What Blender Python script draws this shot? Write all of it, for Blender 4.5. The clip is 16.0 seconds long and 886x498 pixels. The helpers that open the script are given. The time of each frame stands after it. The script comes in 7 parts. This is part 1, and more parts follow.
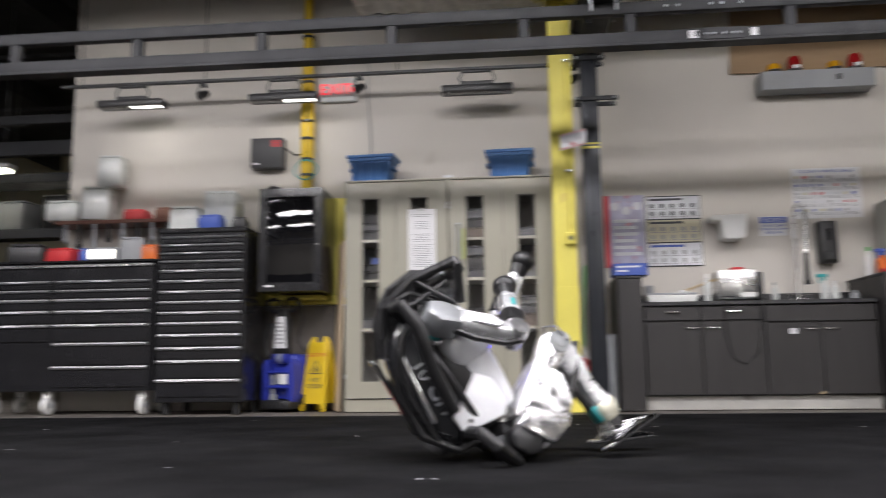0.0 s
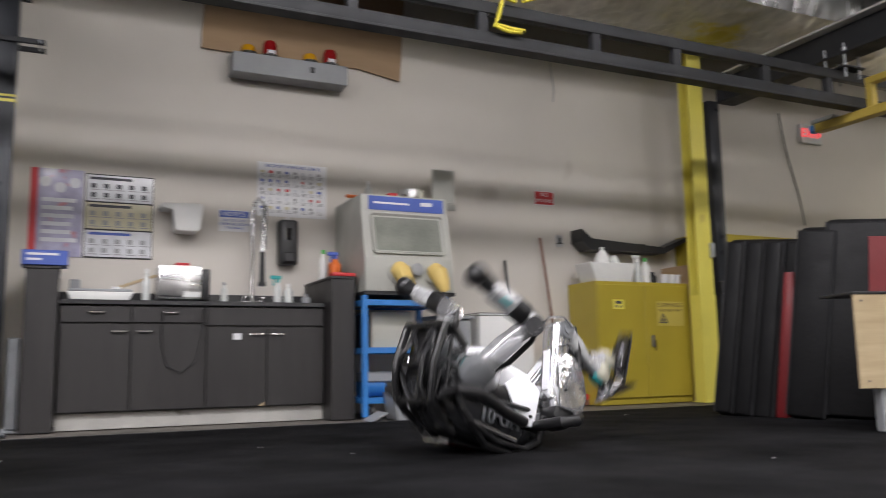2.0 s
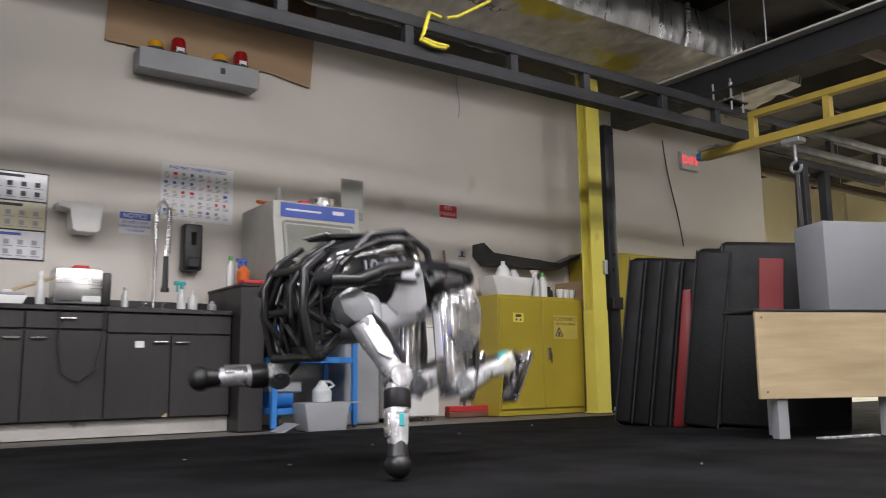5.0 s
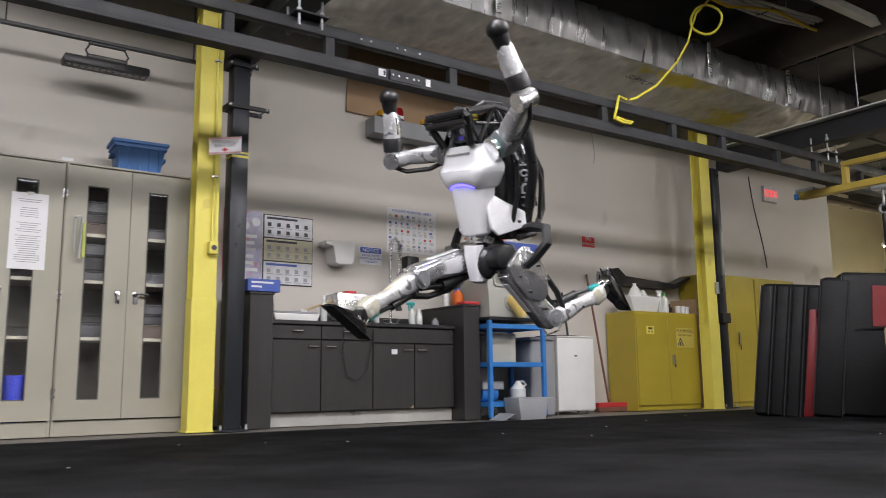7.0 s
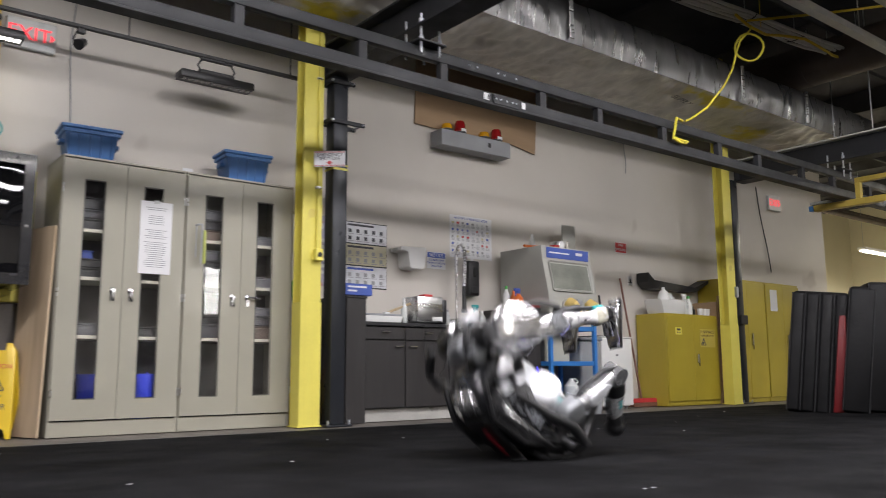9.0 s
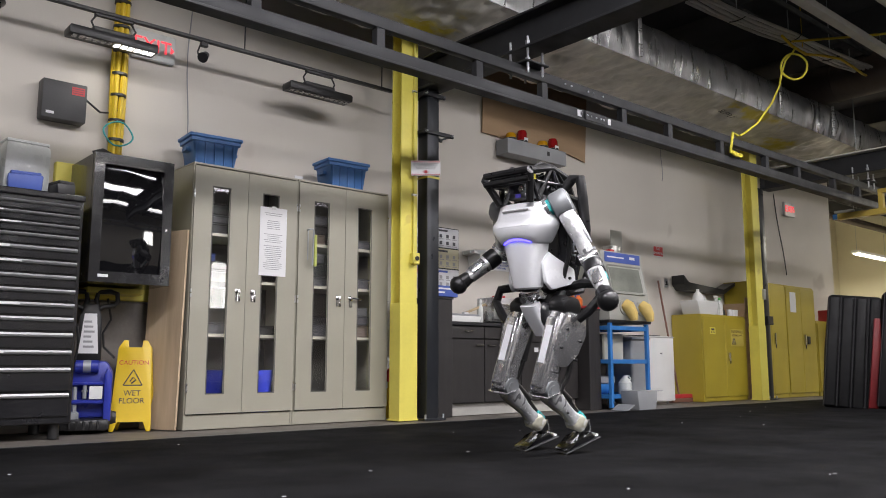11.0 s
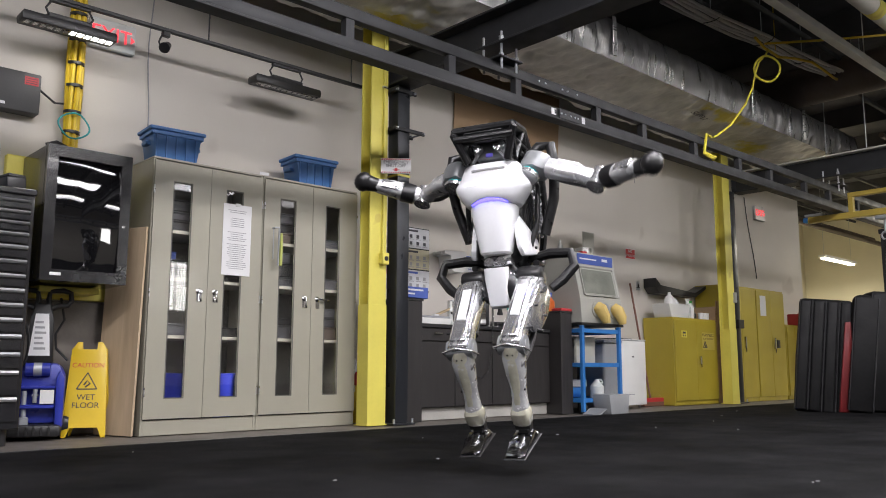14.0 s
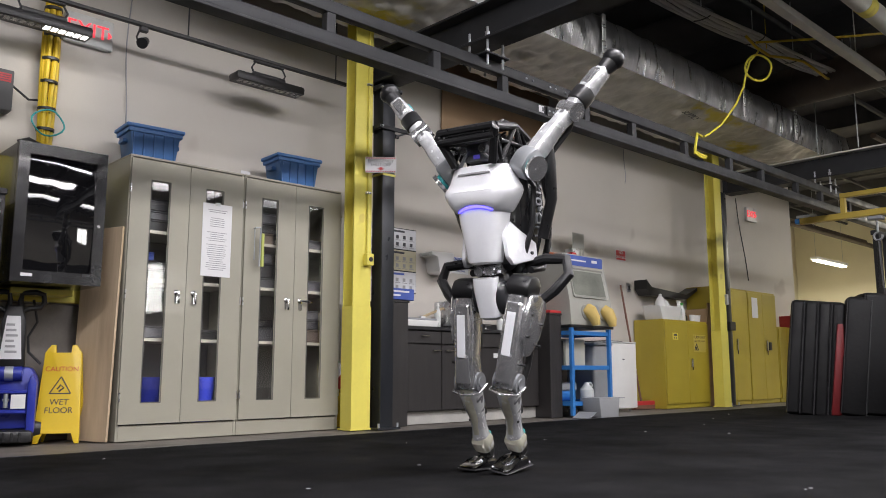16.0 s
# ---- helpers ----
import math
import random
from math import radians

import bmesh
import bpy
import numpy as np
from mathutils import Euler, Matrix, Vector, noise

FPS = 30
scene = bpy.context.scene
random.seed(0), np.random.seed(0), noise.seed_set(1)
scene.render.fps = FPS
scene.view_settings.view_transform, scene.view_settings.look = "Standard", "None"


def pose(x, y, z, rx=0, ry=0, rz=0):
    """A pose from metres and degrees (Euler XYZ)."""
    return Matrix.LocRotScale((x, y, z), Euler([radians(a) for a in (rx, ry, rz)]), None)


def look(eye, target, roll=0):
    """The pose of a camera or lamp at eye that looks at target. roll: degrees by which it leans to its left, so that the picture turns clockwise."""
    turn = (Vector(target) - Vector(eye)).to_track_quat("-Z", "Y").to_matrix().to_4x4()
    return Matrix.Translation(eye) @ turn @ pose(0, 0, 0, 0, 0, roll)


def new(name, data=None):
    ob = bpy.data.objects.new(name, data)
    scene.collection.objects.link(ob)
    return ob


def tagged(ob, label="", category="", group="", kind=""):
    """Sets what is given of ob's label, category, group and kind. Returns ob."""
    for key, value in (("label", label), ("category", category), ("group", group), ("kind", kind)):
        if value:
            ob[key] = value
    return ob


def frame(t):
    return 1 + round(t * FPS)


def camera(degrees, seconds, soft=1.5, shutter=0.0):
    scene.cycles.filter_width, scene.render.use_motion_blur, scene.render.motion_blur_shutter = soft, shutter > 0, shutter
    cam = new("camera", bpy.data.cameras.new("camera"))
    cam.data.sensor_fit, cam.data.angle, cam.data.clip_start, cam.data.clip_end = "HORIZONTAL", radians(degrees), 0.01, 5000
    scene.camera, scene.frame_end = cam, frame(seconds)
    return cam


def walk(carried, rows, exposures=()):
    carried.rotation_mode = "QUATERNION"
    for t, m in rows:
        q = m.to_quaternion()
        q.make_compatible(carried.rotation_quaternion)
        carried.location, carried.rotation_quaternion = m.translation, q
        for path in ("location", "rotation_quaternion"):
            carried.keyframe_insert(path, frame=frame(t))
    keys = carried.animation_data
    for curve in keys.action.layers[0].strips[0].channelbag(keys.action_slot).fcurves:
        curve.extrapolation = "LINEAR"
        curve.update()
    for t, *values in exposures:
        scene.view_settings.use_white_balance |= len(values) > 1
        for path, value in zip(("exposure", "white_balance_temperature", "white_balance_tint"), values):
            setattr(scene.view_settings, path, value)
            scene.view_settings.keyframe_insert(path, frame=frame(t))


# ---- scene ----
cam = camera(57.0, 16.0, soft=0.95, shutter=0.5)
PATH = [
    (0, (0.163, 0.101, 0.37), (-0.024, 2.072, 0.656), -0.7),
    (0.5, (0.323, 0.164, 0.385), (0.486, 2.139, 0.655), -0.7),
    (1, (0.514, 0.383, 0.4), (0.904, 2.326, 0.67), -1),
    (1.5, (0.856, 0.65, 0.42), (1.478, 2.532, 0.69), -0.9),
    (2, (1.141, 0.902, 0.405), (1.992, 2.691, 0.682), -1),
    (2.5, (1.401, 1.104, 0.395), (2.428, 2.797, 0.677), -1.3),
    (3, (1.568, 1.249, 0.395), (2.679, 2.887, 0.68), -1.4),
    (5.5, (0.282, 0.947, 0.4), (1.411, 2.57, 0.702), -0.6),
    (6, (-0.397, 0.809, 0.4), (0.703, 2.452, 0.702), -0.6),
    (6.5, (-1.022, 0.675, 0.38), (0.091, 2.307, 0.69), -0.6),
    (7, (-1.491, 0.612, 0.365), (-0.367, 2.236, 0.683), -0.6),
    (7.5, (-1.729, 0.666, 0.385), (-0.574, 2.268, 0.7), -0.5),
    (8, (-1.989, 0.716, 0.4), (-0.8, 2.294, 0.71), -0.5),
    (8.5, (-2.327, 0.799, 0.42), (-1.112, 2.358, 0.724), -0.5),
    (9, (-2.738, 0.871, 0.442), (-1.511, 2.422, 0.737), -0.3),
    (9.5, (-3.253, 0.944, 0.475), (-2.026, 2.498, 0.759), -0.3),
    (12, (-3.904, 1.325, 0.475), (-2.565, 2.784, 0.757), 0.3),
    (12.5, (-3.867, 1.331, 0.479), (-2.525, 2.787, 0.761), 0.3),
    (13, (-3.822, 1.343, 0.479), (-2.478, 2.796, 0.764), 0.2),
    (13.5, (-3.784, 1.358, 0.48), (-2.436, 2.808, 0.765), 0.1),
    (14, (-3.741, 1.355, 0.475), (-2.391, 2.803, 0.763), 0.1),
    (14.5, (-3.704, 1.372, 0.479), (-2.35, 2.815, 0.767), 0),
    (15, (-3.667, 1.382, 0.493), (-2.308, 2.821, 0.779), 0),
    (15.5, (-3.63, 1.379, 0.5), (-2.27, 2.818, 0.786), 0),
    (16, (-3.601, 1.416, 0.476), (-2.24, 2.851, 0.771), 0),
]
walk(cam, [(t, look(eye, target, roll)) for t, eye, target, roll in PATH])

# ---- light ----
world = bpy.data.worlds.new("world")
scene.world = world
world.use_nodes = True
world.node_tree.nodes["Background"].inputs["Color"].default_value = (0.55, 0.6, 0.7, 1)
world.node_tree.nodes["Background"].inputs["Strength"].default_value = 0.05
scene.view_settings.exposure = 0.0


def area_lamp(name, m, sx, sy, watts, colour=(1.0, 0.93, 0.84)):
    data = bpy.data.lights.new(name, "AREA")
    data.shape, data.size, data.size_y, data.energy, data.color = "RECTANGLE", sx, sy, watts, colour
    ob = new(name, data)
    ob.matrix_world = m
    return ob


CEILING_LIGHTS = [(lx, ly, 4.15) for ly in (2.6, 0.2, -2.6) for lx in (-7.0, -3.6, -0.2, 3.2, 6.6, 10.0)]
for lx, ly, lz in CEILING_LIGHTS:
    watts = {2.6: 172, 0.2: 112, -2.6: 62}[ly] * (1.0 if lx < 2 else 0.88 if lx < 5 else 0.4)
    area_lamp("ceiling_lamp", pose(lx, ly, lz - 0.09), 2.5, 0.75, watts, (0.98, 0.945, 1.0))
FAR_LIGHTS = [(12.6, 9.6, 3.0), (16.2, 9.0, 3.0), (14.6, 5.0, 3.6)]
for lx, ly, lz in FAR_LIGHTS:
    area_lamp("far_lamp", pose(lx, ly, lz - 0.09), 1.8, 0.16, 290, (1.0, 0.94, 0.8))

# the lit halves of the wall-washers on the track
for lx in (-3.25, -1.8):
    area_lamp("wall_washer_lamp", pose(lx, 7.1, 2.775, 8, 0, 0), 0.3, 0.06, 1.4, (1.0, 0.96, 0.9))

# ---- materials ----


def mat(name, colour, rough=0.5, metal=0.0, var=0.12, scale=3.0, bump=0.08, grain=60.0, stretch=(1, 1, 1), spread=0.08, spots=None, coat=0.0, two=None, shine=0.5):
    """Colour with two scales of variation, gloss that varies, fine relief."""
    m = bpy.data.materials.new(name)
    m.use_nodes = True
    nt = m.node_tree
    n, l = nt.nodes, nt.links
    bsdf = n["Principled BSDF"]
    bsdf.inputs["Metallic"].default_value = metal
    bsdf.inputs["Coat Weight"].default_value = coat
    bsdf.inputs["Specular IOR Level"].default_value = shine
    tc = n.new("ShaderNodeTexCoord")
    mp = n.new("ShaderNodeMapping")
    mp.inputs["Scale"].default_value = stretch
    l.new(tc.outputs["Object"], mp.inputs["Vector"])

    def noisy(s, detail=4.0):
        t = n.new("ShaderNodeTexNoise")
        t.inputs["Scale"].default_value, t.inputs["Detail"].default_value = s, detail
        l.new(mp.outputs["Vector"], t.inputs["Vector"])
        return t.outputs["Fac"]

    def ramp(src, a, b, ca, cb):
        r = n.new("ShaderNodeValToRGB")
        r.color_ramp.elements[0].position, r.color_ramp.elements[1].position = a, b
        r.color_ramp.elements[0].color, r.color_ramp.elements[1].color = (*ca, 1), (*cb, 1)
        l.new(src, r.inputs["Fac"])
        return r.outputs["Color"]

    lo = tuple(c * (1 - var) for c in colour)
    hi = tuple(min(1.0, c * (1 + var)) for c in colour)
    big = ramp(noisy(scale), 0.3, 0.7, lo, hi if two is None else two)
    fine = ramp(noisy(grain, 6.0), 0.25, 0.75, (1 - var * 0.6,) * 3, (1.0, 1.0, 1.0))
    mix = n.new("ShaderNodeMix")
    mix.data_type, mix.blend_type = "RGBA", "MULTIPLY"
    mix.inputs["Factor"].default_value = 1.0
    l.new(big, mix.inputs["A"])
    l.new(fine, mix.inputs["B"])
    out = mix.outputs["Result"]
    if spots is not None:
        colour_spot, size, amount = spots
        mask = ramp(noisy(size, 2.0), 1 - amount, 1 - amount + 0.05, (0, 0, 0), (1, 1, 1))
        mx = n.new("ShaderNodeMix")
        mx.data_type = "RGBA"
        l.new(mask, mx.inputs["Factor"])
        l.new(out, mx.inputs["A"])
        mx.inputs["B"].default_value = (*colour_spot, 1)
        out = mx.outputs["Result"]
    l.new(out, bsdf.inputs["Base Color"])
    rr = ramp(noisy(scale * 2.3), 0.3, 0.7, (max(0.0, rough - spread),) * 3, (min(1.0, rough + spread),) * 3)
    l.new(rr, bsdf.inputs["Roughness"])
    if bump:
        b = n.new("ShaderNodeBump")
        b.inputs["Strength"].default_value, b.inputs["Distance"].default_value = bump, 0.01
        l.new(noisy(grain, 5.0), b.inputs["Height"])
        l.new(b.outputs["Normal"], bsdf.inputs["Normal"])
    return m


def glow(name, colour, strength):
    m = bpy.data.materials.new(name)
    m.use_nodes = True
    b = m.node_tree.nodes["Principled BSDF"]
    b.inputs["Base Color"].default_value = (*colour, 1)
    b.inputs["Emission Color"].default_value = (*colour, 1)
    b.inputs["Emission Strength"].default_value = strength
    return m


def glass(name, colour=(1, 1, 1), rough=0.02):
    m = bpy.data.materials.new(name)
    m.use_nodes = True
    b = m.node_tree.nodes["Principled BSDF"]
    b.inputs["Base Color"].default_value = (*colour, 1)
    b.inputs["Roughness"].default_value = rough
    b.inputs["Transmission Weight"].default_value = 1.0
    b.inputs["IOR"].default_value = 1.45
    return m


M_WALL = mat("wall_paint", (0.62, 0.585, 0.53), 0.75, var=0.05, scale=0.8, bump=0.05, grain=90, spots=((0.5, 0.46, 0.41), 1.3, 0.3))
M_RUBBER = mat("rubber_floor", (0.0105, 0.0105, 0.0112), 0.85, var=0.5, scale=1.6, bump=0.3, grain=140, spread=0.1, shine=0.04)
M_CONCRETE = mat("concrete", (0.16, 0.143, 0.125), 0.6, var=0.25, scale=2.2, bump=0.1, grain=50, spots=((0.12, 0.1, 0.09), 3.0, 0.36))
M_CEIL = mat("ceiling_deck", (0.06, 0.06, 0.064), 0.85, var=0.3, scale=1.5)
M_STEEL = mat("dark_steel", (0.03, 0.031, 0.034), 0.58, var=0.2, scale=2.5, bump=0.05, grain=70, spread=0.1, shine=0.35)
M_STEELPOST = mat("dark_post", (0.03, 0.033, 0.039), 0.36, metal=0.3, var=0.2, scale=2.0, bump=0.04, grain=60, spread=0.1)
M_YELLOW = mat("yellow_column_paint", (0.76, 0.67, 0.12), 0.5, var=0.08, scale=2.0, bump=0.05, grain=40, spots=((0.64, 0.53, 0.1), 5.0, 0.33))
M_YCAB = mat("yellow_cabinet_paint", (0.42, 0.33, 0.035), 0.36, var=0.07, scale=2.0, bump=0.03, grain=50, coat=0.2)
M_YCRANE = mat("ochre_crane_paint", (0.5, 0.37, 0.07), 0.45, var=0.12, scale=3.0)
M_CAB = mat("cabinet_putty_paint", (0.345, 0.33, 0.265), 0.42, var=0.05, scale=1.5, bump=0.03, grain=80, coat=0.1)
# inside colour darkened to hold the shade behind the doors; window gaskets share it
M_CABSHADE = mat("cabinet_inside_shaded", (0.1, 0.097, 0.085), 0.6, var=0.1)
M_CHROME = mat("chrome", (0.75, 0.75, 0.76), 0.15, metal=1.0, var=0.05, bump=0.02)
M_ALU = mat("brushed_aluminium", (0.62, 0.62, 0.62), 0.3, metal=1.0, var=0.08, bump=0.05, stretch=(0.2, 6, 6))
M_PULL = mat("satin_aluminium", (0.5, 0.5, 0.51), 0.42, metal=0.8, var=0.08, bump=0.03, stretch=(0.2, 6, 6))
M_BLACK = mat("black_plastic", (0.018, 0.018, 0.019), 0.4, var=0.2, bump=0.06, grain=120)
M_BLACKPAINT = mat("black_enamel", (0.016, 0.016, 0.018), 0.2, var=0.15, bump=0.02, coat=0.3)
M_VINYL = mat("black_vinyl", (0.006, 0.006, 0.0065), 0.55, var=0.25, scale=4, bump=0.25, grain=26, spread=0.1, shine=0.22)
M_RED = mat("red_vinyl", (0.17, 0.01, 0.012), 0.5, var=0.15, bump=0.1, grain=30)
M_LAMINATE = mat("dark_laminate", (0.027, 0.0245, 0.024), 0.5, var=0.12, scale=2.0, bump=0.04, grain=30, stretch=(6, 1, 0.6), spread=0.1)
M_TOP = mat("black_worktop", (0.03, 0.03, 0.032), 0.35, var=0.2, bump=0.04)
M_WHITE = mat("white_plastic", (0.75, 0.75, 0.73), 0.4, var=0.05, bump=0.03)
M_PAPER = mat("paper", (0.74, 0.74, 0.75), 0.7, var=0.03, bump=0.02)
M_INK = mat("ink", (0.06, 0.06, 0.07), 0.7, var=0.1, bump=0)
M_GREYINK = mat("grey_ink", (0.33, 0.33, 0.34), 0.7, var=0.1, bump=0)
M_BLUEINK = mat("blue_ink", (0.06, 0.11, 0.42), 0.5, var=0.1, bump=0)
M_REDINK = mat("red_ink", (0.55, 0.035, 0.04), 0.5, var=0.1, bump=0)
M_TANINK = mat("tan_ink", (0.6, 0.55, 0.35), 0.5, var=0.1, bump=0)
M_LAMI = mat("laminated_poster", (0.7, 0.71, 0.74), 0.14, var=0.12, scale=6, bump=0.35, grain=6, coat=0.6)
M_POSTER = mat("purple_poster", (0.42, 0.4, 0.55), 0.3, var=0.3, scale=5, bump=0.1, grain=8, spots=((0.5, 0.22, 0.25), 7.0, 0.42), coat=0.5)
M_BLUEBIN = mat("blue_bin_plastic", (0.06, 0.19, 0.48), 0.45, var=0.1, bump=0.05)
M_BLUE = mat("blue_cart_paint", (0.035, 0.19, 0.52), 0.38, var=0.1, bump=0.04, coat=0.2)
M_BLUEMACH = mat("blue_moulded_plastic", (0.03, 0.045, 0.36), 0.35, var=0.12, bump=0.04)
M_GREY = mat("grey_plastic", (0.3, 0.31, 0.32), 0.5, var=0.1, bump=0.05)
M_GALV = mat("galvanised_steel", (0.42, 0.44, 0.46), 0.5, metal=0.55, var=0.12, scale=8, bump=0.03)
M_HOOD = mat("hood_grey_paint", (0.4, 0.4, 0.36), 0.45, var=0.05, bump=0.04)
M_CARDBOARD = mat("cardboard", (0.36, 0.245, 0.145), 0.85, var=0.1, scale=1.5, bump=0.08, grain=70, stretch=(1, 1, 6))
M_PLY = mat("plywood", (0.42, 0.32, 0.18), 0.6, var=0.12, scale=2.2, bump=0.05, grain=16, stretch=(0.5, 3, 5), two=(0.53, 0.42, 0.26))
M_PLYV = mat("plywood_sheet", (0.52, 0.39, 0.25), 0.6, var=0.14, scale=1.6, bump=0.05, grain=16, stretch=(6, 4, 0.5), two=(0.68, 0.54, 0.37))
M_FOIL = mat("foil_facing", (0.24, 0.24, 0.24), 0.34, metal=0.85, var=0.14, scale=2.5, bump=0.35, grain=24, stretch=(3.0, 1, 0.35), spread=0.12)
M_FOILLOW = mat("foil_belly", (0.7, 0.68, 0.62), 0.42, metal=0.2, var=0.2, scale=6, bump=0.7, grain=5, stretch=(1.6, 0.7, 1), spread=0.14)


def overspray(m, places):
    """Yellow paint blown on to a surface round some places: (x, y, reach along x, reach along y)."""
    n, l = m.node_tree.nodes, m.node_tree.links
    bsdf = n["Principled BSDF"]
    base = bsdf.inputs["Base Color"].links[0].from_socket
    tc = n.new("ShaderNodeTexCoord")
    cloud = n.new("ShaderNodeTexNoise")
    cloud.inputs["Scale"].default_value, cloud.inputs["Detail"].default_value = 5.0, 6.0
    l.new(tc.outputs["Object"], cloud.inputs["Vector"])
    for px, py, rx, ry in places:
        mp = n.new("ShaderNodeMapping")
        mp.inputs["Location"].default_value = (-px / rx, -py / ry, 0)
        mp.inputs["Scale"].default_value = (1 / rx, 1 / ry, 0)
        l.new(tc.outputs["Object"], mp.inputs["Vector"])
        ln = n.new("ShaderNodeVectorMath")
        ln.operation = "LENGTH"
        l.new(mp.outputs["Vector"], ln.inputs[0])
        add = n.new("ShaderNodeMath")
        add.operation = "MULTIPLY_ADD"
        add.inputs[1].default_value = 2.2
        l.new(cloud.outputs["Fac"], add.inputs[0])
        neg = n.new("ShaderNodeMath")
        neg.operation = "MULTIPLY"
        neg.inputs[1].default_value = -1.0
        l.new(ln.outputs["Value"], neg.inputs[0])
        l.new(neg.outputs["Value"], add.inputs[2])
        ramp = n.new("ShaderNodeValToRGB")
        ramp.color_ramp.elements[0].position, ramp.color_ramp.elements[1].position = 0.3, 0.75
        l.new(add.outputs["Value"], ramp.inputs["Fac"])
        mx = n.new("ShaderNodeMix")
        mx.data_type = "RGBA"
        l.new(ramp.outputs["Color"], mx.inputs["Factor"])
        l.new(base, mx.inputs["A"])
        mx.inputs["B"].default_value = (0.66, 0.56, 0.08, 1)
        base = mx.outputs["Result"]
    l.new(base, bsdf.inputs["Base Color"])


overspray(M_FOILLOW, ((6.75, 6.6, 0.42, 0.5), (5.3, 5.95, 0.9, 0.16), (0.53, 6.6, 0.4, 0.5)))
M_GLASS = glass("glass")
M_TINT = glass("smoked_glass", (0.25, 0.25, 0.26), 0.03)
M_SCREEN = mat("black_acrylic", (0.006, 0.006, 0.007), 0.035, var=0.1, scale=3, bump=0, spread=0.01, coat=1.0)
M_ROPE = mat("yellow_rope", (0.75, 0.65, 0.06), 0.7, var=0.12, bump=0.3, grain=150)
M_CABLE = mat("yellow_cable", (0.72, 0.5, 0.02), 0.45, var=0.12, bump=0.1)
M_BROWNPIPE = mat("brown_duct", (0.1, 0.075, 0.06), 0.6, var=0.2)
M_PIPE = mat("white_pipe", (0.62, 0.61, 0.58), 0.5, var=0.1)
M_WOODH = mat("broom_wood", (0.2, 0.09, 0.06), 0.5, var=0.2, stretch=(1, 1, 0.2))
M_CREAM = mat("far_wall_cream", (0.7, 0.65, 0.48), 0.75, var=0.06, scale=0.7)
M_TUBE = glow("lamp_tube", (1.0, 0.96, 0.88), 14.0)
M_FARTUBE = glow("far_lamp_tube", (1.0, 0.95, 0.82), 9.0)
M_LED = glow("led_lens", (1.0, 0.97, 0.92), 3.0)
M_EXIT = glow("exit_red", (1.0, 0.05, 0.07), 1.1)
M_TEAL = mat("teal_plastic", (0.03, 0.36, 0.36), 0.4, var=0.1)
M_ORANGE = mat("orange_plastic", (0.7, 0.16, 0.03), 0.4, var=0.1)
M_LIME = mat("lime_plastic", (0.4, 0.44, 0.1), 0.45, var=0.1)
M_DAYLIGHT = glow("bright_pane", (1.0, 0.98, 0.95), 16.0)
M_GREEN = mat("green_plastic", (0.08, 0.4, 0.08), 0.4, var=0.1)
M_CLEAR = mat("milky_plastic", (0.6, 0.62, 0.6), 0.3, var=0.08, coat=0.3)
M_AMBER = mat("amber_lens", (0.6, 0.3, 0.01), 0.2, var=0.1, coat=0.5)
M_REDLENS = mat("red_lens", (0.3, 0.01, 0.012), 0.15, var=0.1, coat=0.5)
M_GLOVE = mat("yellow_glove_rubber", (0.68, 0.5, 0.16), 0.6, var=0.1, bump=0.1)
M_WETSIGN = mat("yellow_sign_plastic", (0.72, 0.5, 0.02), 0.4, var=0.06, bump=0.05)

# ---- mesh helpers ----
I4 = Matrix.Identity(4)


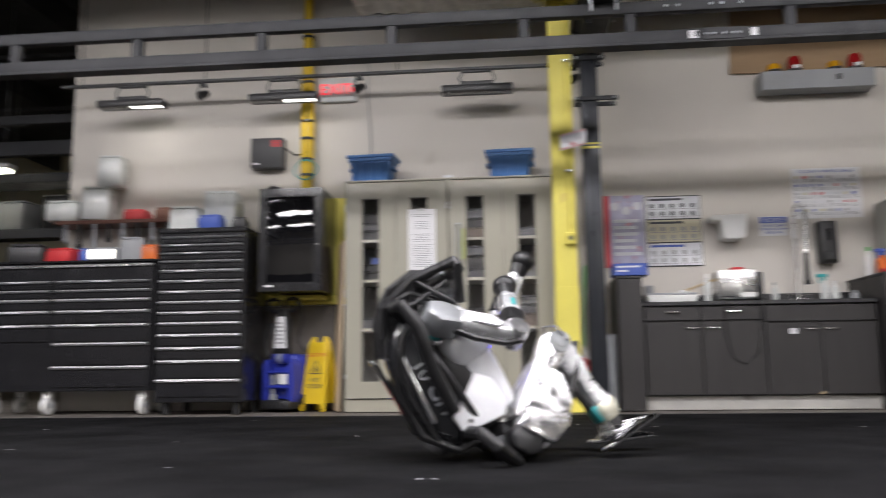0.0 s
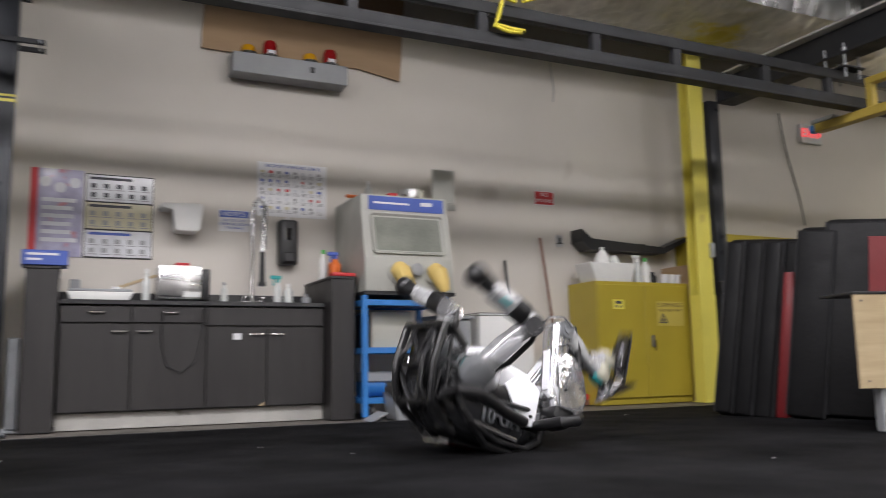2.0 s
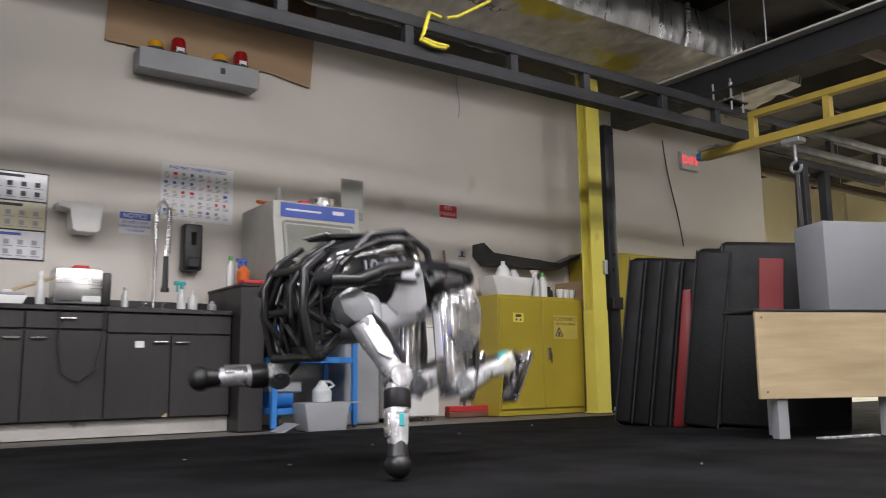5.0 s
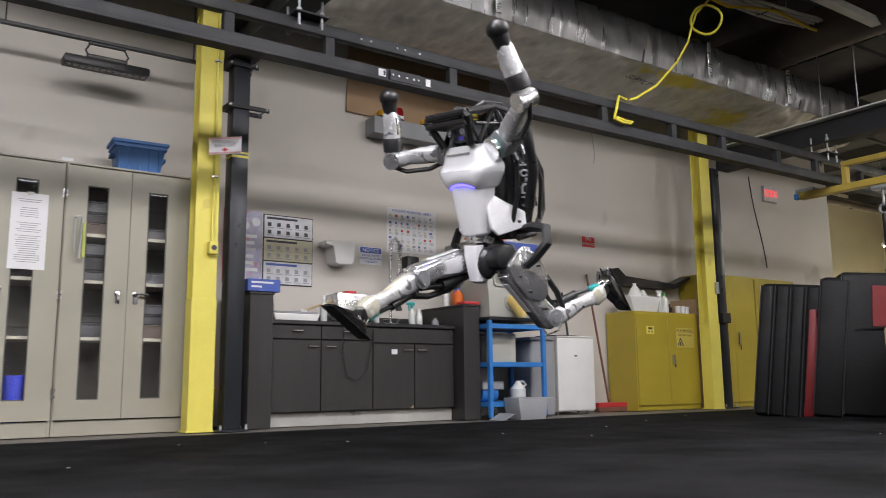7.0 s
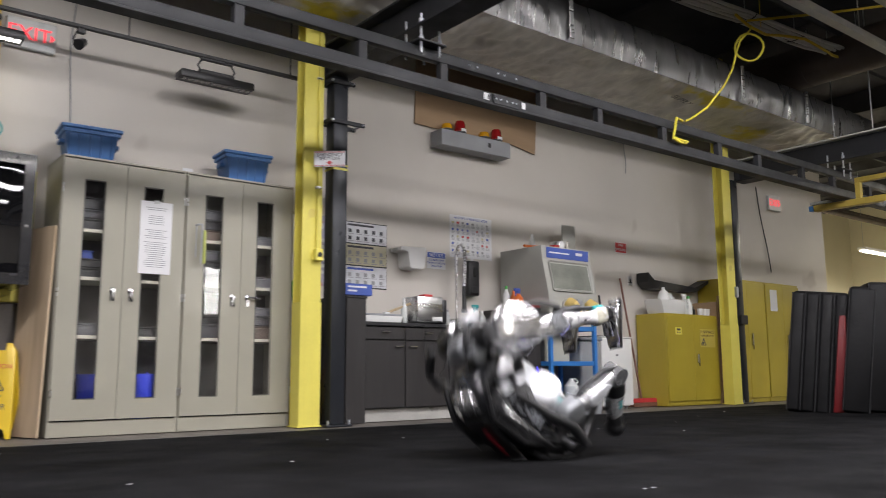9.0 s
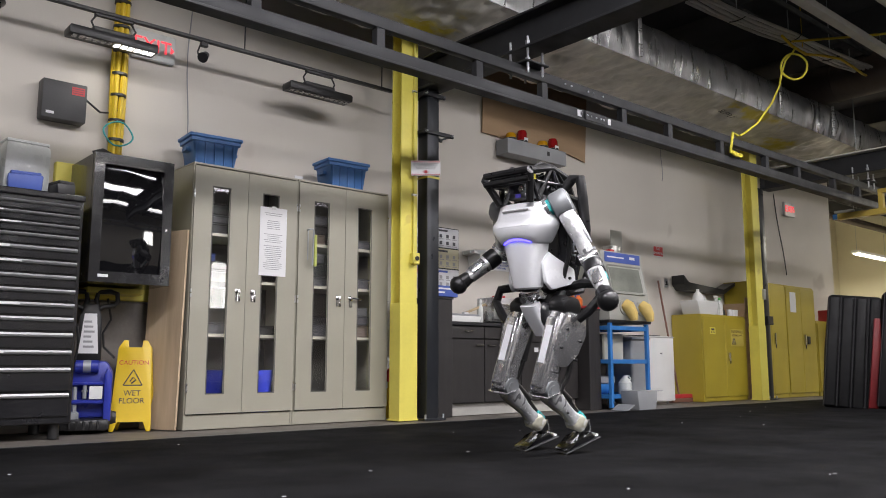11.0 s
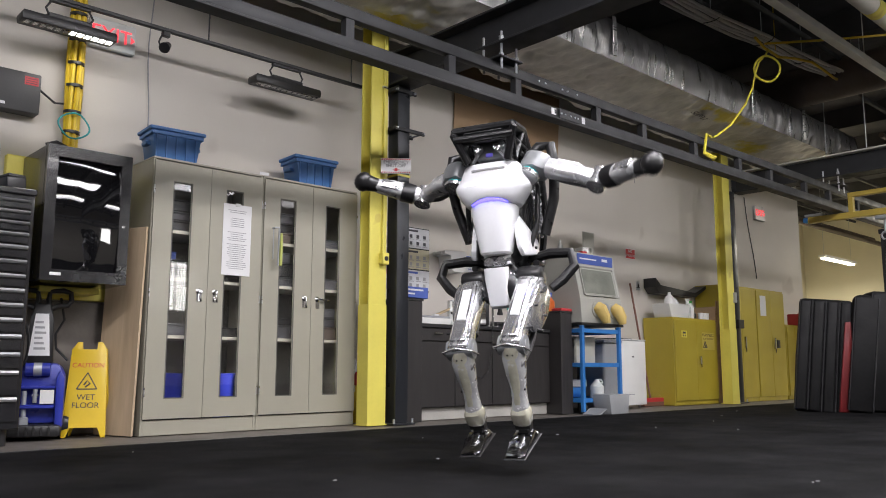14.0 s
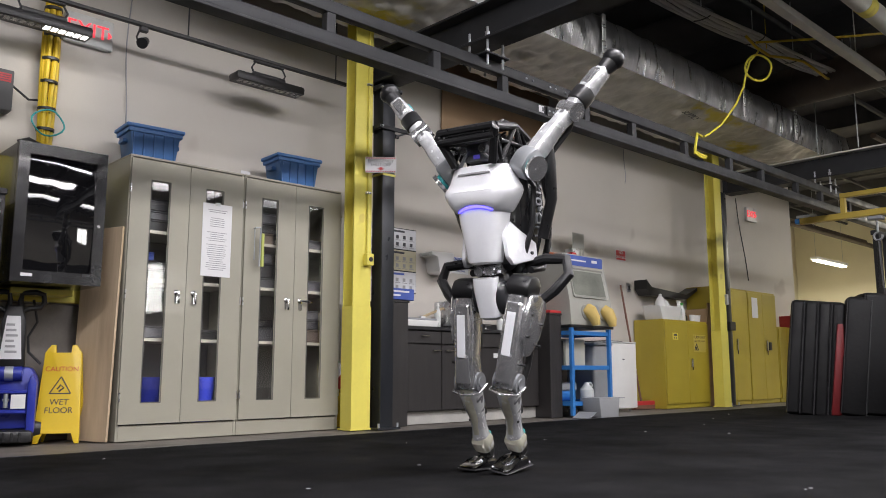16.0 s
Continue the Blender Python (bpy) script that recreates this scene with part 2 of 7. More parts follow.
class Shape:
    """A bmesh under construction, in metres."""

    def __init__(self):
        self.bm = bmesh.new()

    def _moved(self, verts, m):
        if m is not None:
            bmesh.ops.transform(self.bm, matrix=m, verts=verts)
        return self

    def box(self, x0, x1, y0, y1, z0, z1, bev=0.004, m=None, seg=1):
        r = bmesh.ops.create_cube(self.bm, size=1)["verts"]
        bmesh.ops.transform(self.bm, verts=r, matrix=Matrix.LocRotScale(((x0 + x1) / 2, (y0 + y1) / 2, (z0 + z1) / 2), None, (x1 - x0, y1 - y0, z1 - z0)))
        if bev:
            edges = list({e for v in r for e in v.link_edges})
            out = bmesh.ops.bevel(self.bm, geom=edges, offset=bev, segments=seg, affect="EDGES", profile=0.5)
            r = list({v for f in out["faces"] for v in f.verts} | {v for v in r if v.is_valid})
        return self._moved(r, m)

    def cyl(self, a, b, r0, r1=None, seg=14, bev=0.0):
        a, b = Vector(a), Vector(b)
        q = (b - a).to_track_quat("Z", "Y").to_matrix().to_4x4()
        bmesh.ops.create_cone(self.bm, cap_ends=True, segments=seg, radius1=r0, radius2=r0 if r1 is None else r1, depth=(b - a).length, matrix=Matrix.Translation((a + b) / 2) @ q)
        return self

    def lathe(self, profile, centre=(0, 0, 0), seg=20, m=None):
        """profile: (radius, height) from bottom to top."""
        rings = []
        for r, z in profile:
            rings.append([self.bm.verts.new((centre[0] + r * math.cos(2 * math.pi * i / seg), centre[1] + r * math.sin(2 * math.pi * i / seg), centre[2] + z)) for i in range(seg)])
        for p, q in zip(rings, rings[1:]):
            for i in range(seg):
                self.bm.faces.new((p[i], p[(i + 1) % seg], q[(i + 1) % seg], q[i]))
        self.bm.faces.new(rings[0][::-1])
        self.bm.faces.new(rings[-1])
        return self._moved([v for ring in rings for v in ring], m)

    def tube(self, pts, r, seg=8, closed=False):
        pts = [Vector(p) for p in pts]
        radii = r if isinstance(r, (list, tuple)) else [r] * len(pts)
        rings, up = [], None
        for i, p in enumerate(pts):
            d = (pts[min(i + 1, len(pts) - 1)] - pts[max(i - 1, 0)]).normalized()
            if up is None:
                up = d.orthogonal()
            up = (up - d * up.dot(d)).normalized()
            side = d.cross(up)
            rings.append([self.bm.verts.new(p + radii[i] * (math.cos(2 * math.pi * k / seg) * up + math.sin(2 * math.pi * k / seg) * side)) for k in range(seg)])
        for p, q in zip(rings, rings[1:]):
            for k in range(seg):
                self.bm.faces.new((p[k], p[(k + 1) % seg], q[(k + 1) % seg], q[k]))
        self.bm.faces.new(rings[0][::-1])
        self.bm.faces.new(rings[-1])
        return self

    def prism(self, outline, y0, y1, bev=0.0, m=None):
        """An outline in x and z, drawn out from y0 to y1."""
        a = [self.bm.verts.new((x, y0, z)) for x, z in outline]
        b = [self.bm.verts.new((x, y1, z)) for x, z in outline]
        faces = [self.bm.faces.new(a), self.bm.faces.new(b[::-1])]
        n = len(a)
        for i in range(n):
            faces.append(self.bm.faces.new((a[i], b[i], b[(i + 1) % n], a[(i + 1) % n])))
        verts = a + b
        if bev:
            edges = list({e for f in faces for e in f.edges})
            out = bmesh.ops.bevel(self.bm, geom=edges, offset=bev, segments=2, affect="EDGES", profile=0.5)
            verts = list({v for f in out["faces"] for v in f.verts} | {v for v in verts if v.is_valid})
        return self._moved(verts, m)

    def ball(self, c, rx, ry=None, rz=None, m=None, seg=14):
        r = bmesh.ops.create_uvsphere(self.bm, u_segments=seg, v_segments=max(6, seg // 2), radius=1)["verts"]
        bmesh.ops.transform(self.bm, verts=r, matrix=Matrix.LocRotScale(c, None, (rx, ry or rx, rz or rx)))
        return self._moved(r, m)

    def ring(self, x0, x1, z0, z1, holes, y0, y1):
        """A flat frame between y0 and y1: an outer and an inner rectangle in x and z."""
        a, b, c, d = holes
        out = [(x0, z0), (x1, z0), (x1, z1), (x0, z1)]
        inn = [(a, c), (b, c), (b, d), (a, d)]
        v = [[[self.bm.verts.new((x, y, z)) for x, z in loop] for loop in (out, inn)] for y in (y0, y1)]
        for k in range(4):
            n = (k + 1) % 4
            self.bm.faces.new((v[0][0][k], v[0][0][n], v[0][1][n], v[0][1][k]))
            self.bm.faces.new((v[1][0][k], v[1][1][k], v[1][1][n], v[1][0][n]))
            self.bm.faces.new((v[0][0][k], v[1][0][k], v[1][0][n], v[0][0][n]))
            self.bm.faces.new((v[0][1][k], v[0][1][n], v[1][1][n], v[1][1][k]))
        return self

    def rough(self, amount, scale=6.0):
        for v in self.bm.verts:
            v.co += noise.noise_vector(v.co * scale) * amount
        return self


def part(name, shape, material, parent=None, label="", smooth=True):
    bm = shape.bm if isinstance(shape, Shape) else shape
    bmesh.ops.recalc_face_normals(bm, faces=bm.faces)
    me = bpy.data.meshes.new(name)
    bm.to_mesh(me)
    bm.free()
    if smooth:
        me.shade_smooth()
        me.set_sharp_from_angle(angle=radians(35))
    me.materials.append(material)
    ob = new(name, me)
    ob.parent = parent
    if label:
        tagged(ob, label)
    return ob


def thing(name, m, label, category, group="", kind=""):
    ob = new(name)
    ob.empty_display_size = 0.1
    ob.matrix_basis = m
    return tagged(ob, label, category, group, kind)


def lettering(name, words, size, m, material, parent, label="", depth=0.0006, align="CENTER"):
    """Raised words in the built-in font; they read along x and stand up along y of m."""
    cu = bpy.data.curves.new(name, "FONT")
    cu.body, cu.size, cu.align_x, cu.align_y, cu.extrude = words, size, align, "CENTER", depth
    tmp = new(name + "_source", cu)
    me = bpy.data.meshes.new_from_object(tmp.evaluated_get(bpy.context.evaluated_depsgraph_get()))
    bpy.data.objects.remove(tmp)
    me.materials.append(material)
    ob = new(name, me)
    ob.parent = parent
    ob.matrix_basis = m
    if label:
        tagged(ob, label)
    return ob


FACE = pose(0, 0, 0, 90, 0, 0)   # words on a plane that faces -y


def at(x, y, z, rz=0):
    return pose(x, y, z, 0, 0, rz)


# ---- setting ----
WALL_Y = 7.5


def structure(name, shape, material, label, category):
    return tagged(part(name, shape, material, None), label, category, kind="structure")


structure("floor", Shape().box(-14, 20, -8, 18, -0.25, -0.006, 0), M_CONCRETE, "worn brown-grey concrete floor along the wall", "floor")
structure("floor_mat", Shape().box(-9.0, 12.0, -7.5, 6.42, -0.005, 0.0, 0.002), M_RUBBER, "black rubber sports flooring with scuffs and lint", "floor")
structure("wall_north", Shape().box(-4.18, 10.63, WALL_Y, WALL_Y + 0.2, 0, 4.9, 0), M_WALL, "long cream painted workshop wall", "wall")
structure("wall_south", Shape().box(-14, 20, -8.2, -8, 0, 4.9, 0), M_WALL, "plain wall closing the workshop", "wall")
structure("wall_west", Shape().box(-14.2, -14, -8, 18, 0, 4.9, 0), M_CEIL, "dark far wall of the neighbouring bay", "wall")
structure("wall_east", Shape().box(20, 20.2, -8, 18, 0, 4.9, 0), M_CREAM, "cream wall of the far room", "wall")
structure("wall_far", Shape().box(-14, 20, 16, 16.2, 0, 4.9, 0), M_CREAM, "far wall behind the opening", "wall")
structure("wall_return", Shape().box(-4.18, -4.0, 7.7, 16, 0, 4.9, 0).box(10.45, 10.63, 7.7, 16, 0, 4.9, 0), M_CREAM, "return walls behind the long wall", "wall")
structure("wall_far_room", Shape().box(12.5, 20.0, 11.4, 11.6, 0, 4.9, 0), M_CREAM, "cream lit wall of the far room", "wall")
win_s = structure("window_1", Shape().ring(4.9, 6.6, 1.9, 3.3, (4.98, 6.52, 1.98, 3.22), -7.999, -7.94), M_WHITE, "white framed bright window across the workshop", "window")
part("pane", Shape().box(4.98, 5.73, -7.99, -7.985, 1.98, 3.22, 0), M_DAYLIGHT, win_s)
part("pane", Shape().box(5.78, 6.52, -7.99, -7.985, 1.98, 3.22, 0), M_DAYLIGHT, win_s)
part("mullion", Shape().box(5.73, 5.78, -7.999, -7.95, 1.98, 3.22, 0.003), M_WHITE, win_s)
ceil = Shape().box(-14, 20, -8, 18, 4.9, 5.0, 0)
for i in range(17):
    ceil.box(-13.5 + 2 * i, -13.38 + 2 * i, -8, 18, 4.55, 4.9, 0)
for i in range(12):
    ceil.box(-14, 20, -6.9 + 2.1 * i, -6.85 + 2.1 * i, 4.5, 4.55, 0)
structure("ceiling", ceil, M_CEIL, "black open ceiling deck with joists", "ceiling")
structure("floor_seam", Shape().box(-9.0, 12.0, 6.425, 6.46, -0.006, 0.003, 0.001), M_BLACK, "black edge strip of the rubber flooring", "trim")


# ---- steel frame ----
def yellow_column(x, y, label, with_box):
    c = thing("column", at(x, y, 0), label, "column", "yellow columns")
    s = Shape().box(0, 0.185, 0, 0.012, 0, 4.6, 0.003).box(0, 0.185, 0.128, 0.14, 0, 4.6, 0.003).box(0.087, 0.098, 0.012, 0.128, 0, 4.6, 0)
    part("beam", s, M_YELLOW, c)
    part("guard", Shape().box(-0.004, 0.0, -0.004, 0.14, 0.0, 1.0, 0.001).box(-0.004, 0.189, -0.005, -0.001, 0.0, 1.0, 0.001), M_YELLOW, c)
    part("foot_plate", Shape().box(-0.015, 0.2, -0.01, 0.16, 0, 0.012, 0.002), M_YELLOW, c)
    if with_box:
        part("conduit", Shape().cyl((0.135, -0.014, 1.4), (0.135, -0.014, 4.4), 0.011), M_YELLOW, c)
        part("switch_box", Shape().box(0.1, 0.17, -0.06, -0.001, 1.34, 1.44, 0.006), M_YELLOW, c, "yellow switch box on the conduit")
        part("outlet", Shape().cyl((0.135, -0.066, 1.39), (0.135, -0.06, 1.39), 0.02), M_BLACK, c)
        for z in (1.95, 2.9, 3.5):
            part("strap", Shape().box(0.11, 0.16, -0.028, -0.002, z, z + 0.02, 0.003), M_ALU, c)
    else:
        part("outlet_box", Shape().box(0.145, 0.185, -0.04, -0.001, 1.36, 1.5, 0.004), M_GALV, c, "grey outlet box")
    return c


yellow_column(0.446, 6.755, "yellow painted steel column with conduit and switch box", True)
yellow_column(6.62, 6.80, "yellow painted steel column beside the chemical cabinets", False)


def black_post(x, y, clamps):
    p = thing("post", at(x, y, 0), "dark grey steel post carrying the crane beam", "post", "steel posts")
    part("tube", Shape().box(0, 0.14, 0, 0.14, 0.012, 2.96, 0.012, seg=2), M_STEELPOST, p)
    part("base_plate", Shape().box(-0.05, 0.19, -0.04, 0.2, 0, 0.014, 0.002), M_STEELPOST, p)
    for bx, by in ((-0.03, -0.02), (0.17, -0.02), (-0.03, 0.17), (0.17, 0.17)):
        part("bolt", Shape().cyl((bx, by, 0.014), (bx, by, 0.05), 0.01, seg=6), M_GALV, p)
    for z, w in clamps:
        part("clamp", Shape().box(-0.05, w, -0.02, 0.0, z - 0.015, z + 0.02, 0.003).box(-0.05, w, 0.14, 0.16, z - 0.015, z + 0.02, 0.003).box(-0.05, -0.02, 0, 0.14, z - 0.015, z + 0.02, 0.003), M_STEEL, p)
        for bx in (-0.035, w - 0.03):
            part("clamp_bolt", Shape().cyl((bx, -0.045, z), (bx, 0.18, z), 0.009, seg=8), M_GALV, p)
    if clamps:
        part("tape", Shape().box(-0.002, 0.142, -0.003, 0.143, 2.13, 2.15, 0).box(-0.002, 0.142, -0.003, 0.143, 2.165, 2.18, 0), M_YELLOW, p, "yellow tape bands")
    return p


black_post(0.70, 6.70, ((2.9, 0.2), (2.55, 0.3)))
black_post(6.93, 6.86, ())
tagged(part("latch_box", Shape().box(6.9, 7.05, 6.80, 6.855, 1.02, 1.14, 0.006), M_BLACK), "black latch box strapped to the steel post", "box")


def rail(y, x0, x1, posts, label):
    r = thing("crane_rail", at(0, y, 0), label, "crane rail", "crane rails")
    low = Shape().box(x0, x1, 0.0, 0.09, 2.525, 2.62, 0.008, seg=2).box(x0, x1, -0.012, 0.1, 2.517, 2.535, 0.003)
    part("lower_chord", low, M_STEEL, r)
    part("upper_chord", Shape().box(x0, x1, 0.01, 0.08, 2.755, 2.84, 0.008, seg=2), M_STEEL, r)
    for x in posts:
        part("web_post", Shape().box(x - 0.035, x + 0.035, 0.015, 0.075, 2.62, 2.755, 0.003), M_STEEL, r)
    return r


front_rail = rail(5.5, -9.0, 12.0, [x - 0.05 for x in (-8.2, -7.3, -6.3, -5.4, -4.4, -3.45, -2.52, -1.59, -0.65, 0.28, 1.01, 2.07, 2.79, 3.72, 4.65, 5.4, 6.33, 7.06, 8.0, 8.95, 9.9, 10.8)], "dark grey steel crane rail hung under the beams")
part("splice_plate", Shape().box(1.43, 1.7, -0.018, -0.008, 2.53, 2.615, 0.003), M_STEEL, front_rail)
part("label", Shape().box(1.34, 1.4, -0.004, -0.001, 2.55, 2.605, 0), M_PAPER, front_rail, "small white label")
part("label", Shape().box(1.75, 1.79, -0.004, -0.001, 2.55, 2.605, 0), M_PAPER, front_rail, "small white label")
part("label_print", Shape().box(1.38, 1.396, -0.006, -0.0045, 2.56, 2.595, 0), M_INK, front_rail)
for bx in (1.45, 1.5, 1.57, 1.63, 1.67):
    part("bolt", Shape().cyl((bx, -0.026, 2.57), (bx, -0.018, 2.57), 0.009, seg=6), M_GALV, front_rail)
for bx in (1.2, 1.28, 1.5, 1.57, 1.7):
    part("bolt", Shape().cyl((bx, -0.0, 2.795), (bx, 0.012, 2.795), 0.009, seg=6), M_GALV, front_rail)
back_rail = rail(-1.5, -9.0, 12.0, [-8 + 0.95 * i for i in range(21)], "dark grey steel crane rail on the far side of the bay")


def cross_beam(x, y0, y1, z, label, trim):
    b = thing("cross_beam", at(x, 0, 0), label, "beam", "cross beams")
    part("web", Shape().box(0.11, 0.125, y0, y1, z, z + 0.3, 0), M_STEEL, b)
    part("lower_flange", Shape().box(0, 0.235, y0, y1, z, z + 0.02, 0.003), M_STEEL, b)
    part("upper_flange", Shape().box(0, 0.235, y0, y1, z + 0.28, z + 0.3, 0.003), M_PIPE if trim else M_STEEL, b)
    part("end_plate", Shape().box(0.0, 0.235, y1, y1 + 0.015, z, z + 0.3, 0), M_STEEL, b)
    for ry in (5.5, -1.5):
        for bx in (0.03, 0.2):
            for by in (-0.05, 0.14):
                part("hanger_rod", Shape().cyl((bx, ry + by, 2.76), (bx, ry + by, z + 0.1), 0.01, seg=8), M_GALV, b)
        part("hanger_plate", Shape().box(-0.01, 0.245, ry - 0.08, ry + 0.17, 2.842, 2.856, 0.002), M_STEEL, b)
        for bx in (0.03, 0.2):
            part("nut", Shape().cyl((bx, ry - 0.05, z + 0.03), (bx, ry - 0.05, z + 0.06), 0.02, seg=6).cyl((bx, ry - 0.05, 2.86), (bx, ry - 0.05, 2.88), 0.02, seg=6), M_GALV, b)
    return b


cross_beam(0.66, -2.0, 6.95, 2.96, "dark grey steel cross beam over the rails", False)
cross_beam(7.1, -2.0, 6.9, 2.96, "dark grey steel cross beam with a pale upper flange", True)
cross_beam(-5.6, -2.0, 6.95, 2.96, "dark grey steel cross beam over the tool chests", False)

# ochre bridge crane
crane = thing("bridge_crane", at(7.35, 0, 0), "ochre painted bridge crane girder with hoist hook", "crane")
part("lower_chord", Shape().box(-0.05, 0.05, -1.2, 5.95, 2.42, 2.5, 0.006), M_YCRANE, crane)
part("upper_chord", Shape().box(-0.04, 0.04, -1.2, 5.42, 2.7, 2.76, 0.006), M_YCRANE, crane)
for i in range(8):
    part("web_post", Shape().box(-0.035, 0.035, 5.36 - 0.72 * i, 5.42 - 0.72 * i, 2.5, 2.7, 0.003), M_YCRANE, crane)
part("end_truck", Shape().box(-0.05, 0.05, 5.75, 5.99, 2.505, 2.54, 0.005), M_GALV, crane)
part("end_stop", Shape().box(-0.04, 0.04, 5.955, 6.02, 2.43, 2.5, 0.01), M_BLUE, crane)
hoist = part("hoist", Shape().box(-0.06, 0.06, 4.92, 5.1, 2.36, 2.41, 0.01).cyl((0, 5.0, 2.2), (0, 5.0, 2.36), 0.014), M_GALV, crane)
part("hook", Shape().tube([(0, 5.0 + 0.05 * math.sin(a), 2.15 + 0.05 * math.cos(a)) for a in [i * 0.5 for i in range(11)]], 0.014), M_GALV, hoist)
part("chain", Shape().cyl((-0.02, 4.98, 1.5), (0, 5.0, 2.1), 0.02, seg=8).cyl((0.03, 5.03, 1.5), (0.0, 5.0, 2.1), 0.02, seg=8).box(-0.04, 0.04, 4.96, 5.04, 1.38, 1.5, 0.012), M_BLACK, hoist)

# ---- insulated duct ----
def duct():
    d = thing("air_duct", at(0, 0, 0), "foil-wrapped insulated air duct under the ceiling", "duct")
    nx = 420

    def sheet(name, fn, nv, material, amount):
        bm = bmesh.new()
        grid = []
        for i in range(nx + 1):
            x = -1.2 + 10.2 * i / nx
            row = []
            for j in range(nv + 1):
                p = Vector(fn(x, j / nv))
                w = noise.noise(Vector((p.x * 2.2, p.y * 5, p.z * 5))) * amount + noise.noise(Vector((p.x * 9, p.y * 7, p.z * 6))) * amount * 0.6 - abs(noise.noise(Vector((p.x * 5 + p.y * 4, p.y * 6, p.z * 4 + 7)))) * amount * 1.2
                seam = abs((x + 0.2) % 1.45 - 0.7)
                w += amount * 0.7 * min(1, seam / 0.15)
                out = Vector((0, p.y - 6.4, (p.z - 3.72) * 2)).normalized()
                row.append(bm.verts.new(p + out * w))
            grid.append(row)
        for a, b in zip(grid, grid[1:]):
            for j in range(nv):
                bm.faces.new((a[j], b[j], b[j + 1], a[j + 1]))
        return part(name, bm, material, d)

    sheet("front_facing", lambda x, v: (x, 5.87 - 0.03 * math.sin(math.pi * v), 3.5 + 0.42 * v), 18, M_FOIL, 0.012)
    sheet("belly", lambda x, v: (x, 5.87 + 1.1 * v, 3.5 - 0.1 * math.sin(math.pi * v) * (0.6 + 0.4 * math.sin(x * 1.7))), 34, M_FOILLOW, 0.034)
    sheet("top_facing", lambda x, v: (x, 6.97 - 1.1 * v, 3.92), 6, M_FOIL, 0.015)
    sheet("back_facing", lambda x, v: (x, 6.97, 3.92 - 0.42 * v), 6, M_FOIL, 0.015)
    part("end_cap", Shape().box(8.98, 9.0, 5.89, 6.95, 3.51, 3.9, 0), M_FOIL, d)
    part("end_cap", Shape().box(-1.2, -1.18, 5.89, 6.95, 3.51, 3.9, 0), M_FOIL, d)
    for x in (5.6, 2.72, 7.05):
        part("foil_tape", Shape().box(x - 0.025, x + 0.025, 5.80, 5.815, 3.51, 3.92, 0.004).rough(0.008, 20), M_ALU, d)
    lettering("stencil", "SUPPLY", 0.12, pose(4.76, 6.06, 3.4, 180, 0, 8), M_INK, d, "black stencilled word")
    return d


duct()
branch = thing("air_duct", at(8.9, 0, 0), "foil-wrapped branch duct in the far bay", "duct")
part("branch", Shape().box(0, 6.0, 3.4, 4.2, 3.05, 3.5, 0.08, seg=3).rough(0.03, 3), M_FOILLOW, branch)
for hx in (0.8, 2.6, 4.4):
    part("strap", Shape().box(hx, hx + 0.03, 3.37, 3.385, 3.0, 4.92, 0).box(hx, hx + 0.03, 4.215, 4.23, 3.0, 4.92, 0).box(hx, hx + 0.03, 3.37, 4.23, 2.99, 3.0, 0), M_GALV, branch, "galvanised hanging strap")


# ---- lighting track ----
track = thing("light_track", at(0, 7.13, 0.06), "black ceiling track along the wall with flood lamps", "lighting track")
part("bar", Shape().box(-4.1, 0.62, -0.018, 0.018, 2.945, 2.975, 0.004), M_BLACK, track)
for x in (-3.9, -2.7, -0.9, 0.5):
    part("hanger", Shape().cyl((x, 0, 2.975), (x, 0, 4.84), 0.006, seg=6), M_BLACK, track)


def flood_lamp(x, lit):
    f = thing("flood_lamp", at(x, 7.13, 3.005), "black wall-washer flood lamp clipped to the track", "lamp", "flood lamps")
    part("yoke", Shape().box(-0.14, 0.14, -0.015, 0.015, -0.02, 0.0, 0.003).tube([(-0.13, 0, -0.02), (-0.16, 0, -0.07), (-0.13, 0, -0.13)], 0.008).tube([(0.13, 0, -0.02), (0.16, 0, -0.07), (0.13, 0, -0.13)], 0.008), M_BLACK, f)
    part("driver", Shape().box(-0.15, 0.15, -0.03, 0.05, -0.16, -0.105, 0.008), M_BLACK, f)
    part("housing", Shape().prism([(-0.32, -0.165), (-0.31, -0.145), (0.31, -0.145), (0.32, -0.165), (0.315, -0.21), (-0.315, -0.21)], -0.06, 0.08, 0.006), M_BLACK, f)
    for i in range(12):
        lx = -0.275 + 0.05 * i
        part("lens", Shape().box(lx - 0.019, lx + 0.019, -0.045, 0.02, -0.216, -0.2105, 0.002), M_LED if lit(i) else M_GLASS, f)
    return f


flood_lamp(-3.4, lambda i: i > 5)
flood_lamp(-1.95, lambda i: i > 5)
flood_lamp(-0.18, lambda i: False)
for x in (-2.72, -1.25, 0.68):
    s = thing("spot_lamp", at(x, 7.13, 3.005), "small black spot lamp on the track", "lamp", "spot lamps")
    part("bracket", Shape().box(-0.03, 0.03, -0.02, 0.02, -0.04, 0, 0.004).tube([(-0.03, 0, -0.03), (-0.05, 0, -0.09), (-0.035, 0, -0.14)], 0.007), M_BLACK, s)
    part("head", Shape().cyl((-0.02, -0.03, -0.14), (0.03, 0.03, -0.09), 0.042, 0.03), M_BLACK, s)


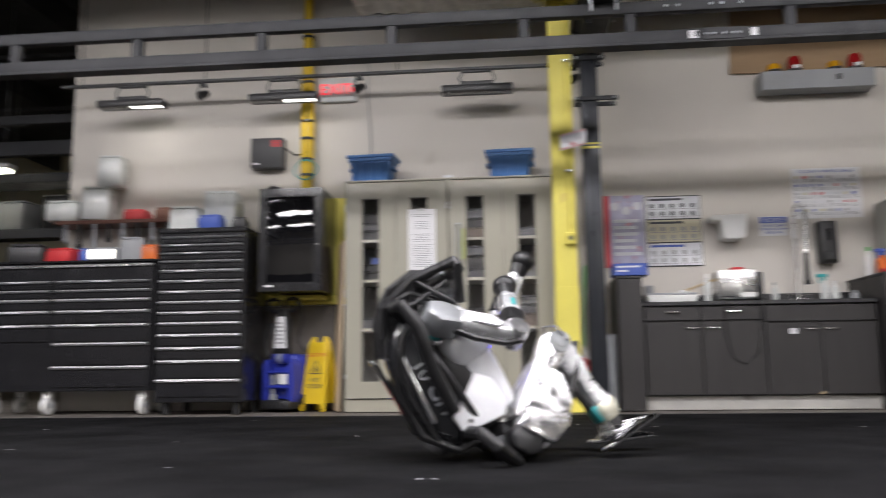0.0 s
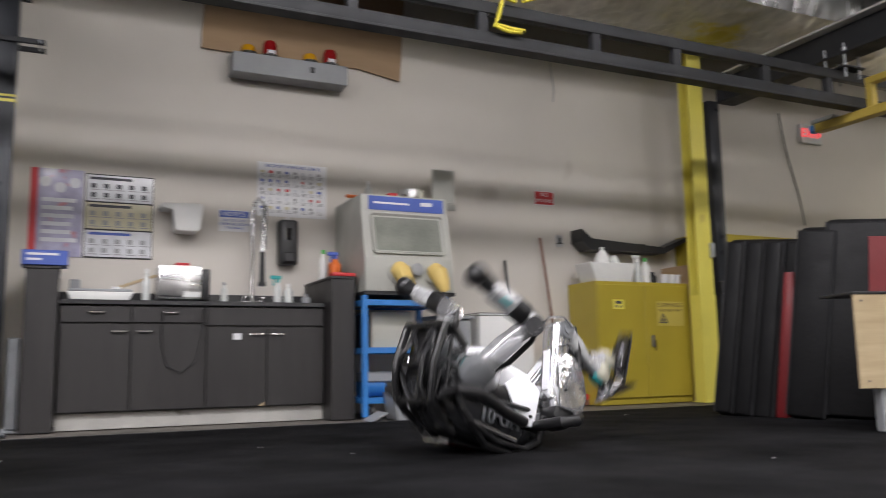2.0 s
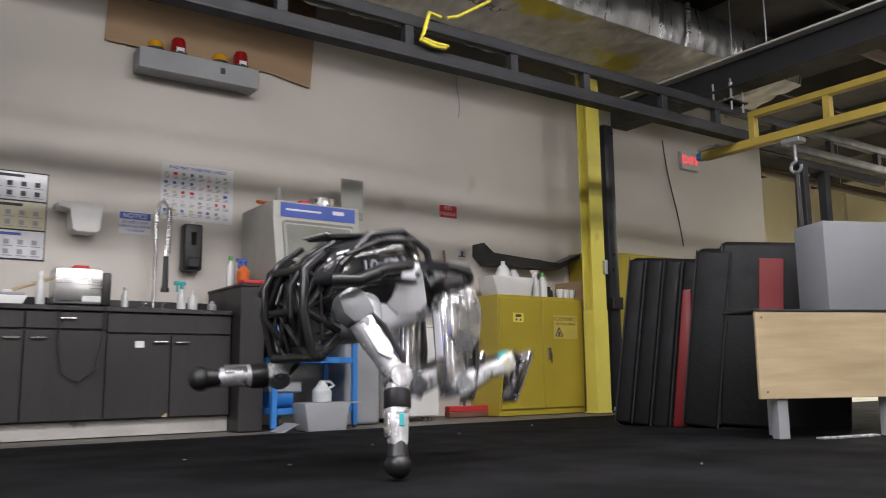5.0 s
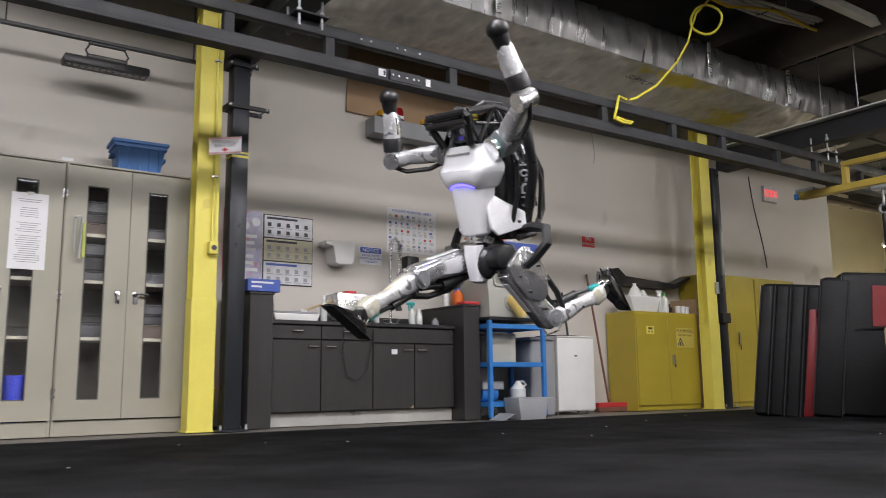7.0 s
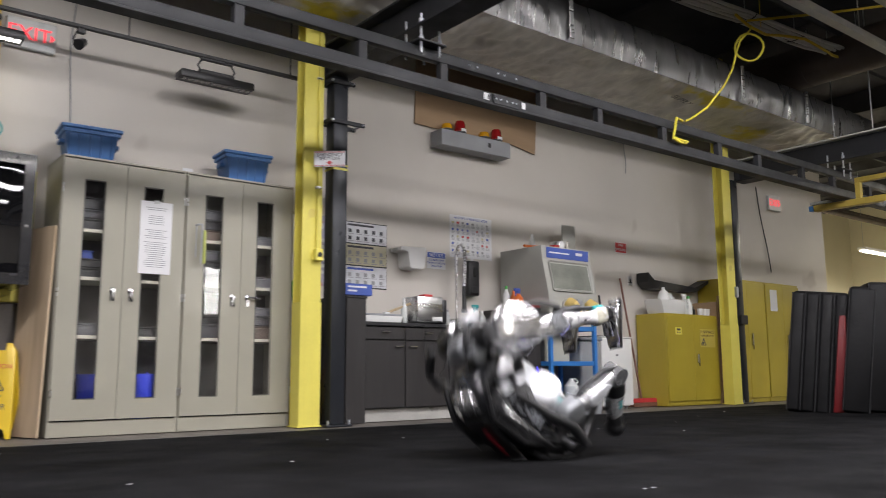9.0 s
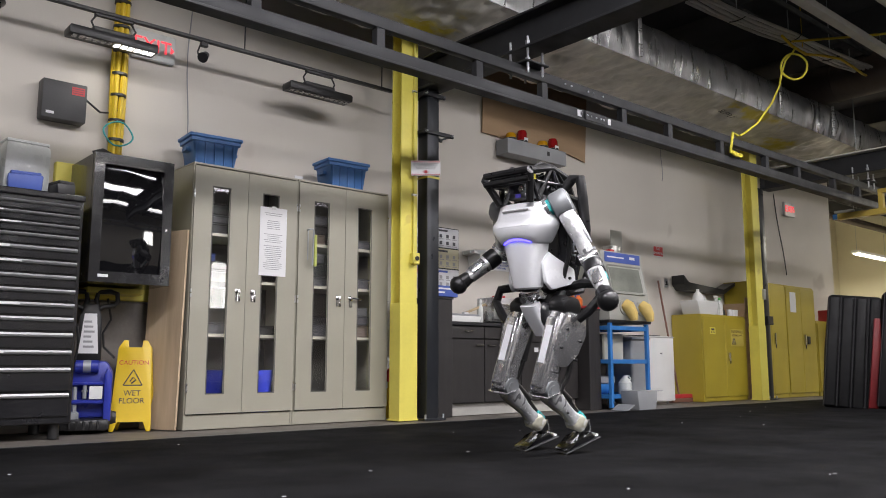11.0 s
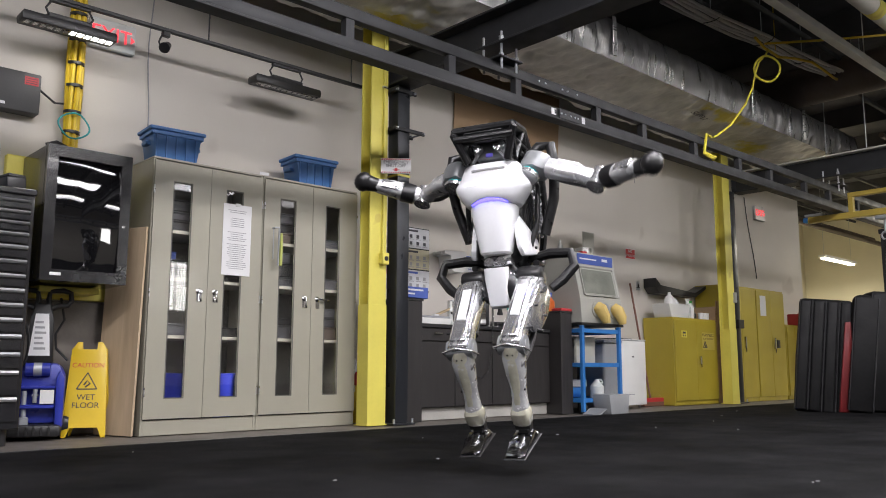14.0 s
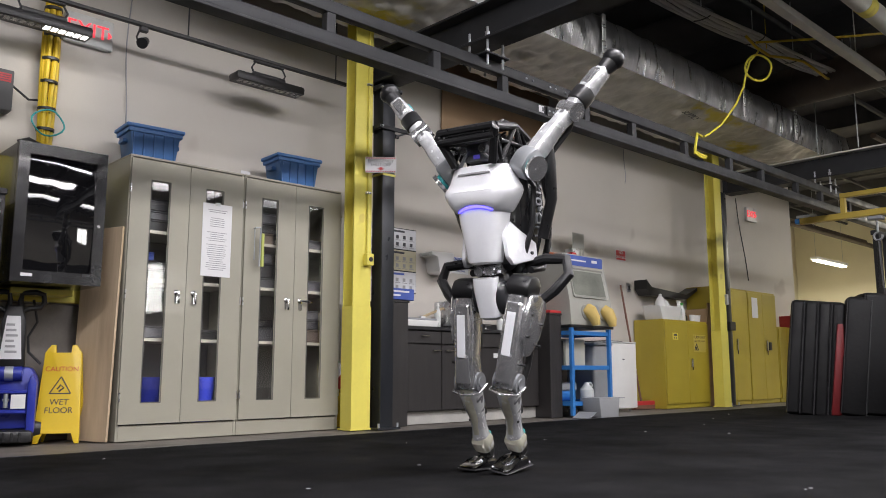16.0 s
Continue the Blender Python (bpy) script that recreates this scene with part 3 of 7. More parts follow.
def batten(x, y, z, length, tube, label):
    b = thing("ceiling_light", at(x, y, z), label, "lamp", "ceiling battens")
    part("tray", Shape().box(-length / 2, length / 2, -0.09, 0.09, 0.0, 0.06, 0.008), M_WHITE, b)
    part("tube", Shape().cyl((-length / 2 + 0.03, -0.04, -0.025), (length / 2 - 0.03, -0.04, -0.025), 0.016, seg=10).cyl((-length / 2 + 0.03, 0.04, -0.025), (length / 2 - 0.03, 0.04, -0.025), 0.016, seg=10), tube, b)
    for hx in (-length / 2 + 0.1, length / 2 - 0.1):
        part("hanger", Shape().cyl((hx, 0, 0.06), (hx, 0, 4.9 - z), 0.004, seg=6), M_GALV, b)
    return b


for lx, ly, lz in CEILING_LIGHTS:
    batten(lx, ly, lz, 2.5, M_TUBE, "lit fluorescent batten hung from the ceiling")
for lx, ly, lz in FAR_LIGHTS:
    batten(lx, ly, lz, 1.8, M_FARTUBE, "lit fluorescent batten in the far room")

# pipes and cables under the deck
for y, z, r, material, label in ((4.1, 4.08, 0.1, M_PIPE, "large pale sprinkler pipe under the deck"), (5.2, 4.4, 0.03, M_STEEL, "thin dark pipe under the deck"), (2.9, 4.35, 0.05, M_STEEL, "dark pipe under the deck")):
    pp = thing("pipe", at(0, y, z), label, "pipe")
    part("run", Shape().cyl((-9, 0, 0), (14, 0, 0), r, seg=18), material, pp)
    for hx in (-7, -3.5, 0.2, 3.7, 7.2, 10.8):
        part("hanger", Shape().cyl((hx, 0, r - 0.01), (hx, 0, 4.91 - z), 0.006, seg=6), M_GALV, pp)
    if r == 0.1:
        for bx in (-2.5, 1.0, 4.75, 8.2):
            part("band", Shape().cyl((bx - 0.09, 0, 0), (bx + 0.09, 0, 0), 0.103, seg=18), M_YELLOW, pp, "yellow pipe marker")
round_duct = thing("round_duct", at(6.95, 0, 4.2), "large dark brown round duct across the bay", "duct")
part("run", Shape().cyl((0, -6, 0), (0, 7.3, 0), 0.26, seg=28), M_BROWNPIPE, round_duct)
for y in (-4.5, -1.5, 1.5, 3.6, 5.7):
    part("collar", Shape().cyl((0, y - 0.02, 0), (0, y + 0.02, 0), 0.268, seg=28), M_BROWNPIPE, round_duct)
    part("hanger", Shape().cyl((0, y, 0.25), (0, y, 0.71), 0.006, seg=6), M_GALV, round_duct)
cable_run = thing("cable_bundle", at(0, 5.42, 4.2), "flat bundle of white data cables under the deck", "cables")
for c in range(9):
    part("cable", Shape().tube([(3.3 + 0.33 * i, 0.09 - 0.026 * i + 0.028 * (c - 4) + 0.012 * math.sin(i * 1.4 + c), 0.02 * (c % 2) - 0.035 * abs(math.sin(i * 0.62))) for i in range(12)], 0.017, 7), M_PIPE, cable_run)
for x, y in ((4.0, 0.04), (5.0, -0.04), (5.9, -0.11)):
    part("strap", Shape().tube([(x, y + 0.15 * math.cos(a), 0.0 + 0.06 * math.sin(a)) for a in [0.55 * i for i in range(13)]], 0.006, 6), M_BLACK, cable_run, "black cable strap")
    part("hanger", Shape().cyl((x, y, 0.02), (x, y, 0.71), 0.006, seg=6), M_GALV, cable_run)
tagged(part("yellow_hose", Shape().tube([(4.75 + 0.3 * i, 5.34 - 0.02 * i + 0.06 * math.sin(i), 4.11 + 0.03 * math.cos(i * 1.7)) for i in range(8)], 0.016, 8).tube([(4.9, 5.3, 4.1), (5.6, 4.8, 4.2), (6.3, 4.2, 4.3), (6.9, 3.7, 4.4), (7.5, 3.1, 4.6)], 0.014, 8).cyl((5.2, 5.32, 4.12), (5.2, 5.32, 4.9), 0.005, seg=6), M_CABLE), "yellow air hose run along the ceiling cables", "hose")
tagged(part("channel", Shape().box(2.4, 6.9, 4.59, 4.69, 3.97, 4.05, 0.004).cyl((3.0, 4.64, 4.04), (3.0, 4.64, 4.9), 0.006).cyl((6.0, 4.64, 4.04), (6.0, 4.64, 4.9), 0.006), M_PIPE), "white metal channel hung under the deck", "channel")
for i in range(5):
    tagged(part("hanger_rod", Shape().cyl((7.2 + 0.5 * (i % 3), 3.0 + 0.7 * i, 3.26), (7.2 + 0.5 * (i % 3), 3.0 + 0.7 * i, 4.9), 0.007, seg=6), M_GALV), "thin threaded hanger rod", "rod", "hanger rods")
for y in (2.2, 6.0):
    tagged(part("conduit", Shape().cyl((9.0, y + 3, 3.7), (19.5, y + 3, 3.7), 0.06).cyl((9.0, y + 3.3, 3.9), (19.5, y + 3.3, 3.9), 0.04).cyl((12, y + 3, 3.7), (12, y + 3, 4.9), 0.006, seg=6).cyl((12, y + 3.3, 3.9), (12, y + 3.3, 4.9), 0.006, seg=6), M_BROWNPIPE), "dark pipes across the far bay", "pipe")

# yellow rope over the rail with its coil
rope = thing("rope", at(0, 0, 0), "yellow rope looped over the rail and coiled at the duct", "rope")
part("coil", Shape().tube([(4.87 + 0.108 * math.cos(a) + 0.012 * math.sin(3 * a), 5.28 - 0.1 * math.cos(a), 3.79 + 0.148 * math.sin(a)) for a in [0.35 * i for i in range(37)]], 0.012), M_ROPE, rope)
part("line", Shape().tube([(4.98, 5.3, 4.05), (4.9, 5.3, 3.97), (4.8, 5.34, 3.86), (4.76, 5.37, 3.72), (4.7, 5.38, 3.55), (4.55, 5.4, 3.33), (4.3, 5.45, 3.06), (4.05, 5.48, 2.9), (3.95, 5.47, 2.86)], 0.011), M_ROPE, rope)
part("loop", Shape().tube([(3.9, 5.47, 2.85), (3.8, 5.465, 2.86), (3.75, 5.465, 2.7), (3.72, 5.455, 2.64), (3.82, 5.455, 2.62), (3.93, 5.46, 2.63)], 0.014).tube([(3.74, 5.455, 2.655), (3.85, 5.45, 2.64), (3.95, 5.455, 2.645)], 0.013), M_ROPE, rope)


# ---- storage cabinets ----
def storage_cabinet(x, w, label):
    c = thing("storage_cabinet", at(x, 7.0, 0), label, "cabinet", "storage cabinets")
    d, h = 0.46, 1.98
    part("side_panel", Shape().box(0, 0.02, 0, d, 0, h, 0.002), M_CAB, c)
    part("side_panel", Shape().box(w - 0.02, w, 0, d, 0, h, 0.002), M_CAB, c)
    part("back_panel", Shape().box(0.02, w - 0.02, d - 0.02, d, 0, h, 0), M_CABSHADE, c)
    part("top_panel", Shape().box(0, w, -0.004, d, h, h + 0.016, 0.003), M_CAB, c)
    part("plinth", Shape().box(0.02, w - 0.02, 0.002, 0.03, 0, 0.105, 0.002), M_CAB, c)
    part("bottom", Shape().box(0.02, w - 0.02, 0.03, d - 0.02, 0.08, 0.1, 0), M_CABSHADE, c)
    for z in (0.68, 1.1, 1.45):
        part("shelf", Shape().box(0.021, w - 0.021, 0.04, d - 0.021, z, z + 0.025, 0.002), M_CAB, c)
    for k, x0 in enumerate((0.008, w / 2 + 0.002)):
        x1 = x0 + w / 2 - 0.01
        a, b = x0 + (0.15 if k == 0 else 0.132), x0 + (0.288 if k == 0 else 0.268)
        door = part("door", Shape().ring(x0, x1, 0.115, h - 0.012, (a, b, 0.26, 1.82), -0.018, 0.0), M_CAB, c)
        pane = part("pane", Shape().box(a - 0.01, b + 0.01, -0.008, -0.005, 0.25, 1.83, 0), M_GLASS, door, "narrow clear window strip")
        pane.visible_shadow = False
        hx = x1 - 0.065 if k == 0 else x0 + 0.06
        plate = part("lock_plate", Shape().lathe([(0.023, 0), (0.023, 0.004), (0.017, 0.009), (0.006, 0.01)], (0, 0, 0), 18, pose(hx, -0.018, 1.03, 90, 0, 0)).box(hx - 0.016, hx + 0.016, -0.023, -0.018, 0.955, 1.03, 0.004), M_CHROME, door, "chrome lock plate")
        if k == 1 and w > 0.91:
            part("handle", Shape().cyl((hx, -0.02, 1.03), (hx, -0.05, 1.03), 0.01).tube([(hx, -0.05, 1.03), (hx + 0.04, -0.055, 1.028), (hx + 0.09, -0.052, 1.02)], 0.009), M_CHROME, door, "chrome lever handle")
        else:
            part("handle", Shape().cyl((hx, -0.022, 1.03), (hx, -0.045, 1.03), 0.011).box(hx - 0.009, hx + 0.009, -0.055, -0.041, 0.95, 1.04, 0.005, seg=2), M_CHROME, door, "chrome drop handle")
        part("gasket", Shape().ring(a - 0.006, b + 0.006, 0.254, 1.826, (a + 0.002, b - 0.002, 0.262, 1.818), -0.0195, -0.0182), M_CABSHADE, door, "dark window gasket")
        hinge_x = x0 if k == 0 else x1
        for z in (0.3, 1.0, 1.75):
            part("hinge", Shape().cyl((hinge_x, -0.02, z - 0.03), (hinge_x, -0.02, z + 0.03), 0.006, seg=8), M_ALU, door)
    return c


storage_cabinet(-1.345, 0.9, "putty-coloured steel storage cabinet with narrow glass door strips")
storage_cabinet(-0.44, 0.93, "putty-coloured steel storage cabinet with a bar lock")
random.seed(4)


def stored(x, y, z, w, d, h, material, label, kind_name="storage_box"):
    b = thing(kind_name, at(x, y, z), label, "box", "stored boxes")
    part("body", Shape().box(-w / 2, w / 2, -d / 2, d / 2, 0, h, 0.006), material, b)
    part("lid", Shape().box(-w / 2 - 0.004, w / 2 + 0.004, -d / 2 - 0.004, d / 2 + 0.004, h, h + 0.012, 0.003), material, b)


M_DARKGREY = mat("dark_grey_plastic", (0.05, 0.05, 0.055), 0.45, var=0.15)
M_SMOKE = mat("smoky_plastic", (0.1, 0.1, 0.105), 0.3, var=0.15)
STORE = [(M_DARKGREY, "dark grey parts box on a cabinet shelf"), (M_SMOKE, "smoky plastic box on a cabinet shelf"), (M_BLACK, "black parts case on a cabinet shelf"), (M_BROWNPIPE, "dark brown carton on a cabinet shelf"), (M_BLACK, "black parts case on a cabinet shelf")]
for cx in (-1.345, -0.44):
    for z in (0.1, 0.705, 1.125, 1.475):
        for k in range(2):
            n_stack = random.choice((1, 2, 3))
            zz = z
            for s in range(n_stack):
                m_, l_ = random.choice(STORE)
                h_ = random.uniform(0.05, 0.1)
                stored(cx + 0.23 + 0.44 * k + random.uniform(-0.02, 0.02), 7.22, zz, random.uniform(0.2, 0.34), 0.26, h_, m_, l_)
                zz += h_ + 0.014
for x, y, z in ((-0.68, 7.1, 0.1), (-1.0, 7.3, 0.1)):
    bk = thing("bucket", at(x, y, z), "blue plastic bucket in the cabinet", "bucket", "blue buckets")
    part("body", Shape().lathe([(0.07, 0), (0.075, 0.01), (0.095, 0.33), (0.09, 0.33)], seg=18), M_BLUEMACH, bk)
stored(-1.1, 7.24, 1.125, 0.1, 0.08, 0.2, M_BLUEINK, "blue and white carton on a cabinet shelf", "carton")

notice = thing("paper_notice", at(-0.79, 6.977, 1.17), "white printed notice taped to the cabinet door", "notice")
part("sheet", Shape().box(0.0, 0.24, 0.0, 0.002, 0, 0.55, 0), M_PAPER, notice)
for i in range(30):
    if i not in (2, 3, 9, 10, 16):
        w_ = random.uniform(0.1, 0.17)
        part("text_bar", Shape().box(0.12 - w_ / 2, 0.12 + w_ / 2, -0.0015, -0.0005, 0.5 - 0.0155 * i, 0.5045 - 0.0155 * i, 0), M_GREYINK, notice)
part("tape", Shape().box(0.1, 0.14, -0.002, -0.0005, 0.535, 0.56, 0), M_CLEAR, notice)
bar = thing("lock_bar", at(-0.335, 6.97, 1.27), "steel and green bar lock hung on the cabinet handle", "lock bar")
part("bar", Shape().tube([(-0.03, -0.01, 0.3), (-0.035, -0.05, 0.3), (0.0, -0.055, 0.305), (0.005, -0.05, 0.28), (0.0, -0.05, 0.0)], 0.007), M_GALV, bar)
part("sleeve", Shape().box(0.012, 0.036, -0.06, -0.042, 0.0, 0.26, 0.004), M_LIME, bar, "yellow-green sleeve")
part("tie", Shape().cyl((-0.035, -0.03, 0.05), (-0.035, -0.03, 0.3), 0.004), M_GALV, bar)
tagged(part("label_card", Shape().box(-0.48, -0.4, 6.992, 6.995, 1.9965, 2.02, 0), M_PAPER), "small white card on top of the cabinets", "card")


def tote(x, y, rz):
    b = thing("tote_bin", at(x, y, 1.997, rz), "blue plastic tote bin on top of the cabinet", "bin", "blue bins")
    o = [(-0.155, 0.0), (0.155, 0.0), (0.19, 0.22), (-0.19, 0.22)]
    part("body", Shape().prism(o, -0.125, 0.125, 0.01), M_BLUEBIN, b)
    part("rim", Shape().box(-0.215, 0.215, -0.145, 0.145, 0.222, 0.25, 0.006).box(-0.2, 0.2, -0.135, 0.135, 0.19, 0.22, 0.003), M_BLUEBIN, b)
    for i in range(5):
        part("rib", Shape().box(-0.165 + 0.075 * i, -0.155 + 0.075 * i, -0.136, -0.122, 0.01, 0.19, 0.002), M_BLUEBIN, b)
    for sx in (-1, 1):
        part("grip", Shape().box(sx * 0.19 - 0.02, sx * 0.19 + 0.02, -0.05, 0.05, 0.12, 0.15, 0.004), M_BLUEBIN, b)


tote(-1.13, 7.2, -4)
tote(0.1, 7.18, -3)

# plywood sheet leaning on the cabinet side
tagged(part("plywood_sheet", Shape().box(-0.009, 0.009, 0, 0.38, 0, 1.47, 0.002, m=pose(-1.395, 7.005, 0.003, 0, 1.6, 19)), M_PLYV), "plywood sheet leaning on the side of the cabinet", "plywood sheet")

# wet floor sign
sign = thing("wet_floor_sign", at(-1.62, 7.25, 0, -28), "yellow folding caution sign for a wet floor", "floor sign")
for k, s in enumerate((-1, 1)):
    leaf = part("panel", Shape().prism([(-0.14, 0.06), (-0.14, 0.0), (-0.11, 0.0), (-0.09, 0.07), (0.09, 0.07), (0.11, 0.0), (0.14, 0.0), (0.14, 0.06), (0.115, 0.6), (0.08, 0.655), (0.05, 0.655), (0.05, 0.6), (-0.05, 0.6), (-0.05, 0.655), (-0.08, 0.655), (-0.115, 0.6)], -0.008, 0.008, 0.003, pose(0, s * 0.1, 0, s * 8.5, 0, 0)), M_WETSIGN, sign)
face = pose(0, -0.1, 0, 90 - 8.5, 0, 0)
lettering("word", "CAUTION", 0.046, face @ pose(0, 0.49, 0.0095), M_REDINK, sign)
lettering("word", "WET", 0.055, face @ pose(0, 0.27, 0.0095), M_INK, sign)
lettering("word", "FLOOR", 0.055, face @ pose(0, 0.215, 0.0095), M_INK, sign)
tri = Shape()
for a in range(3):
    a0, a1 = radians(90 + 120 * a), radians(210 + 120 * a)
    tri.tube([(0.075 * math.cos(a0), 0.075 * math.sin(a0), 0), (0.075 * math.cos(a1), 0.075 * math.sin(a1), 0)], 0.005, 4)
tri.tube([(-0.02, -0.01, 0), (0.0, 0.02, 0), (0.02, 0.0, 0), (-0.01, -0.025, 0)], 0.006, 4)
tri_ob = part("triangle_mark", tri, M_INK, sign)
tri_ob.matrix_basis = face @ pose(0, 0.365, 0.0085)

# mop gear between the column and the bench
mop = thing("mop_bucket", at(0.7, 7.22, 0), "yellow mop bucket with red and white cloths", "bucket")
part("pail", Shape().lathe([(0.085, 0.0), (0.09, 0.01), (0.105, 0.3), (0.112, 0.305), (0.11, 0.32)], seg=20), M_WETSIGN, mop)
part("cloth", Shape().ball((0.0, -0.02, 0.35), 0.09, 0.08, 0.08).rough(0.03, 14), M_REDINK, mop, "crumpled red cloth")
part("mop_head", Shape().ball((-0.02, 0.03, 0.43), 0.06, 0.06, 0.1).rough(0.03, 18), M_PAPER, mop, "white string mop head")
part("handle", Shape().cyl((-0.01, 0.04, 0.45), (0.04, 0.24, 1.25), 0.011), M_GREEN, mop, "green handle")

# blue floor machine
mach = thing("floor_machine", at(-1.93, 7.3, 0, -20), "blue carpet cleaning machine with a black folded handle", "cleaning machine")
tank = part("tank", Shape().prism([(-0.16, 0.1), (0.16, 0.1), (0.165, 0.42), (0.12, 0.5), (-0.12, 0.5), (-0.165, 0.42)], -0.06, 0.17, 0.025), M_BLUEMACH, mach, "blue moulded tank")
part("side_wall", Shape().prism([(-0.165, 0.08), (-0.115, 0.08), (-0.11, 0.4), (-0.135, 0.46), (-0.165, 0.4)], -0.15, -0.05, 0.012), M_BLUEMACH, tank)
part("side_wall", Shape().prism([(0.115, 0.08), (0.165, 0.08), (0.165, 0.4), (0.135, 0.46), (0.11, 0.4)], -0.15, -0.05, 0.012), M_BLUEMACH, tank)
part("shelf", Shape().box(-0.115, 0.115, -0.14, -0.05, 0.2, 0.23, 0.008).box(-0.115, 0.115, -0.14, -0.05, 0.33, 0.35, 0.006), M_BLUEMACH, tank)
part("label", Shape().box(0.02, 0.105, -0.146, -0.141, 0.235, 0.325, 0.001), M_PAPER, mach)
part("spray_tool", Shape().cyl((-0.07, -0.11, 0.08), (-0.075, -0.11, 0.32), 0.016).box(-0.1, -0.04, -0.13, -0.09, 0.09, 0.15, 0.01), M_GALV, mach, "grey spray tool")
part("valve", Shape().cyl((-0.01, -0.12, 0.24), (-0.01, -0.12, 0.33), 0.014).cyl((-0.03, -0.12, 0.29), (0.01, -0.12, 0.29), 0.008), M_GALV, mach)
part("cylinder", Shape().cyl((-0.08, -0.08, 0.46), (0.07, -0.08, 0.46), 0.045, seg=20), M_BLUEMACH, mach, "blue roller housing")
part("collar", Shape().cyl((-0.03, -0.08, 0.46), (0.02, -0.08, 0.46), 0.047, seg=20), M_GALV, mach)
part("base", Shape().box(-0.16, 0.16, -0.18, 0.12, 0.02, 0.1, 0.025, seg=2), M_BLACK, mach)
for k in range(5):
    part("base_rib", Shape().box(-0.1 + 0.045 * k, -0.085 + 0.045 * k, -0.19, -0.178, 0.03, 0.09, 0.003), M_BLACK, mach)
for sx in (-0.175, 0.175):
    w_ = part("wheel", Shape().cyl((sx - 0.025, 0.06, 0.09), (sx + 0.025, 0.06, 0.09), 0.09, seg=22), M_BLACK, mach)
    part("hub", Shape().cyl((sx - 0.029, 0.06, 0.09), (sx + 0.029, 0.06, 0.09), 0.035, seg=16), M_GREY, w_)
h_ = part("handle", Shape().prism([(-0.085, 0.5), (0.085, 0.5), (0.07, 0.8), (0.05, 0.9), (-0.05, 0.9), (-0.07, 0.8)], -0.1, -0.05, 0.014), M_BLACK, mach, "black handle spine")
for sx in (-1, 1):
    part("grip_loop", Shape().tube([(sx * 0.045, -0.075, 0.86), (sx * 0.08, -0.075, 0.88), (sx * 0.15, -0.075, 0.89), (sx * 0.172, -0.075, 0.92), (sx * 0.165, -0.075, 0.975), (sx * 0.12, -0.075, 0.99), (sx * 0.04, -0.075, 0.985), (sx * 0.03, -0.075, 0.93), (sx * 0.045, -0.075, 0.86)], 0.018, 10), M_BLACK, h_)
part("instruction_label", Shape().prism([(-0.07, 0.55), (0.06, 0.55), (0.04, 0.83), (-0.04, 0.83)], -0.105, -0.1005), M_PAPER, h_, "white instruction label")
for k in range(6):
    part("print_bar", Shape().box(-0.04, 0.03 - 0.01 * (k % 3), -0.107, -0.1055, 0.59 + 0.035 * k, 0.605 + 0.035 * k, 0), M_GREYINK, h_)
part("cord", Shape().tube([(-0.12 + 0.05 * math.cos(a), -0.11 + 0.003 * a, 0.62 + 0.15 * math.sin(a)) for a in [0.4 * i for i in range(40)]], 0.011, 6), M_BLACK, mach, "coiled black power cord")
part("hose", Shape().tube([(0.1, 0.05, 0.95), (0.13, 0.06, 0.8), (0.08, 0.06, 0.7), (0.09, 0.05, 0.6), (0.17, 0.03, 0.52)], 0.009, 6), M_BLACK, mach)

# ---- display cabinet on the wall ----
tv = thing("display_cabinet", at(-2.09, 6.94, 1.03), "black wall cabinet with a glossy dark door", "cabinet")
part("case", Shape().box(0, 0.56, 0.012, 0.5, 0, 0.9, 0.006), M_BLACKPAINT, tv)
dr = part("door", Shape().ring(0, 0.56, 0, 0.9, (0.07, 0.49, 0.075, 0.825), -0.022, 0.01), M_BLACKPAINT, tv)
pane_bm = bmesh.new()
bmesh.ops.create_grid(pane_bm, x_segments=24, y_segments=40, size=0.5)
for v in pane_bm.verts:
    u, w = v.co.x, v.co.y
    v.co = (0.28 + 0.42 * u, 0.004 - 0.04 * (0.25 - u * u) - 0.09 * (0.25 - w * w) + 0.0004 * noise.noise(Vector((u * 5, w * 5, 0))), 0.45 + 0.75 * w)
part("pane", pane_bm, M_SCREEN, dr, "bulged glossy black pane")
part("label", Shape().box(0.06, 0.13, -0.024, -0.0205, 0.035, 0.055, 0), M_PAPER, dr)
part("lock", Shape().cyl((0.52, -0.03, 0.4), (0.52, -0.02, 0.4), 0.01), M_CHROME, dr)
part("hose_top", Shape().tube([(0.02, 0.1, 0.91), (0.08, 0.08, 0.935), (0.15, 0.1, 0.915)], 0.02), M_BLACK, tv)
tagged(part("wall_bracket", Shape().box(-2.2, -1.42, 7.44, 7.498, 0.95, 1.94, 0.006).box(-2.0, -1.6, 7.2, 7.44, 0.98, 1.02, 0.004), M_YELLOW), "yellow painted mounting plate behind the black cabinet", "bracket")
tagged(part("kick_panel", Shape().box(-2.22, -1.36, 7.47, 7.498, 0.0, 0.94, 0.004), M_CONCRETE), "grey scuffed wall panel behind the floor machine", "panel")

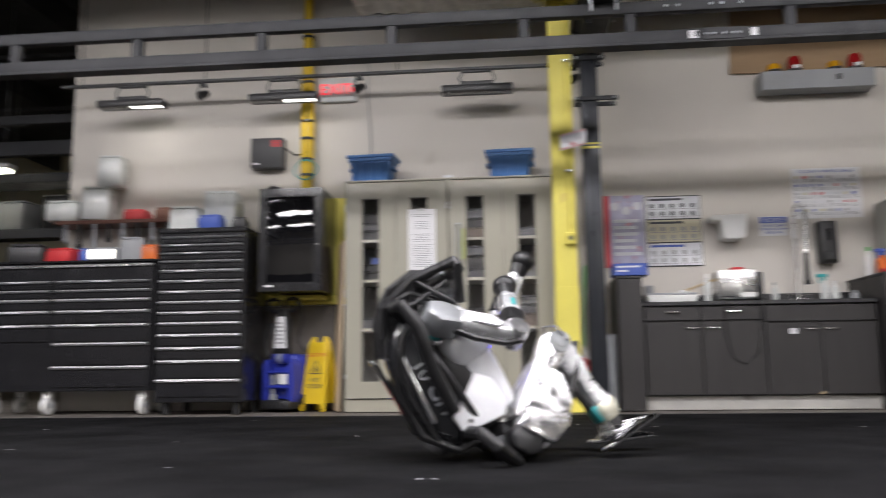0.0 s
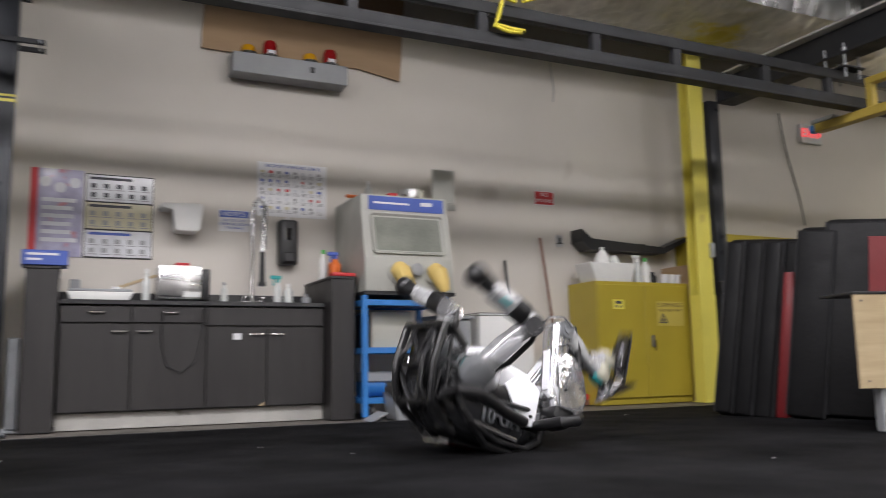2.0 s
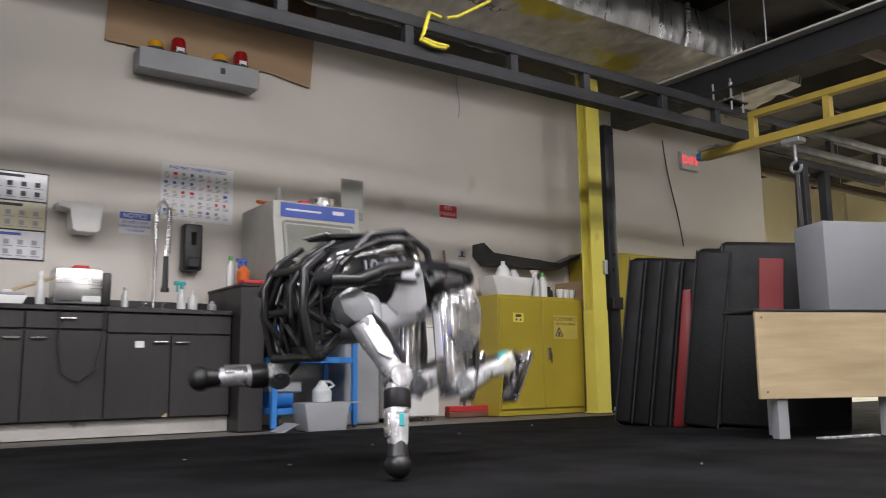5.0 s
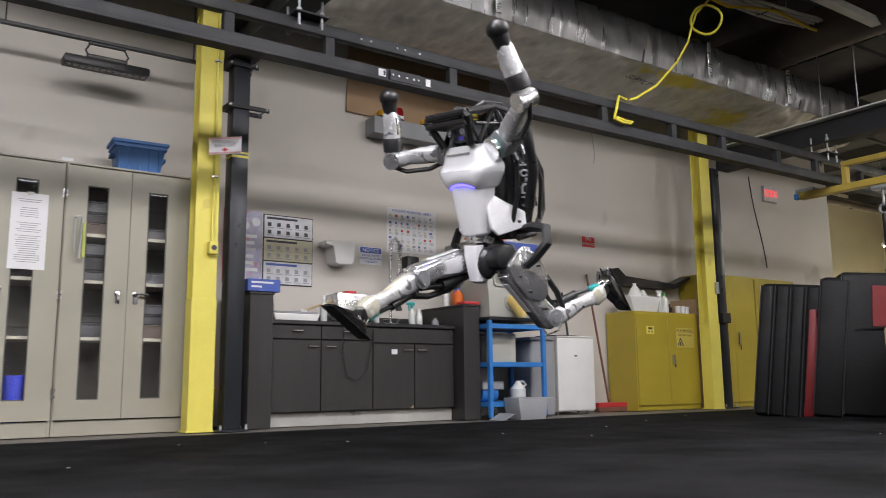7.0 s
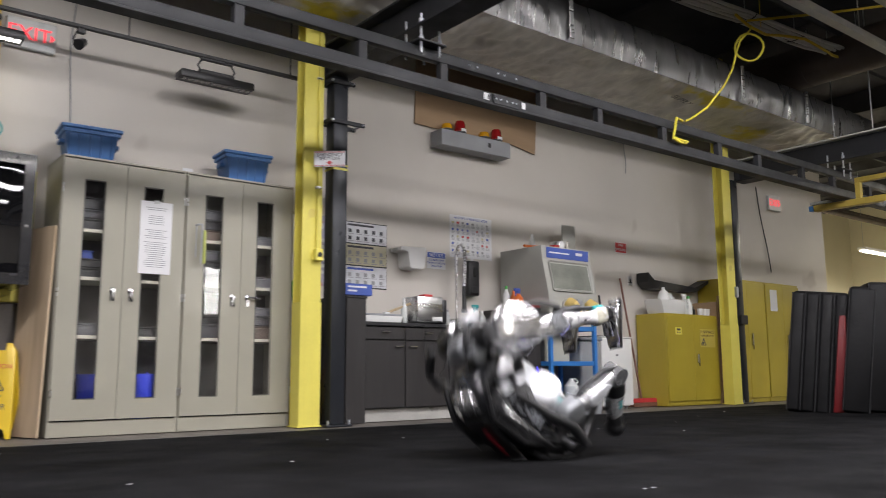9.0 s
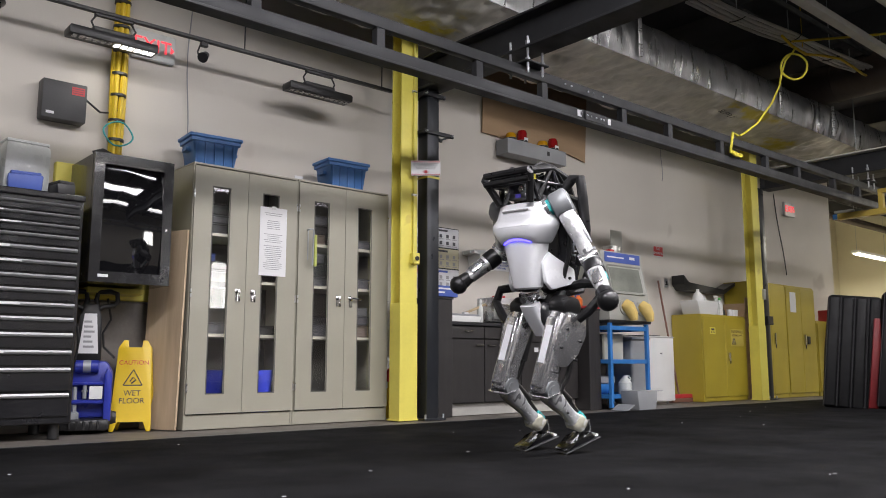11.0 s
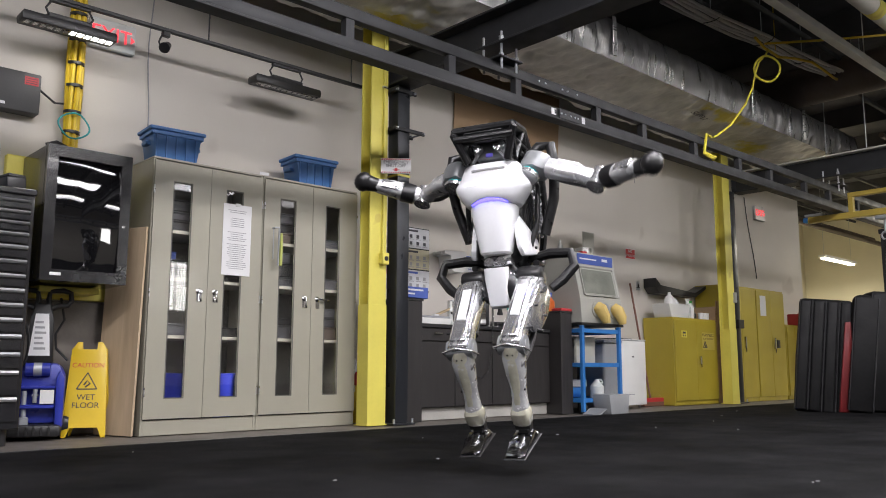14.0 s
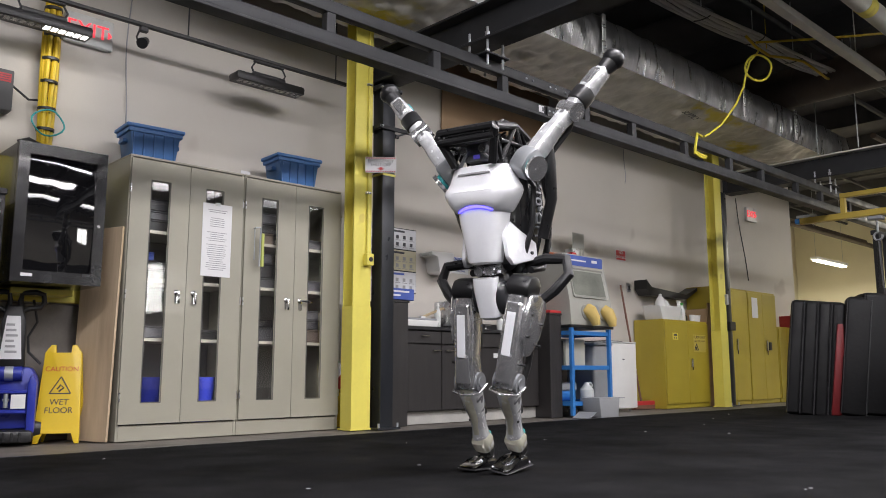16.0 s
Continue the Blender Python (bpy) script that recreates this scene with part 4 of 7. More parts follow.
# cable drop, power box
drop = thing("cable_drop", at(-1.8, 7.41, 0), "bundle of yellow cables with black straps down the wall", "cables")
for k in range(6):
    a = k * 1.05
    part("cable", Shape().tube([(0.035 * math.cos(a) + 0.012 * math.sin(z * 3 + k), 0.03 * math.sin(a), z) for z in [2.0 + 0.2 * i for i in range(15)]], 0.02, 7), M_CABLE if k != 2 else M_PIPE, drop)
for z in (2.15, 2.3, 2.5, 2.67, 2.85, 3.05, 3.25, 3.5):
    part("strap", Shape().lathe([(0.062, 0), (0.062, 0.02)], (0, 0, z), 14), M_BLACK, drop)
part("green_cord", Shape().tube([(0.11 * math.cos(a), -0.06 + 0.02 * math.sin(3 * a), 2.2 + 0.09 * math.sin(a)) for a in [0.4 * i for i in range(34)]], 0.006, 6), M_TEAL, drop, "coiled green cord")
psu = thing("power_box", at(-2.34, 7.38, 2.24), "dark grey power supply box on the wall", "box")
part("case", Shape().box(0, 0.31, 0, 0.119, 0, 0.29, 0.01, seg=2), mat("psu_grey", (0.05, 0.05, 0.052), 0.5, var=0.1), psu)
part("label", Shape().box(0.2, 0.29, -0.003, -0.0005, 0.2, 0.26, 0), M_REDINK, psu, "red label")
for k in range(3):
    part("label_line", Shape().box(0.205, 0.285, -0.005, -0.0035, 0.212 + 0.016 * k, 0.216 + 0.016 * k, 0), M_INK, psu)
part("maker_mark", Shape().box(0.03, 0.085, -0.003, -0.0005, 0.03, 0.05, 0), M_PAPER, psu)
part("lead", Shape().tube([(0.31, 0.05, 0.2), (0.42, 0.04, 0.12), (0.5, 0.03, 0.13), (0.56, 0.0, 0.16)], 0.008, 6), M_BLACK, psu)


def exit_sign(x, y, z, w, label):
    e = thing("exit_sign", at(x, y, z), label, "exit sign", "exit signs")
    part("case", Shape().box(-0.02, w + 0.05, 0, 0.049, -0.03, 0.2, 0.006), M_CLEAR, e)
    lettering("word", "EXIT", 0.15, pose(w / 2, -0.003, 0.085, 90, 0, 0), M_EXIT, e, "glowing red letters", 0.002)
    part("arrow", Shape().prism([(w + 0.01, 0.05), (w + 0.04, 0.08), (w + 0.01, 0.11)], -0.004, -0.001), M_EXIT, e)
    return e


exit_sign(-1.68, 7.45, 2.91, 0.28, "lit red exit sign high on the wall")
exit_sign(8.93, 7.45, 2.91, 0.26, "lit red exit sign beyond the column")
for x, z0, z1, dx, label in ((-1.22, 2.05, 3.4, 0.0, "thin grey cord hanging down the wall"), (5.5, 2.95, 3.5, 0.0, "thin dark cord hanging from the rail"), (8.58, 1.9, 3.2, 0.3, "black cable hanging down the wall")):
    tagged(part("cord", Shape().tube([(x + dx * (1 - f) + 0.015 * math.sin(f * 7), 7.475, z0 + (z1 - z0) * f) for f in [i / 10 for i in range(11)]], 0.005 if dx == 0 else 0.008, 6), M_BLACK if dx else M_GREY), label, "cord", "hanging cords")


# ---- tool chests ----
def drawer_front(parent, x0, x1, z0, z1, material):
    d = part("drawer", Shape().box(x0, x1, -0.014, 0.0, z0, z1, 0.003), material, parent)
    deep = min(0.032, (z1 - z0) * 0.38)
    pull = part("pull", Shape().prism([(-0.014, z1 - deep), (-0.03, z1 - deep + 0.004), (-0.036, z1 - deep * 0.5), (-0.03, z1 - 0.004), (-0.014, z1 - 0.002)], x0 + 0.005, x1 - 0.005, 0, Matrix(((0, 1, 0, 0), (1, 0, 0, 0), (0, 0, 1, 0), (0, 0, 0, 1)))), M_PULL, d, "bright aluminium pull strip")
    lx = x0 + 0.08 + 0.5 * (x1 - x0 - 0.3) * ((z0 * 7.3) % 1.0)
    if (z0 * 31) % 1.0 > 0.35:
        part("drawer_label", Shape().box(lx, lx + 0.16, -0.038, -0.0365, z1 - deep * 0.72, z1 - deep * 0.28, 0), M_PAPER, pull, "white drawer label")
    return d


tool = thing("tool_cabinet", at(-2.95, 6.83, 0), "tall black tool cabinet with many shallow drawers", "tool cabinet")
part("body", Shape().box(0, 0.78, 0.0, 0.6, 0.1, 1.58, 0.006), M_BLACKPAINT, tool)
zs = [0.14, 0.3, 0.46, 0.57, 0.68, 0.78, 0.87, 0.96, 1.05, 1.14, 1.23, 1.31, 1.38, 1.45, 1.52]
for a, b in zip(zs, zs[1:]):
    d_ = drawer_front(tool, 0.025, 0.755, a + 0.006, b - 0.004, M_BLACKPAINT)
part("top_rim", Shape().box(-0.005, 0.785, -0.02, 0.6, 1.545, 1.585, 0.006), M_BLACKPAINT, tool)
for x, y in ((0.08, 0.08), (0.7, 0.08), (0.08, 0.52), (0.7, 0.52)):
    part("foot", Shape().cyl((x, y, 0), (x, y, 0.1), 0.035), M_BLACK, tool)

chest = thing("tool_chest", at(-4.55, 6.86, 0), "wide black rolling tool chest with two banks of drawers", "tool chest")
part("body", Shape().box(0, 1.56, 0.0, 0.55, 0.2, 1.31, 0.006), M_BLACKPAINT, chest)
part("lid", Shape().box(-0.01, 1.57, -0.02, 0.55, 1.312, 1.33, 0.005), M_BLACKPAINT, chest)
part("top_pull", Shape().box(0.02, 1.54, -0.02, -0.001, 1.27, 1.295, 0.003), M_ALU, chest)
zs = [0.23, 0.42, 0.62, 0.78, 0.9, 1.0, 1.08, 1.16]
for a, b in zip(zs, zs[1:]):
    drawer_front(chest, 0.67, 1.53, a + 0.006, b - 0.004, M_BLACKPAINT)
    if a > 0.5:
        drawer_front(chest, 0.03, 0.63, a + 0.006, b - 0.004, M_BLACKPAINT)
for x, y in ((0.1, 0.08), (0.6, 0.08), (1.46, 0.08), (0.1, 0.48), (1.46, 0.48)):
    w_ = part("caster", Shape().cyl((x - 0.022, y, 0.075), (x + 0.022, y, 0.075), 0.075, seg=20).box(x - 0.035, x + 0.035, y - 0.03, y + 0.03, 0.14, 0.2, 0.004), M_WHITE, chest, "white caster wheel")
    part("hub", Shape().cyl((x - 0.03, y, 0.075), (x + 0.03, y, 0.075), 0.022), M_GALV, w_)

# things on and above the tool chests
shelf = thing("wall_shelf", at(-4.15, 7.2, 1.72), "brown wooden wall shelf hung with tools", "shelf")
part("board", Shape().box(0, 1.3, 0, 0.29, 0, 0.035, 0.004), M_WOODH, shelf)
for k in range(9):
    x = 0.1 + 0.14 * k
    part("hanging_tool", Shape().box(x, x + 0.03, 0.0, 0.03, -0.14 - 0.05 * (k % 3), 0.0, 0.006).ball((x + 0.015, 0.015, -0.15 - 0.05 * (k % 3)), 0.028), M_BLACK if k % 2 else M_GALV, shelf)


def clutter(name, x, y, z, w, d, h, material, label, rough=0.01):
    s = thing(name, at(x, y, z, random.uniform(-12, 12)), label, name.replace("_", " "))
    part("body", Shape().box(-w / 2, w / 2, -d / 2, d / 2, 0, h, min(w, h) * 0.12, seg=2).rough(rough, 9), material, s)
    part("lid", Shape().box(-w * 0.45, w * 0.45, -d * 0.45, d * 0.45, h, h + 0.02, 0.004), material, s)
    return s


for args in (("plastic_tub", -4.1, 7.34, 1.757, 0.3, 0.26, 0.18, M_CLEAR, "milky plastic tub on the wall shelf"), ("plastic_tub", -3.78, 7.34, 1.757, 0.26, 0.26, 0.3, M_CLEAR, "tall milky plastic tub on the wall shelf"),
             ("plastic_bag", -3.66, 7.34, 2.08, 0.22, 0.2, 0.28, M_CLEAR, "clear plastic bag of parts on a tub"), ("tool_case", -3.4, 7.34, 1.757, 0.2, 0.2, 0.08, M_REDINK, "small red tool case on the wall shelf"),
             ("tool_case", -3.1, 7.34, 1.757, 0.18, 0.2, 0.09, M_WOODH, "brown case on the wall shelf"), ("plastic_tub", -2.8, 7.1, 1.59, 0.26, 0.3, 0.2, M_CLEAR, "milky tub on the tool cabinet"),
             ("parts_bag", -2.5, 7.15, 1.59, 0.3, 0.3, 0.34, M_CLEAR, "stuffed plastic bag on the tool cabinet"), ("blue_box", -2.52, 6.93, 1.59, 0.2, 0.12, 0.1, M_BLUEINK, "blue box on the tool cabinet"),
             ("battery_charger", -2.28, 7.0, 1.59, 0.12, 0.2, 0.08, M_BLACK, "black battery charger on the tool cabinet"),
             ("tool_bag", -4.3, 7.1, 1.335, 0.3, 0.25, 0.16, M_BLACK, "dark tool bag on the tool chest"), ("parts_tray", -3.9, 7.0, 1.335, 0.24, 0.2, 0.1, M_REDINK, "red parts tray on the tool chest"),
             ("parts_tray", -3.65, 7.05, 1.335, 0.2, 0.2, 0.1, M_BLUEINK, "blue parts tray on the tool chest"), ("power_tool", -3.3, 7.1, 1.335, 0.2, 0.2, 0.2, M_GREY, "grey power tool on the tool chest"),
             ("power_tool", -3.1, 7.05, 1.335, 0.14, 0.2, 0.12, M_ORANGE, "orange power tool on the tool chest")):
    clutter(*args)
lb = thing("light_box", at(-3.52, 6.93, 1.335), "small bright white task lamp box on the tool chest", "lamp")
part("case", Shape().box(-0.14, 0.14, 0, 0.1, 0, 0.12, 0.01), M_GREY, lb)
part("face", Shape().box(-0.12, 0.12, -0.004, -0.001, 0.02, 0.1, 0), glow("task_lamp", (1, 0.97, 0.9), 2.0), lb)

# ---- high wall: beacons and cardboard ----
tagged(part("cardboard_sheet", Shape().prism([(2.12, 2.99), (2.95, 2.97), (3.45, 3.0), (3.86, 2.93), (3.92, 3.75), (2.15, 3.8)], 7.47, 7.485).rough(0.006, 2), M_CARDBOARD), "brown cardboard sheet pinned high on the wall", "cardboard")
bx = thing("beacon_box", at(2.34, 7.3, 2.765), "grey galvanised box with amber and red beacon lamps", "beacon box")
part("box", Shape().box(0, 0.97, 0, 0.185, 0, 0.17, 0.004), M_GREY, bx)
part("cutout", Shape().box(0.64, 0.68, -0.002, 0, 0.07, 0.12, 0), M_BLACK, bx)
for x, m_, h_ in ((0.14, M_AMBER, 0.09), (0.32, M_REDLENS, 0.15), (0.66, M_AMBER, 0.09), (0.84, M_REDLENS, 0.15)):
    lamp_ = part("beacon_base", Shape().lathe([(0.07, 0), (0.07, 0.03), (0.06, 0.035)], (x, 0.09, 0.17)), M_BLACK, bx)
    part("beacon_lens", Shape().lathe([(0.06, 0.035), (0.058, h_ * 0.8), (0.045, h_), (0.02, h_ + 0.006)], (x, 0.09, 0.17)), m_, lamp_)
    if h_ > 0.1:
        part("sticker", Shape().box(x - 0.03, x + 0.03, 0.025, 0.028, 0.19, 0.23, 0), M_PAPER, bx)


# ---- signs and posters ----
def sign_plate(name, x, z, w, h, label, base=M_PAPER, y=7.494):
    s = thing(name, at(x, y, z), label, "sign")
    part("plate", Shape().box(0, w, 0, 0.004, -h, 0, 0.001), base, s)
    return s


def bars(s, x0, x1, ztop, rows, step, thick, material, seed=0, ragged=True):
    rnd = random.Random(seed)
    for k in range(rows):
        e = x1 - (rnd.uniform(0, 0.3) * (x1 - x0) if ragged else 0)
        part("text_bar", Shape().box(x0, e, -0.0022, -0.0008, ztop - step * k - thick, ztop - step * k, 0), material, s)


s = sign_plate("no_smoking_sign", 5.26, 2.04, 0.225, 0.14, "red and white sign with white words on the wall", M_PAPER)
part("panel", Shape().box(0.008, 0.217, -0.0014, -0.0002, -0.132, -0.045, 0), M_REDINK, s)
part("panel", Shape().box(0.008, 0.217, -0.0014, -0.0002, -0.045, -0.008, 0), M_REDINK, s)
lettering("word", "NO", 0.055, pose(0.112, -0.002, -0.035, 90, 0, 0), M_PAPER, s)
lettering("word", "SMOKING", 0.046, pose(0.112, -0.002, -0.095, 90, 0, 0), M_PAPER, s)
s = sign_plate("notice_sign", 2.29, 1.66, 0.245, 0.175, "white notice sign with a blue heading")
part("heading", Shape().box(0.006, 0.239, -0.0014, -0.0002, -0.06, -0.006, 0), M_BLUEINK, s)
lettering("word", "NOTICE", 0.05, pose(0.122, -0.002, -0.034, 90, 0, 0), M_PAPER, s)
for k, w in enumerate(("DO NOT DUMP", "CHEMICALS DOWN", "THIS DRAIN")):
    lettering("word", w, 0.027, pose(0.122, -0.002, -0.085 - 0.031 * k, 90, 0, 0), M_BLUEINK, s)
s = sign_plate("hazard_poster", 2.594, 2.085, 0.59, 0.455, "white hazardous material warning label poster")
lettering("word", "HAZ-MAT WARNING LABELS", 0.036, pose(0.295, -0.002, -0.03, 90, 0, 0), M_BLUEINK, s)
for k in range(8):
    for r in range(5):
        rnd = random.Random(k * 7 + r)
        c_ = rnd.choice((M_GREYINK, M_BLUEINK, M_REDINK, M_TANINK, M_LAMI, M_LAMI))
        x_, z_ = 0.025 + 0.069 * k, -0.07 - 0.075 * r
        part("chart_mark", Shape().box(x_, x_ + rnd.uniform(0.02, 0.035), -0.0022, -0.0008, z_ - 0.022, z_, 0), c_, s)
        for q in range(3):
            part("text_bar", Shape().box(x_, x_ + rnd.uniform(0.03, 0.055), -0.0022, -0.0008, z_ - 0.034 - 0.01 * q, z_ - 0.03 - 0.01 * q, 0), M_GREYINK, s)
s = sign_plate("laminated_chart", 1.3, 1.875, 0.49, 0.645, "glossy laminated safety charts in three rows", M_BLACK)
for k, mm in enumerate((M_PAPER, M_TANINK, M_LAMI)):
    z0 = -0.01 - 0.212 * k
    sh_ = part("chart", Shape().box(0.008, 0.482, -0.006, -0.0005, z0 - 0.2, z0, 0), M_LAMI if k != 1 else mat("cream_laminate", (0.62, 0.58, 0.42), 0.14, var=0.08, bump=0.35, grain=6, coat=0.6), s, "glossy laminated chart")
    part("chart_heading", Shape().box(0.03, 0.33, -0.008, -0.0065, z0 - 0.035, z0 - 0.015, 0), M_BLUEINK if k == 2 else M_INK, s)
    for j in range(5):
        for i in range(2):
            part("symbol", Shape().box(0.04 + 0.09 * j, 0.075 + 0.09 * j, -0.008, -0.0065, z0 - 0.1 - 0.07 * i, z0 - 0.065 - 0.07 * i, 0, m=None), M_GREYINK if k else M_INK, s)
            part("text_bar", Shape().box(0.035 + 0.09 * j, 0.1 + 0.09 * j, -0.008, -0.0065, z0 - 0.115 - 0.07 * i, z0 - 0.108 - 0.07 * i, 0), M_GREYINK, s)
s = sign_plate("poster", 0.93, 1.89, 0.36, 0.66, "purple and pink printed safety poster", M_POSTER)
part("poster_edge", Shape().box(0.0, 0.05, -0.002, -0.0005, -0.66, 0, 0), M_REDINK, s)
for k in range(3):
    part("photo_disc", Shape().cyl((0.1 + 0.1 * k, -0.002, -0.1 - 0.04 * (k % 2)), (0.1 + 0.1 * k, -0.0005, -0.1 - 0.04 * (k % 2)), 0.04, seg=20), M_LAMI, s)
bars(s, 0.08, 0.33, -0.22, 6, 0.06, 0.03, M_LAMI, 3)
em = thing("emergency_sign", at(0.615, 6.62, 2.12, -40), "white emergency shut-off sign with a red hatched border", "sign")
part("plate", Shape().box(-0.13, 0.13, 0.0, 0.004, 0.0, 0.135, 0.001), M_PAPER, em)
for k in range(13):
    for zz in (0.004, 0.119):
        part("hatch", Shape().prism([(-0.125 + 0.0195 * k, zz), (-0.115 + 0.0195 * k, zz), (-0.109 + 0.0195 * k, zz + 0.012), (-0.119 + 0.0195 * k, zz + 0.012)], -0.0015, -0.0003), M_REDINK, em)
lettering("word", "EMERGENCY", 0.038, pose(0, -0.001, 0.099, 90, 0, 0), M_INK, em)
lettering("word", "SHUT-OFF", 0.038, pose(0, -0.001, 0.067, 90, 0, 0), M_INK, em)
part("arrow", Shape().prism([(-0.012, 0.048), (-0.012, 0.036), (-0.032, 0.036), (0.0, 0.018), (0.032, 0.036), (0.012, 0.036), (0.012, 0.048)], -0.0015, -0.0003), M_REDINK, em)
part("bracket", Shape().box(-0.13, -0.09, 0.004, 0.02, 0.05, 0.09, 0.002), M_GALV, em)

# ---- wet bench ----
bench = thing("base_cabinet", at(0, 0, 0), "dark laminate base cabinet run with doors and drawers", "cabinet")
part("carcass", Shape().box(1.16, 3.0, 6.95, 7.49, 0.115, 0.84, 0.002), M_LAMINATE, bench)
for x0, x1, z0, z1, hx in ((1.17, 1.61, 0.72, 0.83, 1.39), (1.62, 2.115, 0.72, 0.83, 1.87), (2.125, 2.99, 0.7, 0.83, None), (1.17, 1.61, 0.12, 0.71, 1.54), (1.62, 2.115, 0.12, 0.71, 1.7), (2.125, 2.55, 0.12, 0.69, 2.48), (2.56, 2.99, 0.12, 0.69, 2.63)):
    f_ = part("door" if z0 < 0.5 else "drawer", Shape().box(x0, x1, 6.93, 6.949, z0 + 0.002, z1, 0.002), M_LAMINATE, bench)
    if hx:
        zz = z1 - (0.05 if z0 < 0.5 else 0.04)
        part("handle", Shape().box(hx - 0.05, hx + 0.05, 6.905, 6.914, zz - 0.006, zz + 0.006, 0.002).box(hx - 0.045, hx - 0.037, 6.914, 6.93, zz - 0.005, zz + 0.005, 0).box(hx + 0.037, hx + 0.045, 6.914, 6.93, zz - 0.005, zz + 0.005, 0), M_CHROME, f_, "bright bar handle")
part("label_card", Shape().box(2.31, 2.37, 6.926, 6.9295, 0.6, 0.645, 0), M_PAPER, bench)
part("chip", Shape().prism([(2.5, 0.12), (2.545, 0.12), (2.54, 0.15)], 6.927, 6.9295), M_PLY, bench, "chipped corner of the door")
tagged(part("bench_plinth", Shape().box(1.16, 3.0, 6.985, 7.45, 0, 0.11, 0.002), mat("plinth_grey", (0.42, 0.41, 0.38), 0.6, var=0.15, spots=((0.2, 0.19, 0.17), 4.0, 0.35))), "pale plinth under the base cabinets", "plinth")
tagged(part("worktop", Shape().box(1.155, 3.0, 6.915, 7.495, 0.842, 0.875, 0.004).box(1.155, 3.0, 7.47, 7.495, 0.875, 0.97, 0.003), M_TOP), "black worktop with low upstand", "worktop")
for x0, x1, y0, h, label in ((0.95, 1.15, 6.87, 1.07, "dark laminate end wall at the bench"), (3.005, 3.19, 6.78, 1.05, "dark laminate end wall beside the glove box")):
    e = thing("end_panel", at(0, 0, 0), label, "end panel", "bench end panels")
    part("panel", Shape().box(x0, x1, y0, 7.49, 0.0, h, 0.004), M_LAMINATE, e)
    part("cap", Shape().box(x0 - 0.008, x1 + 0.008, y0 - 0.008, 7.495, h, h + 0.02, 0.003), M_LAMINATE, e)
tagged(part("ramp_board", Shape().box(0.86, 0.94, 6.98, 7.05, 0.02, 0.62, 0.01).box(0.85, 0.95, 6.97, 7.06, 0.0, 0.02, 0.003), M_GALV), "grey folded board between post and bench", "board")
bb = thing("glove_carton", at(0.92, 6.85, 1.092), "blue carton of gloves on the bench end wall", "carton")
part("box", Shape().box(0, 0.28, 0, 0.22, 0, 0.1, 0.004), M_BLUEINK, bb)
for k in range(2):
    part("print_bar", Shape().box(0.03, 0.12 + 0.1 * k, -0.002, -0.0005, 0.03 + 0.035 * k, 0.045 + 0.035 * k, 0), M_PAPER, bb)
tw = thing("towel_dispenser", at(1.83, 7.3, 1.44), "white paper towel roll dispenser on the wall", "dispenser")
part("case", Shape().prism([(0, 0.17), (0.0, 0.21), (0.3, 0.22), (0.31, 0.2), (0.29, 0.02), (0.26, 0), (0.13, 0.0), (0.1, 0.02), (0.09, 0.17)], 0, 0.19, 0.008), M_WHITE, tw)
part("arm", Shape().box(-0.01, 0.09, 0.05, 0.15, 0.172, 0.2, 0.004), M_CLEAR, tw)
sd = thing("soap_dispenser", at(2.76, 7.38, 1.22), "black wall soap dispenser", "dispenser")
part("case", Shape().box(0, 0.15, 0, 0.119, 0.0, 0.37, 0.02, seg=3), M_BLACK, sd)
part("lever", Shape().box(0.03, 0.12, -0.02, -0.001, 0.02, 0.1, 0.008), M_BLACK, sd)
part("window", Shape().box(0.055, 0.095, -0.003, -0.0005, 0.2, 0.3, 0.002), M_SCREEN, sd)
part("tag", Shape().box(0.06, 0.09, 0.04, 0.042, 0.37, 0.4, 0), M_PAPER, sd)
fc = thing("rinse_tap", at(2.52, 7.3, 0.876), "chrome pre-rinse tap with a coiled spray hose", "tap")
part("base", Shape().box(-0.1, 0.1, -0.025, 0.025, 0.0, 0.03, 0.008, seg=2), M_CHROME, fc)
part("riser", Shape().cyl((0, 0, 0.03), (0, 0, 0.72), 0.013), M_CHROME, fc)
part("spring_hose", Shape().tube([(0, 0, 0.55), (0.0, 0, 0.72), (0.015, -0.005, 0.82), (0.05, -0.02, 0.86), (0.085, -0.03, 0.8), (0.085, -0.035, 0.6), (0.07, -0.04, 0.42)], 0.017, 10), M_ALU, fc)
coil = []
for i in range(150):
    f = i / 149
    coil.append((0.085 - 0.005 * f + 0.021 * math.cos(i * 0.9), -0.035 + 0.021 * math.sin(i * 0.9), 0.8 - 0.36 * f))
part("coil_spring", Shape().tube(coil, 0.004, 5), M_CHROME, fc)
part("spray_head", Shape().cyl((0.07, -0.04, 0.18), (0.07, -0.04, 0.42), 0.024, 0.018).cyl((0.07, -0.04, 0.15), (0.07, -0.04, 0.18), 0.032), M_BLACK, fc)
for sx in (-0.07, 0.07):
    part("lever", Shape().cyl((sx, 0, 0.03), (sx, -0.01, 0.06), 0.012).box(sx - 0.01, sx + 0.01, -0.07, 0.0, 0.055, 0.065, 0.003), M_CHROME, fc)
uc = thing("ultrasonic_cleaner", at(1.79, 6.98, 0.876), "small steel benchtop cleaner with a black side", "bench appliance")
part("body", Shape().box(0.0, 0.3, 0, 0.25, 0.015, 0.26, 0.012, seg=2), M_ALU, uc)
